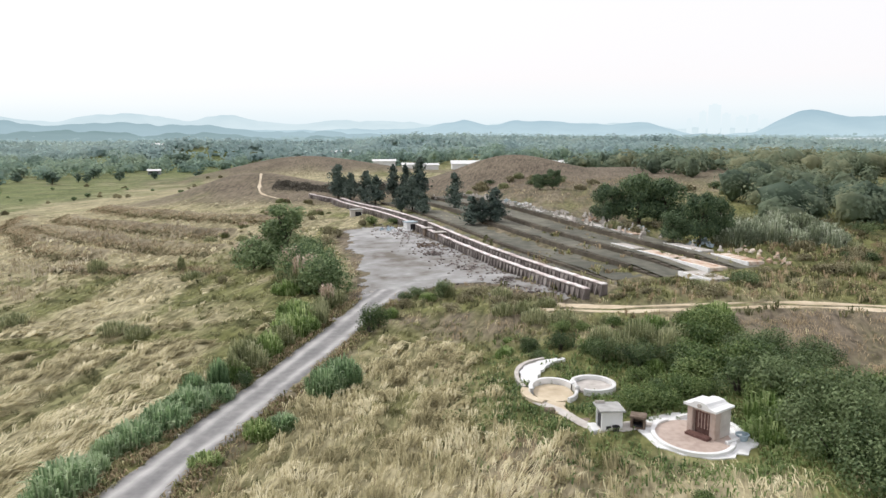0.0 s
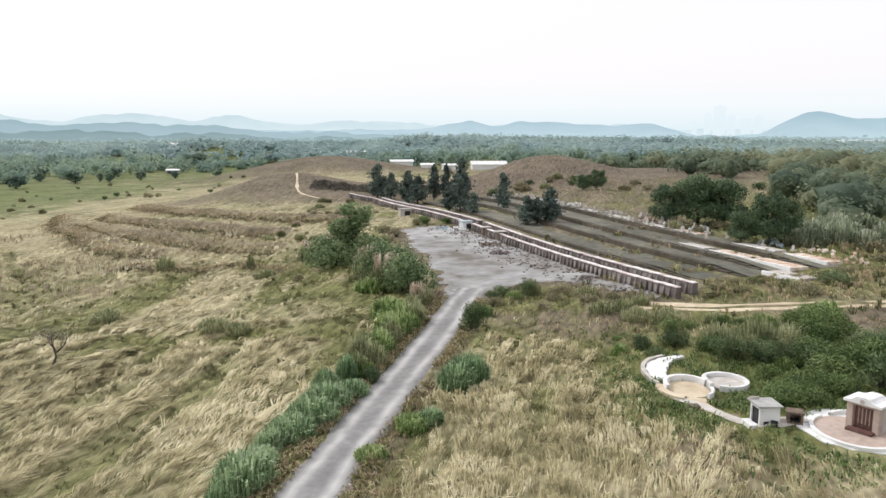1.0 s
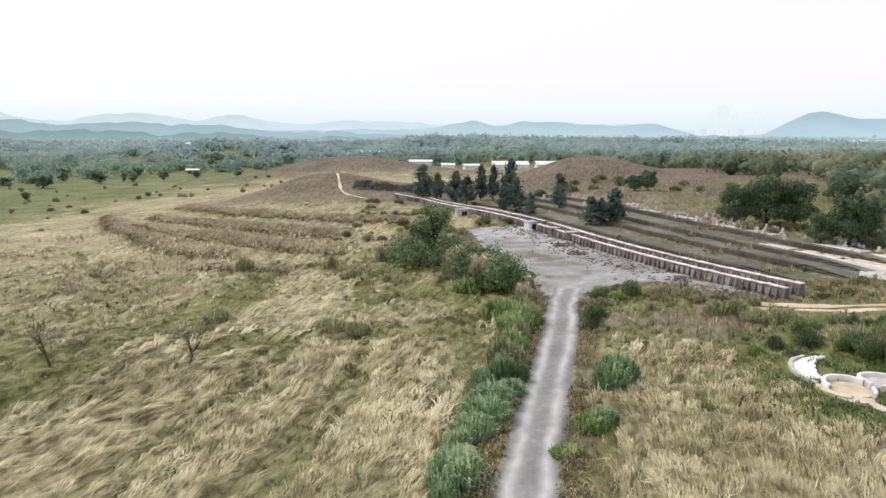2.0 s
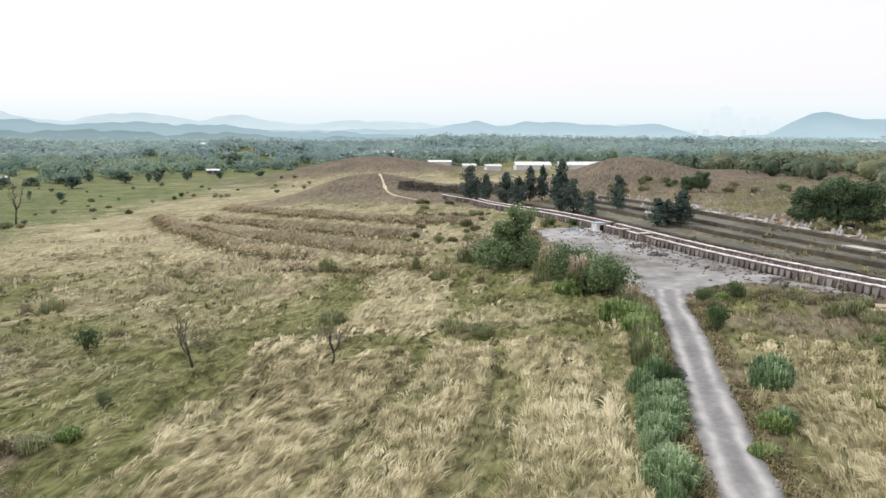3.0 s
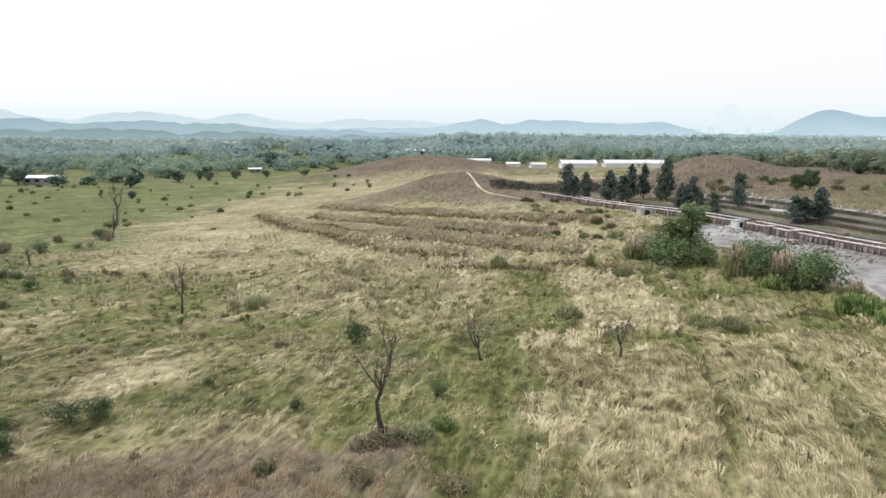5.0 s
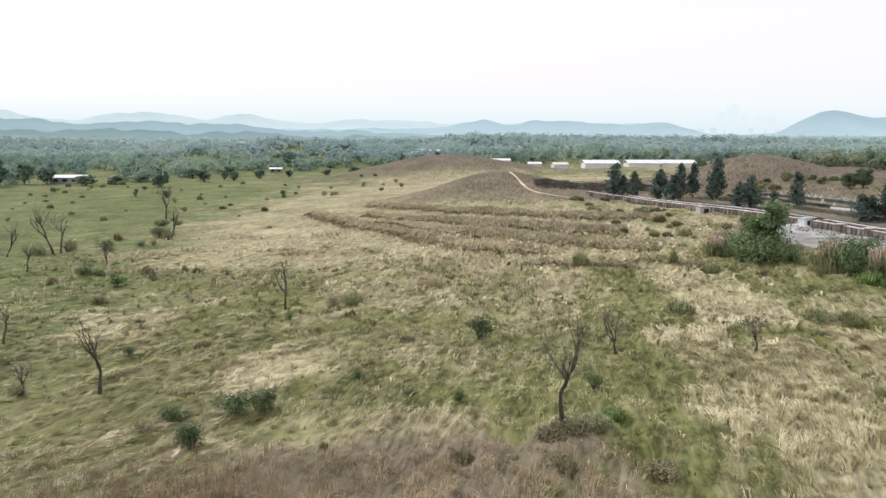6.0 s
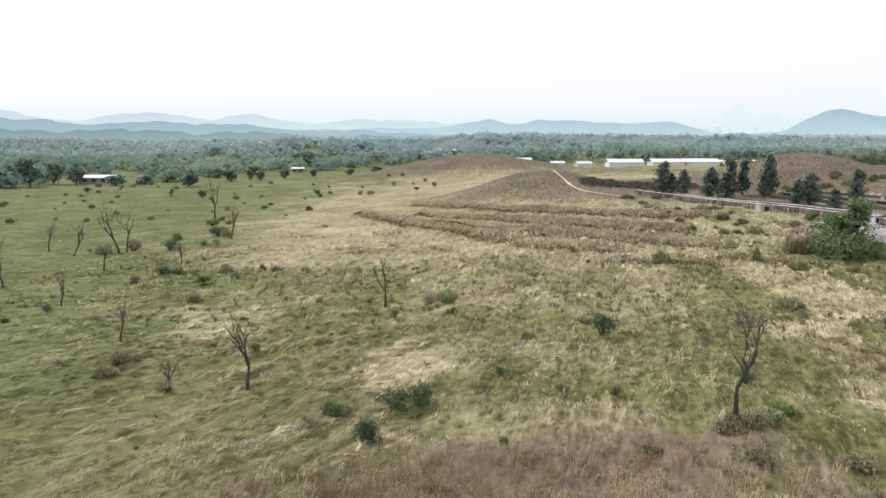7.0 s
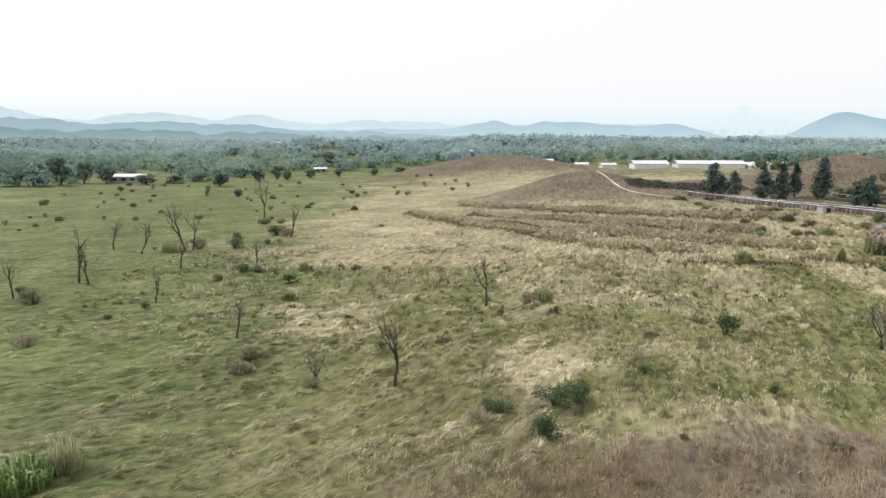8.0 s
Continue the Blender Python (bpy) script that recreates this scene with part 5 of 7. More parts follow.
FIELD += [(-108.5, 92.3, 1.5, 0.8, "shrub"), (-106.4, 92.0, 1.3, 0.8, "shrub"), (-104.4, 91.6, 1.0, 1.0, "scrub"), (-100.0, 92.8, 1.2, 1.7, "tuft"), (-95.2, 93.6, 0.6, 1.3, "tuft"), (-88.5, 90.6, 1.0, 1.0, "scrub"), (-127.8, 76.2, 1.7, 1.9, "scrub"), (-118.4, 58.6, 1.6, 1.1, "scrub"), (-96.4, 52.0, 1.2, 1.2, "scrub"), (-96.2, 49.4, 1.2, 1.0, "tuft"), (-102.6, 31.2, 1.9, 1.9, "green"), (-101.2, 32.6, 1.3, 2.0, "pale"), (-89.8, 45.4, 0.9, 0.9, "scrub"), (-52.2, 36.2, 1.5, 0.7, "tuft"), (-50.6, 36.9, 1.3, 0.7, "pale"), (-49.2, 38.2, 1.0, 0.8, "green"), (-53.4, 35.4, 1.3, 0.5, "tuft"), (-58.6, 41.5, 0.6, 0.6, "shrub"), (-53.5, 31.8, 1.2, 0.8, "scrub"), (-58.5, 33.0, 1.0, 0.8, "tuft")]
FIELD += [(-48.6, 30.4, 1.3, 1.0, "scrub"), (-49.5, 43.0, 0.7, 0.8, "shrub"), (-62.0, 43.4, 0.8, 0.4, "shrub"), (-66.4, 35.2, 0.4, 0.5, "tuft"), (-85.8, 54.2, 0.5, 0.6, "shrub"), (-57.0, 62.0, 1.2, 0.8, "tuft"), (-80.6, 57.4, 1.1, 0.9, "tuft"), (-122.6, 116.0, 2.0, 2.2, "scrub"), (-126.6, 113.6, 1.6, 2.0, "pale"), (-116.6, 116.4, 1.6, 1.5, "shrub"), (-110.2, 127.4, 1.8, 2.0, "scrub"), (-113.2, 131.0, 1.8, 1.6, "shrub"), (-120.4, 150.0, 1.8, 1.6, "scrub"), (-117.0, 150.4, 1.6, 1.4, "scrub")]
for x, y, w, h, kind in FIELD:
    place(pick(SOURCE[kind]), x, y, R.uniform(0, 6.28), w, h)
# the green meadow is dotted with low bushes and tussocks
count = 0
while count < 105:
    x, y = R.uniform(-205, -74), R.uniform(62, 300)
    if x < -1.0 * (y + 66) - 20 or R.uniform() > 0.25 + 0.75 * sg((-95 - x) / 10):
        continue
    s = R.uniform(0.35, 0.9) * (1 + y / 400)
    place(pick(SOURCE[R.choice(["small", "scrub", "tuft", "tuft", "small"])]), x, y, R.uniform(0, 6.28), s, s * R.uniform(0.8, 1.3))
    count += 1
# overgrown plot round the graves
count = 0
while count < 105:
    x, y = R.uniform(1.5, 27), R.uniform(26, 53)
    inner = gau(x, y, 14, 40, 10, 11) + 0.9 * gau(x, y, 20, 33, 7, 9)
    if R.uniform() > inner * 1.3 or not clear_of_built(np.array([x]), np.array([y]))[0] or np.hypot(x - 11.5, y - 32) < 3.9 or np.hypot(x - 8.9, y - 41.6) < 2.5 or np.hypot(x - 6.4, y - 39.8) < 2.6 or np.hypot(x - 5.6, y - 44) < 3.0 or (x < 9.5 and 31.5 < y < 36.5) or (x > 20.5 and y > 38.5) or (y < 40 and x < 7.5):
        continue
    s = R.uniform(0.6, 1.35) * (1.35 if x > 14.5 else 0.85)
    place(pick(SOURCE[R.choice(["lush", "lush", "shrub", "lush", "green"])]), x, y, R.uniform(0, 6.28), s, s * R.uniform(0.7, 1.2))
    count += 1
for x, y, w, h in ((11.6, 46.2, 1.5, 1.6), (13.0, 47.2, 1.6, 1.9), (14.4, 46.0, 1.5, 1.7), (10.8, 48.0, 1.3, 1.5), (15.6, 47.6, 1.3, 1.5), (12.4, 45.0, 1.5, 1.2), (9.2, 54.4, 1.4, 1.1), (7.2, 56.2, 1.4, 1.0), (5.0, 58.4, 1.3, 1.0), (6.8, 58.6, 1.2, 1.2), (12.6, 53.6, 1.1, 0.8)):
    place(pick(src_pale), x, y, R.uniform(0, 6.28), w, h)
for x, y, w, h in ((17.2, 36.6, 2.0, 2.0), (18.6, 38.4, 2.2, 2.1), (20.2, 39.4, 1.9, 1.8), (18.4, 34.4, 2.3, 2.4), (16.6, 32.4, 1.8, 1.9), (18.6, 31.6, 2.3, 2.4), (17.0, 29.8, 2.0, 2.0), (19.6, 28.8, 2.4, 2.4), (17.6, 27.2, 2.0, 2.0), (20.8, 35.6, 2.1, 2.0), (18.2, 43.2, 1.8, 1.5), (20.6, 45.2, 1.8, 1.5), (15.0, 43.4, 1.7, 1.6), (12.2, 43.8, 1.6, 1.4), (22.4, 42.6, 1.7, 1.4)):
    place(pick(src_tall), x, y, R.uniform(0, 6.28), w, h)
# growth at the open ends of the terraces and along the front of the lot
for x, y, w, h, kind in ((16.6, 64.2, 0.9, 0.6, "tuft"), (18.4, 65.6, 1.0, 0.6, "scrub"), (20.2, 65.2, 0.8, 0.7, "pale"), (21.6, 66.6, 1.0, 0.6, "tuft"), (24.4, 66.4, 0.9, 0.7, "scrub"), (27.4, 67.6, 0.9, 0.6, "tuft"), (30.8, 68.8, 1.1, 0.7, "scrub"), (17.6, 62.2, 1.2, 0.6, "scrub"), (22.6, 63.4, 1.2, 0.7, "pale"), (15.2, 61.0, 0.9, 0.5, "tuft"), (26.4, 63.6, 1.3, 0.8, "scrub"), (3.4, 66.6, 1.2, 1.0, "scrub"), (5.4, 66.0, 1.3, 1.0, "pale"), (7.2, 63.4, 1.2, 0.9, "scrub"), (8.8, 60.8, 1.1, 0.9, "pale"), (2.0, 64.4, 1.1, 0.8, "tuft"), (4.6, 62.8, 1.2, 0.8, "scrub"), (-2.6, 67.8, 0.9, 0.7, "shrub"), (-3.4, 66.0, 0.8, 0.8, "shrub"), (0.6, 61.6, 1.2, 0.7, "scrub"), (6.2, 60.6, 1.0, 0.8, "tuft")):
    place(pick(SOURCE[kind]), x, y, R.uniform(0, 6.28), w, h)
# scrub between graves, track and wood
count = 0
while count < 70:
    x, y = R.uniform(17, 62), R.uniform(59.5, 98)
    if x < 21 + (y - 58) * -0.1 or x < 33 - (y - 72) * 0.45 and y > 64 or x > y * 0.66 + 6:
        continue
    s = R.uniform(0.7, 1.7)
    place(pick(SOURCE[R.choice(["scrub", "scrub", "pale", "tuft", "shrub"])]), x, y, R.uniform(0, 6.28), s, s * R.uniform(0.6, 1.0))
    count += 1
for k in range(34):
    x, y = R.uniform(33, 47), R.uniform(82, 96)
    place(pick(src_silver), x, y, R.uniform(0, 6.28), R.uniform(1.8, 2.6), R.uniform(1.7, 2.5))
# foot of the bare hills and the bank above the walls
for k in range(36):
    x = R.uniform(-5, 55)
    y = 148 + 8 * math.sin(x / 9) + R.normal(0, 5) - 0.25 * max(x - 20, 0)
    s = R.uniform(0.8, 1.8)
    place(pick(SOURCE[R.choice(["scrub", "tuft", "shrub", "pale"])]), x, y, R.uniform(0, 6.28), s, s * 0.8)
for k in range(40):
    x, y = R.uniform(-34, -20), R.uniform(100, 150)
    if x > -4 - (y - 108) * 0.46 - 4:
        continue
    s = R.uniform(0.6, 1.4)
    place(pick(SOURCE[R.choice(["scrub", "tuft", "pale", "plume"])]), x, y, R.uniform(0, 6.28), s, s * 0.8)

# dark clumps in place of the brown, shadowed face of the cut bank below the footpath hill
n = 9000
bx, by = R.uniform(-39, -11, n), 170 + R.normal(0, 1.7, n)
tall = (0.5 + 1.6 * fbm(bx / 2.6, by / 2.6, 55)) * np.exp(-((by - 170) / 2.6) ** 2) * np.clip((bx + 40) / 4, 0, 1) * np.clip((-10 - bx) / 4, 0, 1)
centre = np.stack([bx, by, ground_z(bx, by) + tall * R.uniform(0.0, 1.0, n)], 1)
v, f = cards(centre, np.array([0, -0.5, 0.8]) * np.ones((n, 1)), np.full(n, 0.3), R, 1.5)
tagged(new("bank_scrub", mesh_of("bank_scrub", v, f, M_BANK)), "dark clumps standing in for the shadowed earth face of the cut bank", "scrub", kind="stuff")



# ---- trees ----
def casuarina(rng, height):
    """A tall dark needle tree: trunk, and drooping tufts in uneven tiers."""
    ob = thing("casuarina_tree", 0, 0, "tall dark green feathery casuarina tree behind the wall", "tree", "casuarinas", z=0)
    v, f = tube([(0, 0, -0.2), (0.05, 0.03, height * 0.4), (0, 0, height * 0.96)], [0.2, 0.13, 0.03], 7)
    part("trunk", mesh_of("trunk", v, f, M_BARK), M_BARK, ob)
    pieces = []
    n_limb = 46
    for k in range(n_limb):
        t = (k + rng.uniform(0, 1)) / n_limb
        z = height * (0.10 + 0.88 * t)
        reach = height * 0.26 * (1 - t) ** 0.6 * rng.uniform(0.45, 1.15) + 0.25
        a = rng.uniform(0, 6.28)
        n = int(24 + 34 * (1 - t))
        s = rng.uniform(0.1, 1.0, n) ** 0.7
        c = np.stack([np.cos(a) * reach * s, np.sin(a) * reach * s, z + reach * 0.55 * s + rng.normal(0, 0.25, n)], 1) + rng.normal(0, 0.16 + 0.12 * reach, (n, 3))
        c[:, 2] = np.maximum(c[:, 2], 0.1)
        pieces.append(cards(c, np.array([np.cos(a), np.sin(a), 0.3]) * np.ones((n, 1)), np.full(n, 0.36), rng, 2.0))
    v, f = joined(pieces)
    part("crown", mesh_of("crown", v, f, M_DARKLEAF), M_DARKLEAF, ob)
    return ob


def leaf_tree(rng, radius, height, material, label, leaf=0.28, count=2600, name="tree"):
    ob = thing(name, 0, 0, label, "tree", z=0)
    limbs, lumps = [], []
    v, f = tube([(0, 0, -0.2), (0.1, 0, height * 0.3), (0.05, 0.1, height * 0.55)], [0.28, 0.2, 0.12], 8)
    part("trunk", mesh_of("trunk", v, f, M_BARK), M_BARK, ob)
    for k in range(13):
        a, r, z = rng.uniform(0, 6.28), radius * rng.uniform(0.2, 0.8), height * rng.uniform(0.36, 0.9)
        limbs.append(tube([(0.05, 0.03, height * 0.3), (0.5 * r * math.cos(a), 0.5 * r * math.sin(a), z * 0.75), (r * math.cos(a), r * math.sin(a), z)], [0.11, 0.07, 0.02], 5))
        s = radius * rng.uniform(0.22, 0.4)
        lumps.append((r * math.cos(a), r * math.sin(a), z, s, s, s * 0.8))
    lumps.append((0, 0, height * 0.8, radius * 0.45, radius * 0.45, height * 0.18))
    lumps.append((0, 0, height * 0.35, radius * 0.7, radius * 0.7, height * 0.25))
    v, f = joined(limbs)
    part("limb_fork", mesh_of("limb_fork", v, f, M_BARK), M_BARK, ob)
    part("crown", leafy_mesh("crown", lumps, leaf, count, material, rng, 1.5), material, ob)
    return ob


def bare_tree(rng, height, label, twiggy=0.0, forks=3):
    """A dead or leafless tree: leaning trunk, forked limbs, fine twigs."""
    ob = thing("bare_tree", 0, 0, label, "tree", "bare trees", z=0)
    twigs = []

    def grow(start, d, length, rad, depth):
        pts, p, dd = [np.array(start)], np.array(start, float), np.array(d, float)
        for _ in range(4):
            dd = dd + rng.normal(0, 0.14, 3) + [0, 0, 0.09]
            dd /= np.linalg.norm(dd)
            p = p + dd * length / 4
            pts.append(p)
        v, f = tube(pts, np.linspace(rad, rad * 0.5, 5), 6 if depth < 2 else 4)
        if depth == 0:
            part("trunk", mesh_of("trunk", v, f, M_BARK), M_BARK, ob)
        elif depth == 1:
            part("limb", mesh_of("limb", v, f, M_BARK), M_BARK, ob)
        else:
            twigs.append((v, f))
        if depth < 4:
            for _ in range(forks if depth == 0 else 2):
                q = pts[int(rng.integers(2, 5))] if depth else pts[4]
                side = dd + rng.normal(0, 0.36, 3)
                side[2] = abs(side[2]) + 0.3
                grow(q, side / np.linalg.norm(side), length * rng.uniform(0.6, 0.95), rad * 0.62, depth + 1)

    grow((0, 0, -0.1), (rng.normal(0, 0.05), rng.normal(0, 0.05), 1), height * 0.42, 0.13 * height / 5 + 0.05, 0)
    v, f = joined(twigs)
    tagged(part("twig_mass", mesh_of("twig_mass", v, f, M_TWIG), M_TWIG, ob), kind="stuff")
    if twiggy:
        n = int(420 * twiggy)
        c = rng.normal(0, 1, (n, 3)) * [0.24 * height, 0.24 * height, 0.13 * height] + [0, 0, height * 0.85]
        v, f = cards(c, rng.normal(0, 1, (n, 3)), np.full(n, 0.09), rng, 3.0)
        part("thin_foliage", mesh_of("thin_foliage", v, f, M_GREYLEAF), M_GREYLEAF, ob, "thin withered grey-green leaves")
    return ob


R = np.random.default_rng(17)
src_cas = [casuarina(R, 10.0) for _ in range(4)]
for x, y, h, w in ((-22.6, 158, 7.2, 1.3), (-21.2, 157, 4.6, 1.2), (-19.4, 154.4, 5.6, 1.3), (-15.4, 148.4, 6.4, 1.5), (-13.4, 145.6, 5.6, 1.5), (-10.3, 151.6, 7.2, 0.85), (-7.8, 151.2, 7.0, 0.85), (-4.6, 146.0, 8.2, 1.0), (-5.8, 145.0, 5.2, 1.2), (-5.3, 127.0, 5.9, 1.3), (-7.2, 127.6, 4.8, 1.2), (-3.2, 122.5, 3.6, 1.4), (2.0, 125.2, 6.2, 0.95), (4.3, 108.8, 4.2, 1.6), (7.6, 107.8, 5.2, 1.45), (5.9, 109.0, 3.8, 1.4)):
    k = h / 10.0
    place(pick(src_cas), x, y, R.uniform(0, 6.28), k * w, k, label="")
src_big = leaf_tree(R, 5.0, 7.2, M_TREELEAF, "broad dark green leafy tree above the grave terraces", 0.24, 7500, "broadleaf_tree")
for x, y, k, kz in ((27.0, 100.5, 0.98, 0.95), (22.8, 101.5, 0.62, 0.75), (30.0, 99.0, 0.8, 0.88), (30.0, 84.8, 0.6, 0.82), (32.2, 85.6, 0.5, 0.7), (27.2, 85.8, 0.45, 0.52), (18.2, 138.5, 0.38, 0.42), (20.6, 138.0, 0.42, 0.5)):
    place(src_big, x, y, R.uniform(0, 6.28), k, kz)
src_young = leaf_tree(R, 2.6, 7.4, M_LEAF, "slender green tree rising out of roadside bushes", 0.22, 2600, "young_tree")
place(src_young, -18.8, 87.0, 0.6, 1.2, 1.0)
place(src_young, -20.4, 88.0, 2.6, 0.95, 0.72)
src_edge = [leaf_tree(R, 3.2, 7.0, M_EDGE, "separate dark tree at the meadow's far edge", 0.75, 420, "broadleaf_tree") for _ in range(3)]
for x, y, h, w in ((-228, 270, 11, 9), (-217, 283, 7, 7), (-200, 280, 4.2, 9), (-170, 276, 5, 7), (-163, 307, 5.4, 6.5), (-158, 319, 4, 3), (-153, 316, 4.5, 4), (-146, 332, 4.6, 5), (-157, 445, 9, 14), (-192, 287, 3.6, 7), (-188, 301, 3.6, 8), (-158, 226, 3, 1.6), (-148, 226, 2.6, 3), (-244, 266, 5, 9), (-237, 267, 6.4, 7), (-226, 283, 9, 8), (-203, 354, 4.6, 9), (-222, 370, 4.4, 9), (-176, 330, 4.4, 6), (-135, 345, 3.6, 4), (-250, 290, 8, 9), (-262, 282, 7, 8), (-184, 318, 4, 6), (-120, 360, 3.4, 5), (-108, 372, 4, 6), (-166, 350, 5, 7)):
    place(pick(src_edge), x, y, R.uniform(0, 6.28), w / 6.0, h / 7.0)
BARE = [(-52.6, 36.6, 5.6, 0.7), (-76.3, 70.4, 4.4, 0.3), (-83.9, 45.0, 4.3, 0.0), (-35.9, 50.0, 2.7, 0.6), (-46.3, 50.6, 3.0, 0.6), (-122.2, 158.0, 8.0, 0.8), (-109.5, 127.0, 5.4, 0.5), (-128.2, 87.2, 5.2, 0.0), (-126.4, 86.0, 4.0, 0.6), (-132.0, 79.0, 3.6, 0.2), (-113.8, 76.2, 3.4, 0.2), (-130.6, 112.0, 4.8, 0.6), (-124.2, 114.0, 6.4, 0.6), (-122.6, 113.4, 5.6, 0.6), (-108.1, 98.5, 3.0, 0.4), (-99.5, 59.6, 3.0, 0.2), (-138.0, 118.0, 4.4, 0.5), (-118.5, 96.5, 3.6, 0.4), (-89.7, 45.6, 2.0, 0.2)]
for x, y, h, tw in BARE:
    ob = bare_tree(R, h, "thin leafless tree with grey twigs in the meadow" if tw < 0.5 else "small sparse tree with withered leaves in the grass", tw, 2 if h == 5.6 else 3)
    ob.location = (x, y, float(np.ravel(ground_z(x, y))[0]) - 0.05)
for group in (src_tall, src_bush, src_small, src_shrub, src_lush, src_scrub, src_reed, src_green, src_pale, src_silver, src_plume, src_tuft, src_cas, src_edge, [src_big, src_young]):
    for o in group:
        drop_source(o)


# ---- the long niche walls ----
def pier_bm(height):
    """A raking pier against the wall's face, deeper at its foot."""
    bm = box_bm(-0.09, 0.24, -0.4, 0.09, 0.33, height - 0.16, 0.015)
    for v in bm.verts:
        if v.co.y > 0.29:
            v.co.y += 0.30 * max(0.0, 1 - (v.co.z + 0.4) / (height + 0.24))
    return bm


def niche_wall(name, p0, p1, height, label, seed):
    """A long low wall in bays: core, cap stones, posts and panels, laid along p0 to p1 with its face to the lot."""
    rng = np.random.default_rng(seed)
    p0, p1 = np.array(p0, float), np.array(p1, float)
    length = np.linalg.norm(p1 - p0)
    bays = int(round(length / 0.85))
    step = length / bays
    d = (p1 - p0) / length
    turn = math.atan2(d[1], d[0])
    ob = thing(name, *p0, label, "wall", "niche walls", turn=turn, z=0)
    zs = [float(land(*(p0 + d * step * (k + 0.5)))) for k in range(bays)]
    z0 = lambda k: zs[max(0, min(bays - 1, k))]
    bm = bmesh.new()
    for k in range(bays):
        box_bm(k * step, -0.26, z0(k) - 0.5, (k + 1) * step, 0.26, z0(k) + height - 0.1, 0, bm)
    part("core", bm, M_WALL, ob)
    shared = {}

    def piece(nm, key, make, material, k, z):
        if key not in shared:
            bm = make()
            me = bpy.data.meshes.new(nm)
            bm.to_mesh(me)
            bm.free()
            me.materials.append(material)
            shared[key] = me
        o = new(nm, shared[key])
        o.parent = ob
        o.location = (k * step, 0, z)
        o.rotation_euler = (rng.normal(0, 0.008), rng.normal(0, 0.012), rng.normal(0, 0.008))

    for k in range(bays):
        piece("cap_stone", "cap", lambda: box_bm(0.03, -0.28, 0, step - 0.03, 0.29, 0.09, 0.025), M_CAP, k, z0(k) + height - 0.1 + rng.normal(0, 0.012))
        piece("post", "post", lambda: pier_bm(height), M_PIER, k, z0(k))
        if rng.uniform() > 0.08:
            piece("panel", "panel", lambda: box_bm(0.16, 0.25, 0.05, step - 0.16, 0.31, height * 0.72, 0.015), M_PANEL, k, z0(k))
    return ob


W_DIR = np.array([-0.348, 0.9375])
W_N = np.array([0.9375, 0.348])
near_a, near_b = np.array([12.45, 62.0]), np.array([-3.8, 106.8])
far_b, end_b = np.array([-22.6, 150.4]), np.array([-28.6, 157.6])
niche_wall("niche_wall", near_a, near_b, 1.0, "long weathered niche wall with pinkish capped bays", 1)
niche_wall("niche_wall", near_b + (far_b - near_b) * 0.04, far_b, 1.0, "long grey niche wall running to the bare hill", 2)
niche_wall("niche_wall", far_b + (end_b - far_b) * 0.03, end_b, 1.0, "end stretch of the niche wall under the hill", 9)
niche_wall("niche_wall", near_a + W_N * 1.9 + W_DIR * 0.2, near_b + W_N * 1.9, 1.05, "second parallel niche wall with pale caps", 3)
niche_wall("niche_wall", near_b + W_N * 1.9 + W_DIR * 1.5, far_b + W_N * 1.8, 1.05, "second parallel niche wall on the far stretch", 4)


# ---- grave terraces: low retaining walls with soil strips ----
def terrace_row(offset0, offset1, v0, v1, height, label, seed, wide=3.4):
    """A low dry wall of joined stones along the slope, offset from the niche wall, with a level strip behind it."""
    rng = np.random.default_rng(seed)
    n = int((v1 - v0) / 1.6)
    vv = np.linspace(v0, v1, n + 1)
    oo = offset0 + (offset1 - offset0) * (vv - v0) / (v1 - v0)
    pts = near_a + np.outer(vv, W_DIR) + np.outer(oo, W_N)
    rise = np.clip((vv - v0) / 7.0, 0.04, 1)
    a = thing("terrace_wall", *pts[0], label, "wall", "terrace walls", z=0)
    bm = bmesh.new()
    for k in range(n):
        p, q = pts[k], pts[k + 1]
        z = float(land(*((p + q) / 2)))
        h = height * rng.uniform(0.9, 1.08) * rise[k]
        ln = np.linalg.norm(q - p)
        r = bmesh.ops.create_cube(bm, size=1.0)
        rot = math.atan2(q[1] - p[1], q[0] - p[0])
        for vtx in r["verts"]:
            c = Vector((vtx.co.x * (ln + 0.02), vtx.co.y * 0.5, (vtx.co.z + 0.5) * (h + 0.4) - 0.4))
            c = Matrix.Rotation(rot, 3, "Z") @ c
            vtx.co = c + Vector(((p[0] + q[0]) / 2 - pts[0][0], (p[1] + q[1]) / 2 - pts[0][1], z))
    part("stonework", bm, M_TERRACE, a)
    # soil strip level with the top
    wid = np.linspace(0.25, wide, 6)
    xy = pts[:, None] + wid[None, :, None] * W_N
    zz = land(xy[..., 0], xy[..., 1])
    top = zz[:, :1] + height * 0.9 * rise[:, None]
    fall = np.array([1, 0.92, 0.8, 0.65, 0.5, 0.4])[None]
    z = np.maximum(top * fall + (zz - 0.05) * (1 - fall), zz - 0.05) + 0.05 + 0.12 * (fbm(xy[..., 0] / 1.6, xy[..., 1] / 1.6, seed) - 0.5)
    v = np.concatenate([xy, z[..., None]], -1)
    v = v.reshape(-1, 3) - np.array([pts[0][0], pts[0][1], 0])
    i = np.arange(len(v)).reshape(len(pts), -1)
    f = np.stack([i[:-1, :-1], i[:-1, 1:], i[1:, 1:], i[1:, :-1]], -1).reshape(-1, 4)
    part("soil_strip", mesh_of("soil_strip", v, f, M_SOIL, True), M_SOIL, a, "bare grey-green soil behind the wall")
    return pts


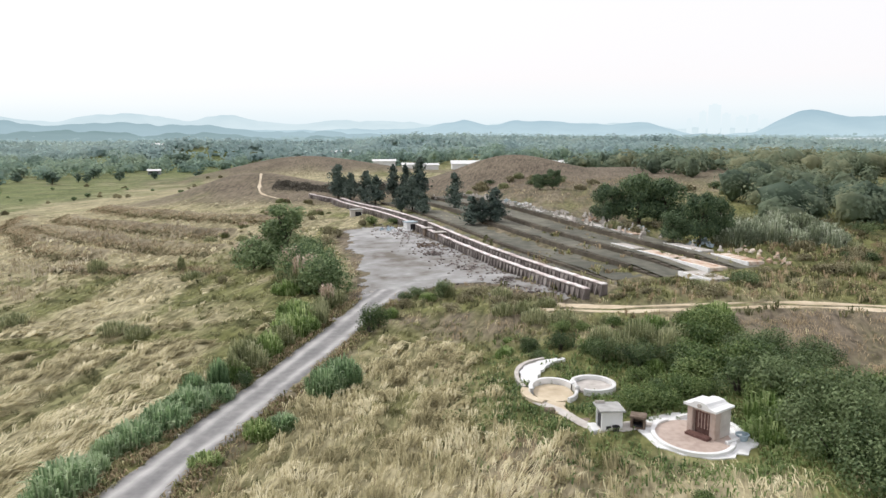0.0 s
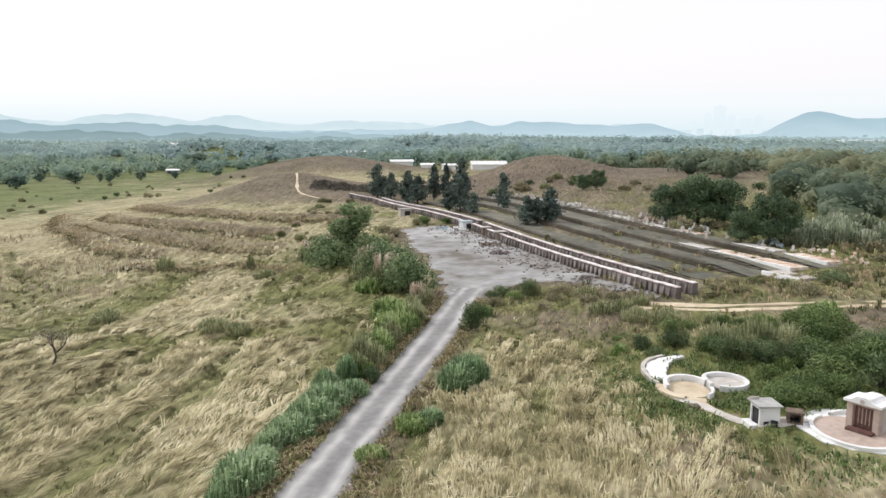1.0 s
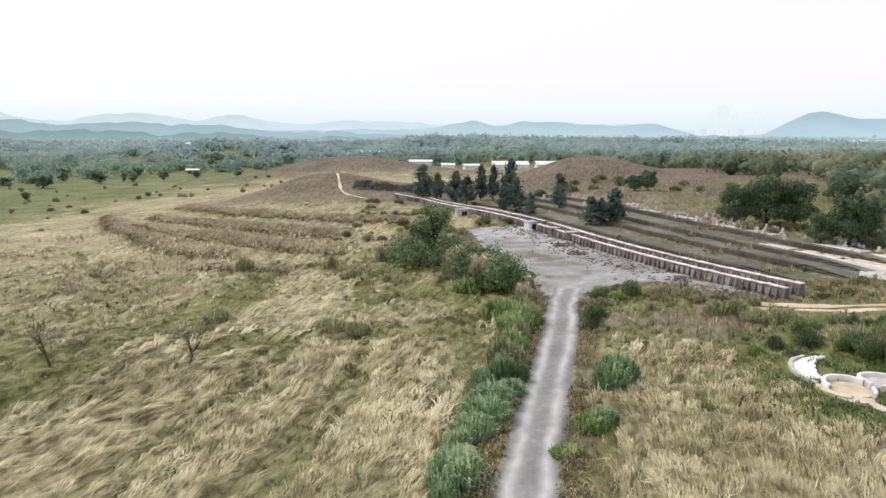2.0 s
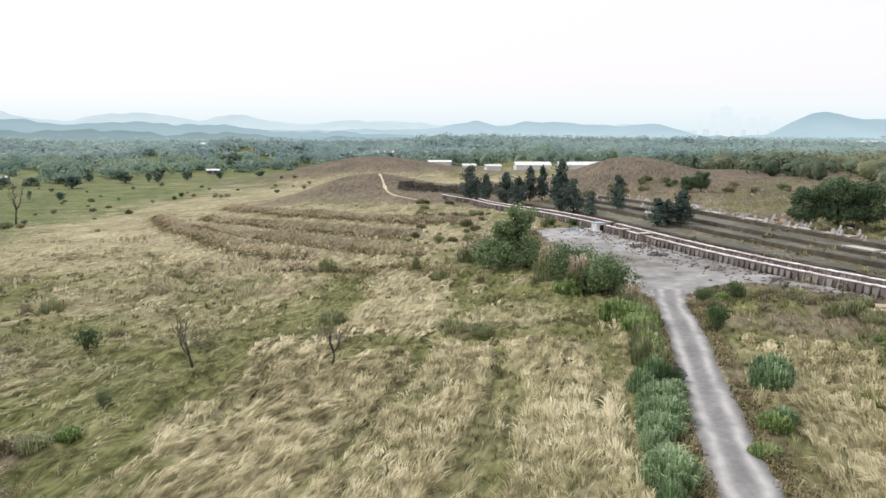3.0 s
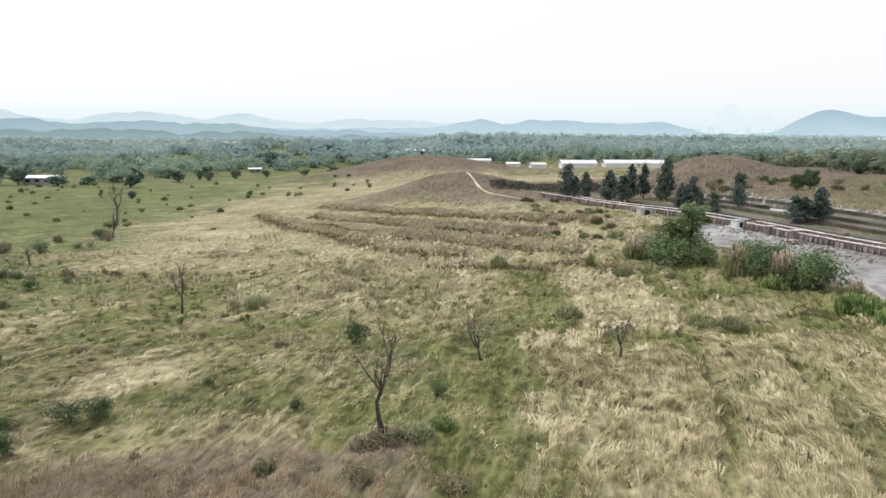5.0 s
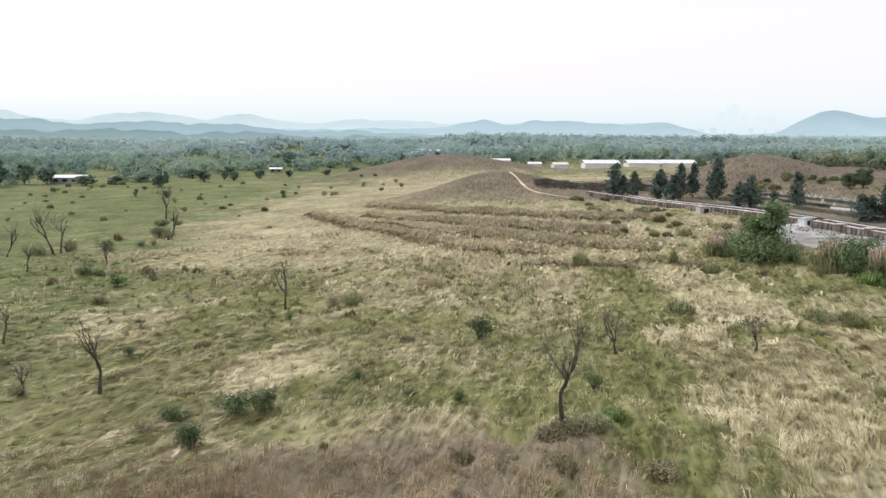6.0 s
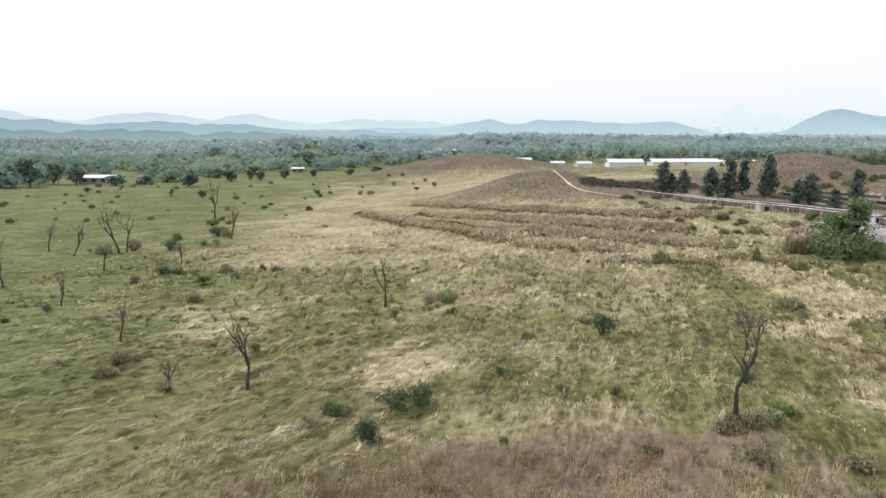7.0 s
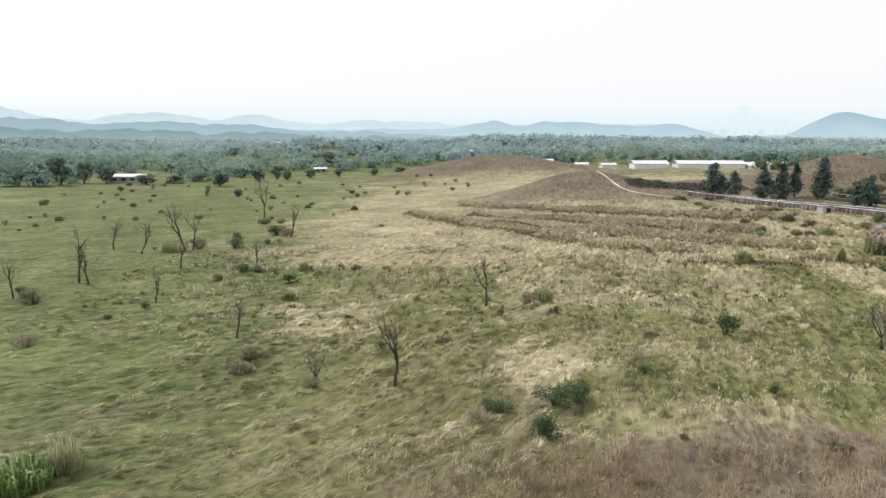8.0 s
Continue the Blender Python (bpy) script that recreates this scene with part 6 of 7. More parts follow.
terrace_row(2.5, 2.5, 3.0, 96, 0.1, "low earth edge behind the second niche wall", 15, 2.9)
terrace_row(5.4, 6.4, 4.5, 88, 0.3, "low dark retaining wall with bare soil behind", 5, 4.1)
terrace_row(9.6, 11.6, 1.5, 82, 0.5, "dark retaining wall of the second grave terrace", 6)
terrace_row(13.2, 15.6, 3.0, 84, 0.5, "dark retaining wall of the third grave terrace", 7, 4.0)
terrace_row(18.4, 19.4, 2.5, 86, 0.5, "dark retaining wall of the upper grave terrace", 8)

R = np.random.default_rng(33)


def on_wall(v, u):
    p = near_a + W_DIR * v + W_N * u
    return float(p[0]), float(p[1])


def grave_plot(v, u, ln, wd, turn, material, label):
    x, y = on_wall(v, u)
    z = float(land(x, y))
    ob = thing("grave_plot", x, y, label, "grave", "grave plots", turn=math.atan2(W_DIR[1], W_DIR[0]) + turn, z=z)
    part("slab", box_bm(0, -wd / 2, -0.2, ln, wd / 2, 0.34, 0.03), material, ob)
    part("kerb", box_bm(-0.15, wd / 2, -0.2, ln + 0.15, wd / 2 + 0.22, 0.42, 0.03), M_WHITE, ob, "pale kerb stones")
    return ob


for v, u, ln, wd, mt, lb in ((-1.6, 12.9, 4.2, 2.2, M_STONE, "white cement grave slab on the terrace"), (2.6, 16.2, 5.6, 2.2, M_CLAY, "reddish bare clay grave plot with pale kerb"), (8.6, 16.2, 5.4, 2.0, M_CLAY, "reddish bare clay grave plot with pale kerb"), (15.2, 16.0, 4.2, 1.5, M_STONE, "white cement grave slab on the terrace"), (3.4, 21.6, 5.6, 2.0, M_CLAY, "reddish bare clay grave plot with pale kerb"), (10.4, 21.4, 6.0, 1.8, M_STONE, "pale stone grave plot on the terrace"), (23, 21.2, 5.0, 1.6, M_CLAY, "reddish bare clay grave plot with pale kerb"), (29, 20.8, 5.5, 1.5, M_STONE, "pale stone grave plot on the terrace"), (52, 15.0, 5, 1.6, M_CLAY, "reddish bare clay grave plot with pale kerb"), (46, 20.6, 6, 1.2, M_STONE, "pale stone grave plot on the terrace"), (38, 20.8, 5, 1.2, M_STONE, "pale stone grave plot on the terrace")):
    grave_plot(v, u, ln, wd, R.normal(0, 0.03), mt, lb)


def headstone_mesh(w, h, th):
    bm = bmesh.new()
    prof = [(-w / 2, 0)] + [(w / 2 * math.cos(a), h * 0.7 + h * 0.3 * math.sin(a)) for a in np.linspace(np.pi, 0, 9)] + [(w / 2, 0)]
    face = bm.faces.new([bm.verts.new((x, -th / 2, z)) for x, z in prof])
    r = bmesh.ops.extrude_face_region(bm, geom=[face])
    for g_ in r["geom"]:
        if isinstance(g_, bmesh.types.BMVert):
            g_.co.y += th
    bmesh.ops.recalc_face_normals(bm, faces=bm.faces)
    return bm


stone_src = thing("headstone", 0, 0, "small pale headstone on a stepped base", "headstone", "headstones", z=0)
part("tablet", headstone_mesh(0.8, 0.9, 0.2), M_STONE, stone_src)
part("base", box_bm(-0.55, -0.4, -0.3, 0.55, 0.4, 0.12, 0.03), M_STONE, stone_src)
spots = [(v, 19.9 + R.normal(0, 0.6)) for v in np.arange(20, 82, 1.35)] + [(v, 22.6 + R.normal(0, 0.5)) for v in np.arange(8, 40, 1.9)] + [(v, 15.6 + R.normal(0, 0.5)) for v in np.arange(48, 84, 3.2)]
for v, u in spots:
    if R.uniform() < 0.25:
        continue
    x, y = on_wall(v, u)
    s = R.uniform(0.35, 0.85)
    copy_thing(stone_src, Matrix.LocRotScale((x, y, float(land(x, y)) + 0.42), Euler((R.normal(0, 0.05), R.normal(0, 0.05), math.pi / 2 + R.normal(0, 0.5))), (s, s, s)))
drop_source(stone_src)


def heap(x, y, radius, height, material, label, seed, name="rubble_heap", category="rubble"):
    """A heap of broken blocks, joined."""
    rng = np.random.default_rng(seed)
    ob = thing(name, x, y, label, category, z=float(land(x, y)))
    key = "block_" + material.name
    if key not in bpy.data.meshes:
        bm = box_bm(-0.5, -0.5, -0.5, 0.5, 0.5, 0.5, 0.06)
        me = bpy.data.meshes.new(key)
        bm.to_mesh(me)
        bm.free()
        me.materials.append(material)
    me = bpy.data.meshes[key]
    for k in range(int(17 * radius)):
        a, r = rng.uniform(0, 6.28), radius * math.sqrt(rng.uniform(0, 1))
        sz = rng.uniform(0.12, 0.4)
        o = new("block", me)
        o.parent = ob
        o.location = (r * math.cos(a), r * math.sin(a), max(0.05, height * (1 - r / radius) * rng.uniform(0.3, 1)))
        o.rotation_euler = Euler(rng.uniform(0, 6, 3))
        o.scale = (sz * rng.uniform(0.6, 1.8), sz, sz * rng.uniform(0.4, 1))


for k, (v, u, r, h, mt, lb) in enumerate(((9, 25.5, 1.8, 0.9, M_CLAY, "heap of reddish broken bricks and clay"), (4, 24.6, 1.6, 0.8, M_CLAY, "heap of reddish broken bricks and clay"), (15, 24.2, 1.6, 1.0, M_BLUE, "pile of blue-white plastic sheets and blocks"), (26, 23.4, 1.5, 0.9, M_BLUE, "pile of blue-white plastic sheets and blocks"), (31, 22.8, 1.8, 0.7, M_STONE, "heap of pale broken stone"), (44, 22.2, 1.6, 0.7, M_STONE, "heap of pale broken stone"), (55, 21.4, 1.8, 0.8, M_WHITE, "heap of white broken slabs"), (61, 21.2, 1.6, 0.8, M_BLUE, "pile of blue-white plastic sheets and blocks"), (67, 20.8, 1.6, 0.7, M_WHITE, "heap of white broken slabs"), (36, 22.6, 1.4, 0.6, M_CLAY, "heap of reddish broken bricks and clay"), (0.5, 12.6, 1.4, 0.6, M_WHITE, "heap of white broken slabs"), (12, -2.0, 0.8, 0.2, M_WALL, "scatter of broken masonry on the gravel"), (30, -3.4, 1.3, 0.22, M_WALL, "scatter of broken masonry on the gravel"), (36, -2.2, 1.6, 0.3, M_BURNER, "scatter of broken masonry on the gravel"), (49, -1.4, 1.6, 0.6, M_WHITE, "heap of white debris by the wall"), (51, -3.2, 1.3, 0.4, M_BLUE, "heap of pale debris by the wall"), (20, -3.0, 1.0, 0.15, M_WALL, "scatter of broken masonry on the gravel"))):
    heap(*on_wall(v, u), r, h, mt, lb, 60 + k)


R = np.random.default_rng(41)
bits = []
cube_f = np.array([[0, 1, 3, 2], [4, 6, 7, 5], [0, 4, 5, 1], [2, 3, 7, 6], [0, 2, 6, 4], [1, 5, 7, 3]])
for k in range(420):
    v, u = R.uniform(2, 56), -0.6 - abs(R.normal(0, 2.6))
    x, y = on_wall(v, u)
    if not in_lot(np.array([x]), np.array([y]))[0] and R.uniform() < 0.5:
        continue
    c = np.array([[i, j, l] for i in (-1, 1) for j in (-1, 1) for l in (-1, 1)]) * R.uniform(0.03, 0.13, 3) * [1.4, 1, 0.8]
    turn = Matrix.Rotation(R.uniform(0, 6.28), 3, "Z") @ Matrix.Rotation(R.normal(0, 0.4), 3, "X")
    bits.append((c @ np.array(turn).T + R.normal(0, 0.012, (8, 3)) + [x, y, float(land(x, y)) + 0.09], cube_f))
v, f = joined(bits)
tagged(new("loose_rubble", mesh_of("loose_rubble", v, f, M_WALL)), "small broken masonry strewn over the gravel lot", "rubble", kind="stuff")


# ---- small buildings by the wall ----
def small_kiosk(x, y, w, d, h, turn, wall, roof, label, name="small_hut"):
    ob = thing(name, x, y, label, "hut", turn=turn, z=float(land(x, y)))
    bm = bmesh.new()
    t = 0.12
    box_bm(-w / 2, -d / 2, -0.2, -w / 2 + t, d / 2, h, 0, bm)
    box_bm(w / 2 - t, -d / 2, -0.2, w / 2, d / 2, h, 0, bm)
    box_bm(-w / 2 + t, d / 2 - t, -0.2, w / 2 - t, d / 2, h, 0, bm)
    box_bm(-w / 2 + t, -d / 2, h * 0.8, w / 2 - t, -d / 2 + t, h, 0, bm)
    box_bm(-w / 2 + t, -d / 2, -0.2, -w * 0.12, -d / 2 + t, h * 0.8, 0, bm)
    part("wall", bm, wall, ob)
    part("roof", box_bm(-w / 2 - 0.15, -d / 2 - 0.2, h, w / 2 + 0.15, d / 2 + 0.15, h + 0.14, 0.02), roof, ob)
    part("door", box_bm(-w * 0.12, -d / 2 + 0.03, 0, w / 2 - t, -d / 2 + 0.08, h * 0.8), M_BLACK, ob, "dark recessed door")
    return ob


small_kiosk(-4.9, 107.6, 1.5, 1.2, 1.15, 0.5, M_WHITE, M_BLUE, "small white hut with bluish sheet roof by the wall")
small_kiosk(-14.8, 124.2, 1.9, 1.4, 1.25, 0.3, M_STONE, M_GREYROOF, "small grey hut with dark doorway by the wall")
small_kiosk(-0.4, 98.0, 1.2, 0.8, 1.1, 0.4, M_BURNER, M_STONE, "dark brick burner with pale top by the wall", "brick_burner")
small_kiosk(-2.2, 102.2, 1.1, 0.8, 1.05, 0.4, M_BURNER, M_STONE, "dark brick burner with pale top by the wall", "brick_burner")


# ---- graves in the overgrown plot ----
def ring_wall(cx, cy, rx, ry, a0, a1, z, h, th, n=44, turn=0.0):
    """A low curved wall with a rounded top, from bearing a0 to a1."""
    bm = bmesh.new()
    prof = [(-th / 2, -0.35), (-th / 2, h * 0.8), (-th * 0.3, h), (th * 0.3, h), (th / 2, h * 0.8), (th / 2, -0.35)]
    rows = []
    for a in np.linspace(a0, a1, n):
        rows.append([bm.verts.new(((rx + o) * math.cos(a), (ry + o) * math.sin(a), hh)) for o, hh in prof])
    for p, q in zip(rows[:-1], rows[1:]):
        for k in range(len(prof) - 1):
            bm.faces.new((p[k], p[k + 1], q[k + 1], q[k]))
    bm.faces.new(rows[0])
    bm.faces.new(rows[-1])
    bmesh.ops.rotate(bm, cent=(0, 0, 0), matrix=Matrix.Rotation(turn, 3, "Z"), verts=bm.verts)
    bmesh.ops.translate(bm, vec=(cx, cy, z), verts=bm.verts)
    bmesh.ops.recalc_face_normals(bm, faces=bm.faces)
    return bm


def disc(cx, cy, rx, ry, z0, z1, n=40, wob=0.0, seed=0, turn=0.0):
    rng = np.random.default_rng(seed)
    bm = bmesh.new()
    top, bot = [], []
    for a in np.linspace(0, 2 * math.pi, n, endpoint=False):
        r = 1 + wob * rng.normal()
        x, y = rx * r * math.cos(a), ry * r * math.sin(a)
        top.append(bm.verts.new((x, y, z1)))
        bot.append(bm.verts.new((x * 1.02, y * 1.02, z0)))
    bm.faces.new(top)
    for k in range(n):
        bm.faces.new((top[k], bot[k], bot[(k + 1) % n], top[(k + 1) % n]))
    bmesh.ops.rotate(bm, cent=(0, 0, 0), matrix=Matrix.Rotation(turn, 3, "Z"), verts=bm.verts)
    bmesh.ops.translate(bm, vec=(cx, cy, 0), verts=bm.verts)
    bmesh.ops.recalc_face_normals(bm, faces=bm.faces)
    return bm


TZ = 1.62
tomb = thing("tomb", 11.9, 33.2, "round pinkish tomb court with white gabled shrine", "tomb", z=TZ)
part("apron", disc(0.4, 0.45, 2.65, 2.75, -0.6, 0.03, 44, 0.035, 3), M_WHITE, tomb, "rough white cement apron")
part("court", disc(0, 0, 1.75, 2.05, 0.0, 0.07, 44), M_PINK, tomb, "pinkish granite floor")
part("ring_kerb", ring_wall(0, 0, 1.8, 2.1, radians(110), radians(345), 0.02, 0.12, 0.14), M_STONE, tomb, "low grey kerb wall")
part("kerb_cap", ring_wall(0, 0, 1.8, 2.1, radians(110), radians(345), 0.145, 0.04, 0.2), M_WHITE, tomb, "worn white kerb top")
part("rear_kerb", ring_wall(0.85, 0.75, 1.55, 1.75, radians(-75), radians(125), 0.02, 0.16, 0.14), M_STONE, tomb, "grey kerb wall curving behind the shrine")
part("kerb_cap", ring_wall(0.85, 0.75, 1.55, 1.75, radians(-75), radians(125), 0.185, 0.04, 0.2), M_WHITE, tomb, "worn white kerb top")
shrine = new("shrine")
shrine.parent = tomb
shrine.location, shrine.rotation_euler, shrine.scale = (0.85, 0.4, 0.06), (0, 0, radians(217)), (1.2, 1.0, 1.06)
# faces along its own +x, towards the court
part("step", box_bm(0.44, -0.62, 0, 0.8, 0.62, 0.14, 0.02), M_DARKPANEL, shrine, "dark red stone step")
part("pillar", box_bm(0.12, -0.76, 0, 0.5, -0.46, 1.32, 0.02), M_PINK, shrine)
part("pillar", box_bm(0.12, 0.46, 0, 0.5, 0.76, 1.32, 0.02), M_PINK, shrine)
part("side_wall", box_bm(-0.52, -0.74, 0, 0.12, -0.64, 1.32, 0.01), M_STONE, shrine)
part("side_wall", box_bm(-0.52, 0.64, 0, 0.12, 0.74, 1.32, 0.01), M_STONE, shrine)
part("back_wall", box_bm(-0.6, -0.74, 0, -0.52, 0.74, 1.32, 0.01), M_STONE, shrine)
part("tablet", box_bm(0.16, -0.45, 0.05, 0.3, 0.45, 1.2, 0.015), M_DARKPANEL, shrine, "dark red inscribed stone tablet")
part("lintel", box_bm(0.14, -0.46, 1.16, 0.46, 0.46, 1.32, 0.01), M_PINK, shrine)
for k in range(4):
    part("inscription_bar", box_bm(0.298, -0.3 + k * 0.17, 0.3, 0.308, -0.26 + k * 0.17, 1.02), M_PINK, shrine)
bm = bmesh.new()
prof = [(-0.88, 0.0), (0.88, 0.0), (0.88, 0.1), (0.55, 0.13), (0.42, 0.2), (0.3, 0.3), (0.0, 0.34), (-0.3, 0.3), (-0.42, 0.2), (-0.55, 0.13), (-0.88, 0.1)]
front = bm.faces.new([bm.verts.new((0.64, y, 1.32 + z)) for y, z in prof])
back = bm.faces.new(list(reversed([bm.verts.new((-0.66, y, 1.32 + z * 0.75)) for y, z in prof])))
fv, bv = list(front.verts), list(reversed(list(back.verts)))
for k in range(len(fv)):
    n = (k + 1) % len(fv)
    bm.faces.new((fv[n], fv[k], bv[k], bv[n]))
bmesh.ops.recalc_face_normals(bm, faces=bm.faces)
part("roof", bm, M_WHITE, shrine, "white cement roof with curved gable")
part("boss", disc(0, 0, 0.1, 0.1, 0, 0.04, 16), M_STONE, shrine).matrix_local = Matrix.LocRotScale((0.64, 0, 1.47), Euler((0, math.pi / 2, 0)), None)


def tub(name, x, y, z, radius, height, material, label):
    """A small open tub with a rim."""
    ob = thing(name, x, y, label, "tub", z=z)
    bm = bmesh.new()
    rings = []
    for r, h in ((radius * 0.78, 0.0), (radius, height), (radius * 1.1, height), (radius * 1.1, height + 0.04), (radius * 0.9, height + 0.04), (radius * 0.7, 0.05)):
        rings.append([bm.verts.new((r * math.cos(a), r * math.sin(a), h)) for a in np.linspace(0, 2 * math.pi, 16, endpoint=False)])
    for p, q in zip(rings[:-1], rings[1:]):
        for k in range(16):
            bm.faces.new((p[k], p[(k + 1) % 16], q[(k + 1) % 16], q[k]))
    bm.faces.new(rings[-1])
    bm.faces.new(list(reversed(rings[0])))
    bmesh.ops.recalc_face_normals(bm, faces=bm.faces)
    part("bowl", bm, material, ob)


tub("plastic_tub", 14.15, 32.9, TZ + 0.03, 0.3, 0.26, M_BLUE, "faded bluish plastic tub on the white apron")
ribbon("grave_path", GRAVE_PATH, 0.85, M_STONE, "pale cement path linking the graves", 0.1, 0.45, 12)

hut_z = float(np.ravel(ground_z(8.25, 34.75))[0])
hut = thing("earth_shrine", 8.25, 34.75, "small white rendered shrine hut with grey slab roof", "shrine", turn=radians(6), z=hut_z)
bm = bmesh.new()
box_bm(-0.52, -0.45, -0.2, 0.55, -0.35, 0.95, 0.01, bm)
box_bm(-0.52, 0.35, -0.2, 0.55, 0.45, 1.05, 0.01, bm)
box_bm(0.45, -0.35, -0.2, 0.55, 0.35, 1.0, 0.01, bm)
box_bm(-0.52, -0.35, 0.86, -0.42, 0.35, 1.0, 0.01, bm)
part("wall", bm, M_WHITE, hut)
roof = part("roof", box_bm(-0.66, -0.58, 0.0, 0.66, 0.58, 0.09, 0.02), M_GREYROOF, hut, "grey cement slab roof")
roof.location, roof.rotation_euler = (0, 0, 1.0), (0.06, 0.03, 0)
part("ridge", box_bm(-0.62, 0.36, 1.1, -0.1, 0.5, 1.24, 0.03), M_STONE, hut)
# solid black plate set in the doorway as its shade
part("doorway", box_bm(-0.44, -0.35, 0.0, -0.41, 0.35, 0.86), M_BLACK, hut, "black sheet for the shade in the doorway")
part("sill", box_bm(-0.95, -0.5, -0.2, -0.52, 0.5, 0.08, 0.03), M_WHITE, hut, "white cement doorstep")
part("plinth", box_bm(-0.55, -0.6, -0.25, 0.62, -0.45, 0.05, 0.02), M_STONE, hut)
part("vent", box_bm(-0.28, -0.46, 0.05, -0.02, -0.445, 0.24), M_BLACK, hut, "black plate for the shaded opening low in the wall")

tub("bucket", 8.45, 34.05, hut_z, 0.17, 0.3, M_BLACK, "dark bucket against the white shrine wall")
bz = float(np.ravel(ground_z(9.65, 34.5))[0])
burner = thing("incense_burner", 9.65, 34.5, "squat sooty brick burner with open front", "burner", turn=radians(-20), z=bz)
bm = bmesh.new()
box_bm(-0.36, -0.34, -0.2, -0.24, 0.34, 0.55, 0.01, bm)
box_bm(0.24, -0.34, -0.2, 0.36, 0.34, 0.55, 0.01, bm)
box_bm(-0.24, 0.24, -0.2, 0.24, 0.34, 0.55, 0.01, bm)
box_bm(-0.24, -0.34, -0.2, 0.24, 0.24, 0.12, 0.01, bm)
part("body", bm, M_BURNER, burner)
part("lid", box_bm(-0.4, -0.38, 0.55, 0.4, 0.38, 0.66, 0.03), M_BURNER, burner)
part("mouth", box_bm(-0.2, -0.3, 0.13, 0.2, 0.2, 0.2), M_BLACK, burner)

KZ = 1.2


def bent_slab(rows, z0, z1):
    """A curved cement slab: centre and width from end to end, with a slightly uneven rim."""
    p = along([r[:2] for r in rows], 0.35)
    w = np.interp(np.linspace(0, 1, len(p)), np.linspace(0, 1, len(rows)), [r[2] for r in rows])
    d = np.gradient(p, axis=0)
    d /= np.linalg.norm(d, axis=1)[:, None]
    n = np.stack([d[:, 1], -d[:, 0]], 1)
    k = np.arange(len(p))
    bm = bmesh.new()
    quad = []
    for i in range(len(p)):
        h = 0.5 * w[i] * (1 + 0.12 * math.sin(k[i] * 2.1))
        a, b = p[i] - n[i] * h, p[i] + n[i] * h
        quad.append([bm.verts.new((*a, z0)), bm.verts.new((*a, z1)), bm.verts.new((*b, z1)), bm.verts.new((*b, z0))])
    for q, r in zip(quad[:-1], quad[1:]):
        for c in range(3):
            bm.faces.new((q[c], q[c + 1], r[c + 1], r[c]))
    bm.faces.new(quad[0])
    bm.faces.new(quad[-1])
    bmesh.ops.recalc_face_normals(bm, faces=bm.faces)
    return bm


old = thing("horseshoe_grave", 7.5, 40.9, "old horseshoe grave of pale cement with two basins", "tomb", z=KZ)
part("floor", disc(-1.15, -0.4, 1.15, 1.45, -0.5, 0.02, 34, 0.02, 5), M_DIRT, old, "sandy pale floor")
part("upper_floor", disc(1.32, 0.55, 1.1, 1.2, -0.5, 0.06, 34, 0.02, 6), M_STONE, old, "grey cement floor")
part("basin_wall", ring_wall(1.32, 0.55, 1.2, 1.3, radians(-125), radians(215), 0, 0.24, 0.14), M_WALL, old, "dark grey inner wall")
part("basin_rim", ring_wall(1.32, 0.55, 1.22, 1.32, radians(-125), radians(215), 0.245, 0.06, 0.22), M_WHITE, old, "white cement rim")
part("arm_wall", ring_wall(-1.15, -0.4, 1.28, 1.6, radians(22), radians(190), 0, 0.3, 0.14), M_WALL, old, "dark grey inner wall")
part("arm_rim", ring_wall(-1.15, -0.4, 1.3, 1.62, radians(22), radians(190), 0.305, 0.06, 0.22), M_WHITE, old, "white cement rim")
part("front_kerb", ring_wall(-1.15, -0.4, 1.62, 1.85, radians(165), radians(242), 0, 0.16, 0.5), M_DIRT, old, "wide sandy kerb")
part("front_kerb", ring_wall(-1.15, -0.4, 1.3, 1.6, radians(300), radians(355), 0, 0.22, 0.2), M_WHITE, old)
part("cross_wall", box_bm(0.12, -0.35, -0.3, 0.34, 1.05, 0.34, 0.05), M_WHITE, old)
part("wing_slab", bent_slab([(0.5, 5.9, 0.35), (-0.7, 5.2, 0.8), (-1.75, 3.9, 1.3), (-2.2, 2.5, 1.2), (-2.3, 1.2, 0.8)], -0.5, 0.1), M_WHITE, old, "curved white cement side slab")
part("wing_kerb", bent_slab([(-0.9, 5.7, 0.2), (-2.1, 4.8, 0.24), (-2.85, 3.3, 0.26), (-3.0, 1.6, 0.24), (-2.75, 0.2, 0.22)], -0.5, 0.2), M_STONE, old, "low grey outer kerb")
part("step_slab", bent_slab([(-1.2, -1.9, 1.0), (-1.3, -2.6, 0.9), (-1.1, -3.4, 0.7)], -0.4, 0.03), M_DIRT, old, "broken sandy step")
part("broken_slab", box_bm(-2.0, -3.4, -0.4, -1.45, -2.9, 0.1, 0.03), M_BURNER, old)
part("broken_slab", box_bm(-0.6, -4.9, -0.4, 0.2, -4.3, 0.06, 0.03), M_BURNER, old)


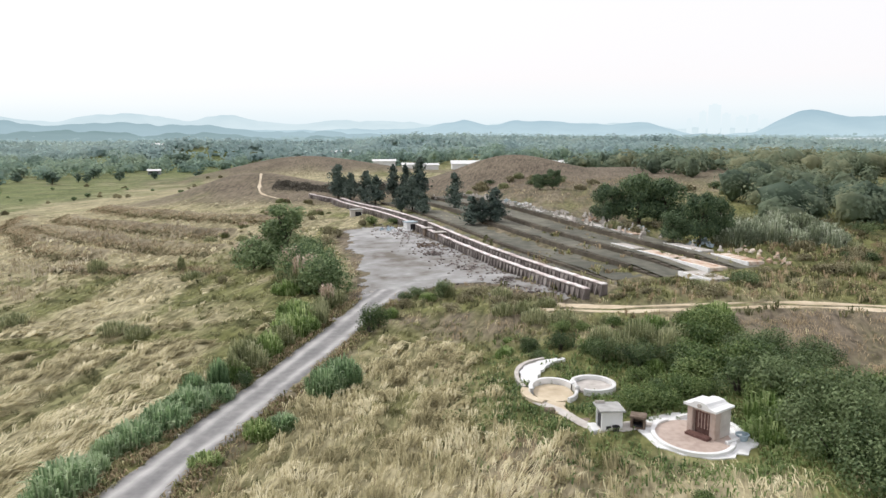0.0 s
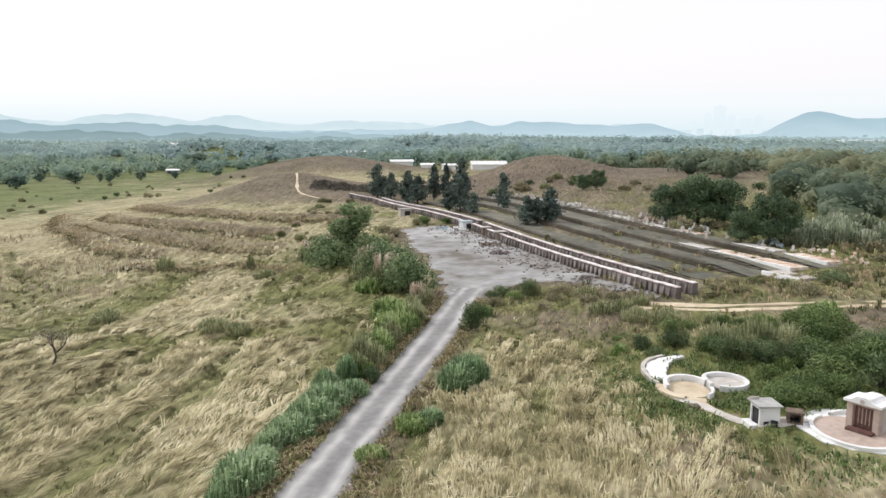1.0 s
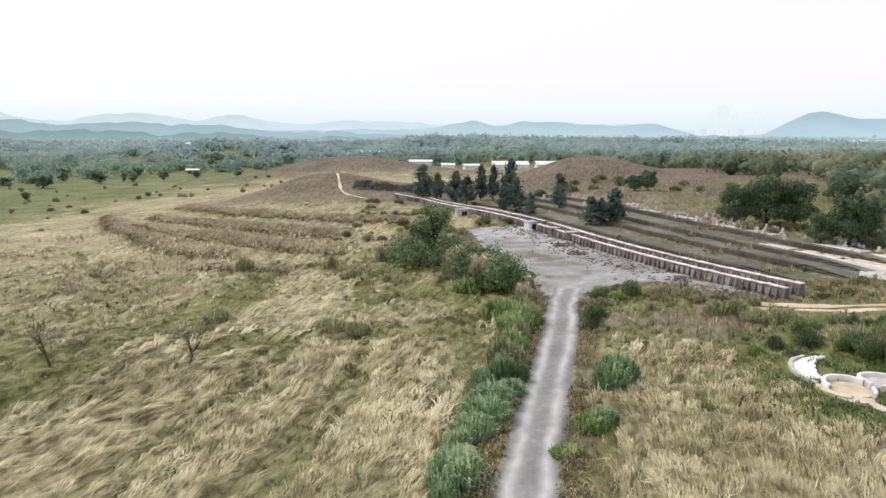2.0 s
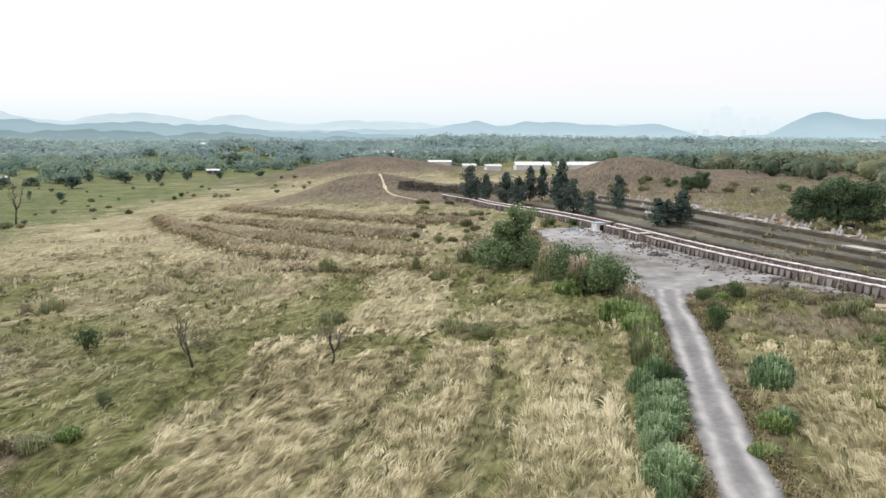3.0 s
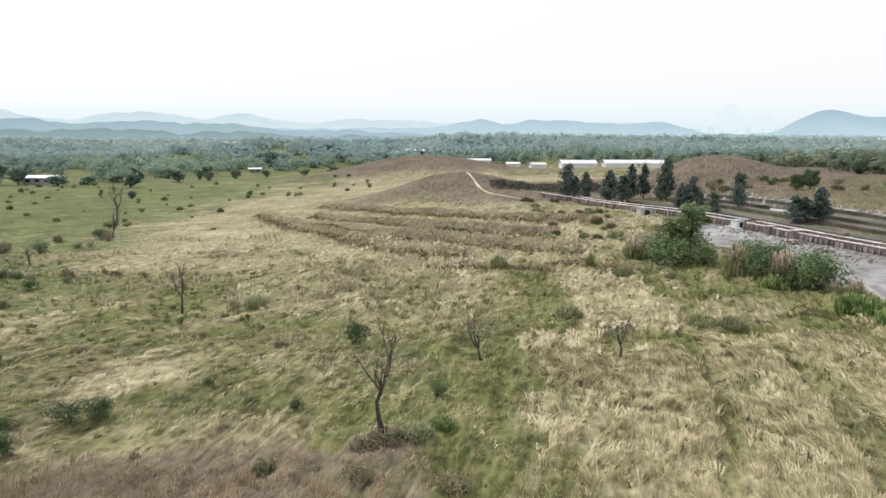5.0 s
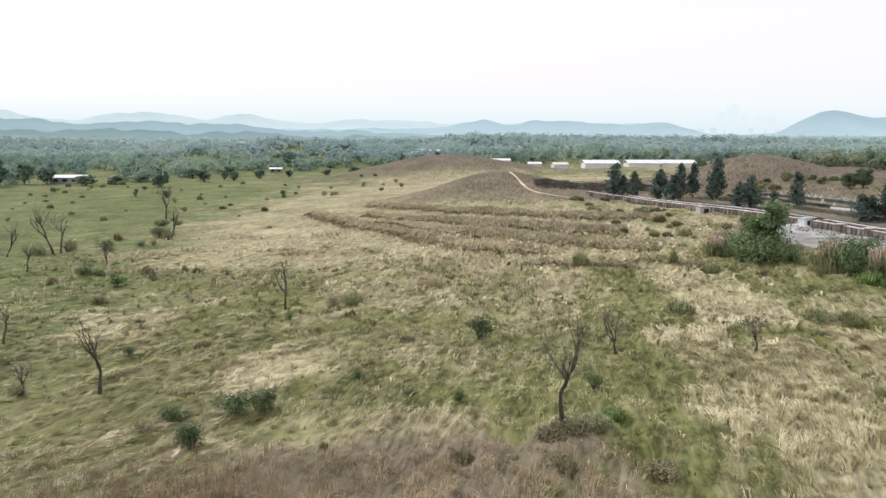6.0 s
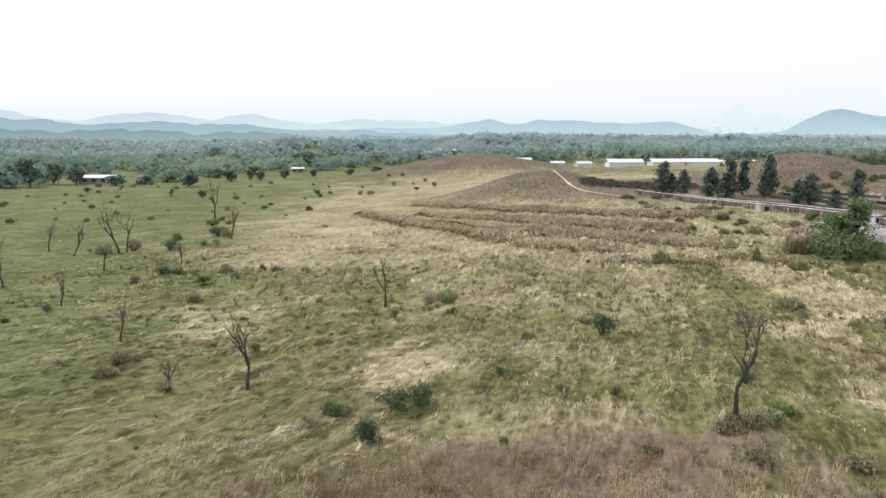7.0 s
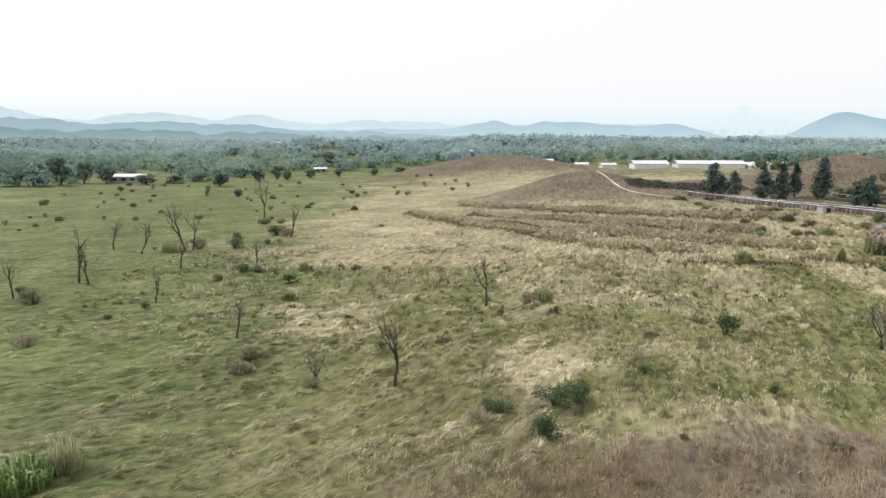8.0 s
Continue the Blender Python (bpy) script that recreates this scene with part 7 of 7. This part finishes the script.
# ---- far sheds and houses ----
def shed(x, y, ln, wd, h, turn, label, roof=None, bays=6):
    ob = thing("shed", x, y, label, "shed", "far sheds", turn=turn, z=float(land(x, y)) - 0.1)
    bm = box_bm(-ln / 2, -wd / 2, 0, ln / 2, wd / 2, h)
    part("wall", bm, M_SHED if bays else M_ROOF, ob)
    bm = bmesh.new()
    prof = [(-wd / 2 - 0.4, h), (0, h + wd * 0.16), (wd / 2 + 0.4, h), (wd / 2 + 0.4, h - 0.15), (0, h + wd * 0.16 - 0.15), (-wd / 2 - 0.4, h - 0.15)]
    rows = [[bm.verts.new((sx, y_, z_)) for y_, z_ in prof] for sx in (-ln / 2 - 0.5, ln / 2 + 0.5)]
    for k in range(6):
        bm.faces.new((rows[0][k], rows[0][(k + 1) % 6], rows[1][(k + 1) % 6], rows[1][k]))
    bm.faces.new(rows[0])
    bm.faces.new(list(reversed(rows[1])))
    bmesh.ops.recalc_face_normals(bm, faces=bm.faces)
    part("roof", bm, roof or M_ROOF, ob, "white sheet roof")
    for k in range(bays):
        x0 = -ln / 2 + ln * (k + 0.25) / bays
        part("window", box_bm(x0, -wd / 2 - 0.05, h * 0.35, x0 + ln * 0.5 / bays, -wd / 2 + 0.05, h * 0.75), M_BLACK, ob)


shed(12, 345, 16, 9, 2.5, 0.05, "tall white-roofed greenhouse shed before the wood", bays=0)
for gx0, gy0, ln, hh in ((31.5, 344, 15, 2.0), (48, 346, 16, 2.2), (66, 345, 18, 1.9), (86, 347, 16, 2.1)):
    shed(gx0, gy0, ln, 9, hh, 0.03, "long white-roofed greenhouse before the wood", bays=0)
shed(-6, 352, 7, 5, 2.4, 0.2, "white-roofed low shed before the wood", bays=0)
shed(-17, 362, 6, 5, 2.6, 0.1, "white-roofed low shed before the wood", bays=0)
shed(-32, 402, 12, 6, 3.6, 0.1, "white-roofed low shed before the wood", bays=0)
shed(82, 398, 5, 5, 1.2, 0.15, "white-roofed greenhouse shed before the wood", bays=0)
shed(98, 402, 6, 5, 1.2, 0.15, "white-roofed greenhouse shed before the wood", bays=0)
shed(68, 400, 5, 5, 1.0, 0.15, "white-roofed low shed before the wood", bays=0)
shed(-211, 291, 14, 6, 2.6, 0.12, "white-roofed field shed at the meadow's edge", bays=4)
shed(-151, 386, 6, 4, 2.2, 0.2, "small white-roofed field hut by the wood", bays=2)
shed(-74, 540, 14, 8, 4.5, 0.3, "white farmhouse with pale roof in the woods", bays=4)
shed(-215, 560, 7, 6, 4, 0.1, "white farmhouse with pale roof in the woods", bays=4)
shed(-250, 640, 7, 6, 4, -0.2, "white farmhouse with pale roof in the woods", bays=4)


# ---- pale stones and litter along the road's edges ----
R = np.random.default_rng(71)
bm = bmesh.new()
bmesh.ops.create_icosphere(bm, subdivisions=2, radius=0.16)
for v in bm.verts:
    v.co *= 1 + 0.35 * noise.noise(v.co * 9)
    v.co.z *= 0.6
stone_mesh = bpy.data.meshes.new("stone")
bm.to_mesh(stone_mesh)
bm.free()
stone_mesh.materials.append(M_STONE)
for k in range(46):
    i = int(R.integers(BACK + 40, len(ROAD_FINE) - 2))
    d = ROAD_FINE[i + 1] - ROAD_FINE[i]
    d /= np.linalg.norm(d)
    off = R.choice([-1, 1]) * R.uniform(1.5, 2.6)
    x, y = ROAD_FINE[i] + np.array([d[1], -d[0]]) * off
    o = new("stone", stone_mesh)
    o.location = (x, y, float(np.ravel(ground_z(x, y))[0]) + 0.05)
    sc = R.uniform(0.3, 1.0)
    o.scale, o.rotation_euler = (sc * R.uniform(0.8, 1.5), sc, sc), (0, 0, R.uniform(0, 6.28))
    tagged(o, "pale broken stone at the edge of the concrete road", "stone", "roadside stones")
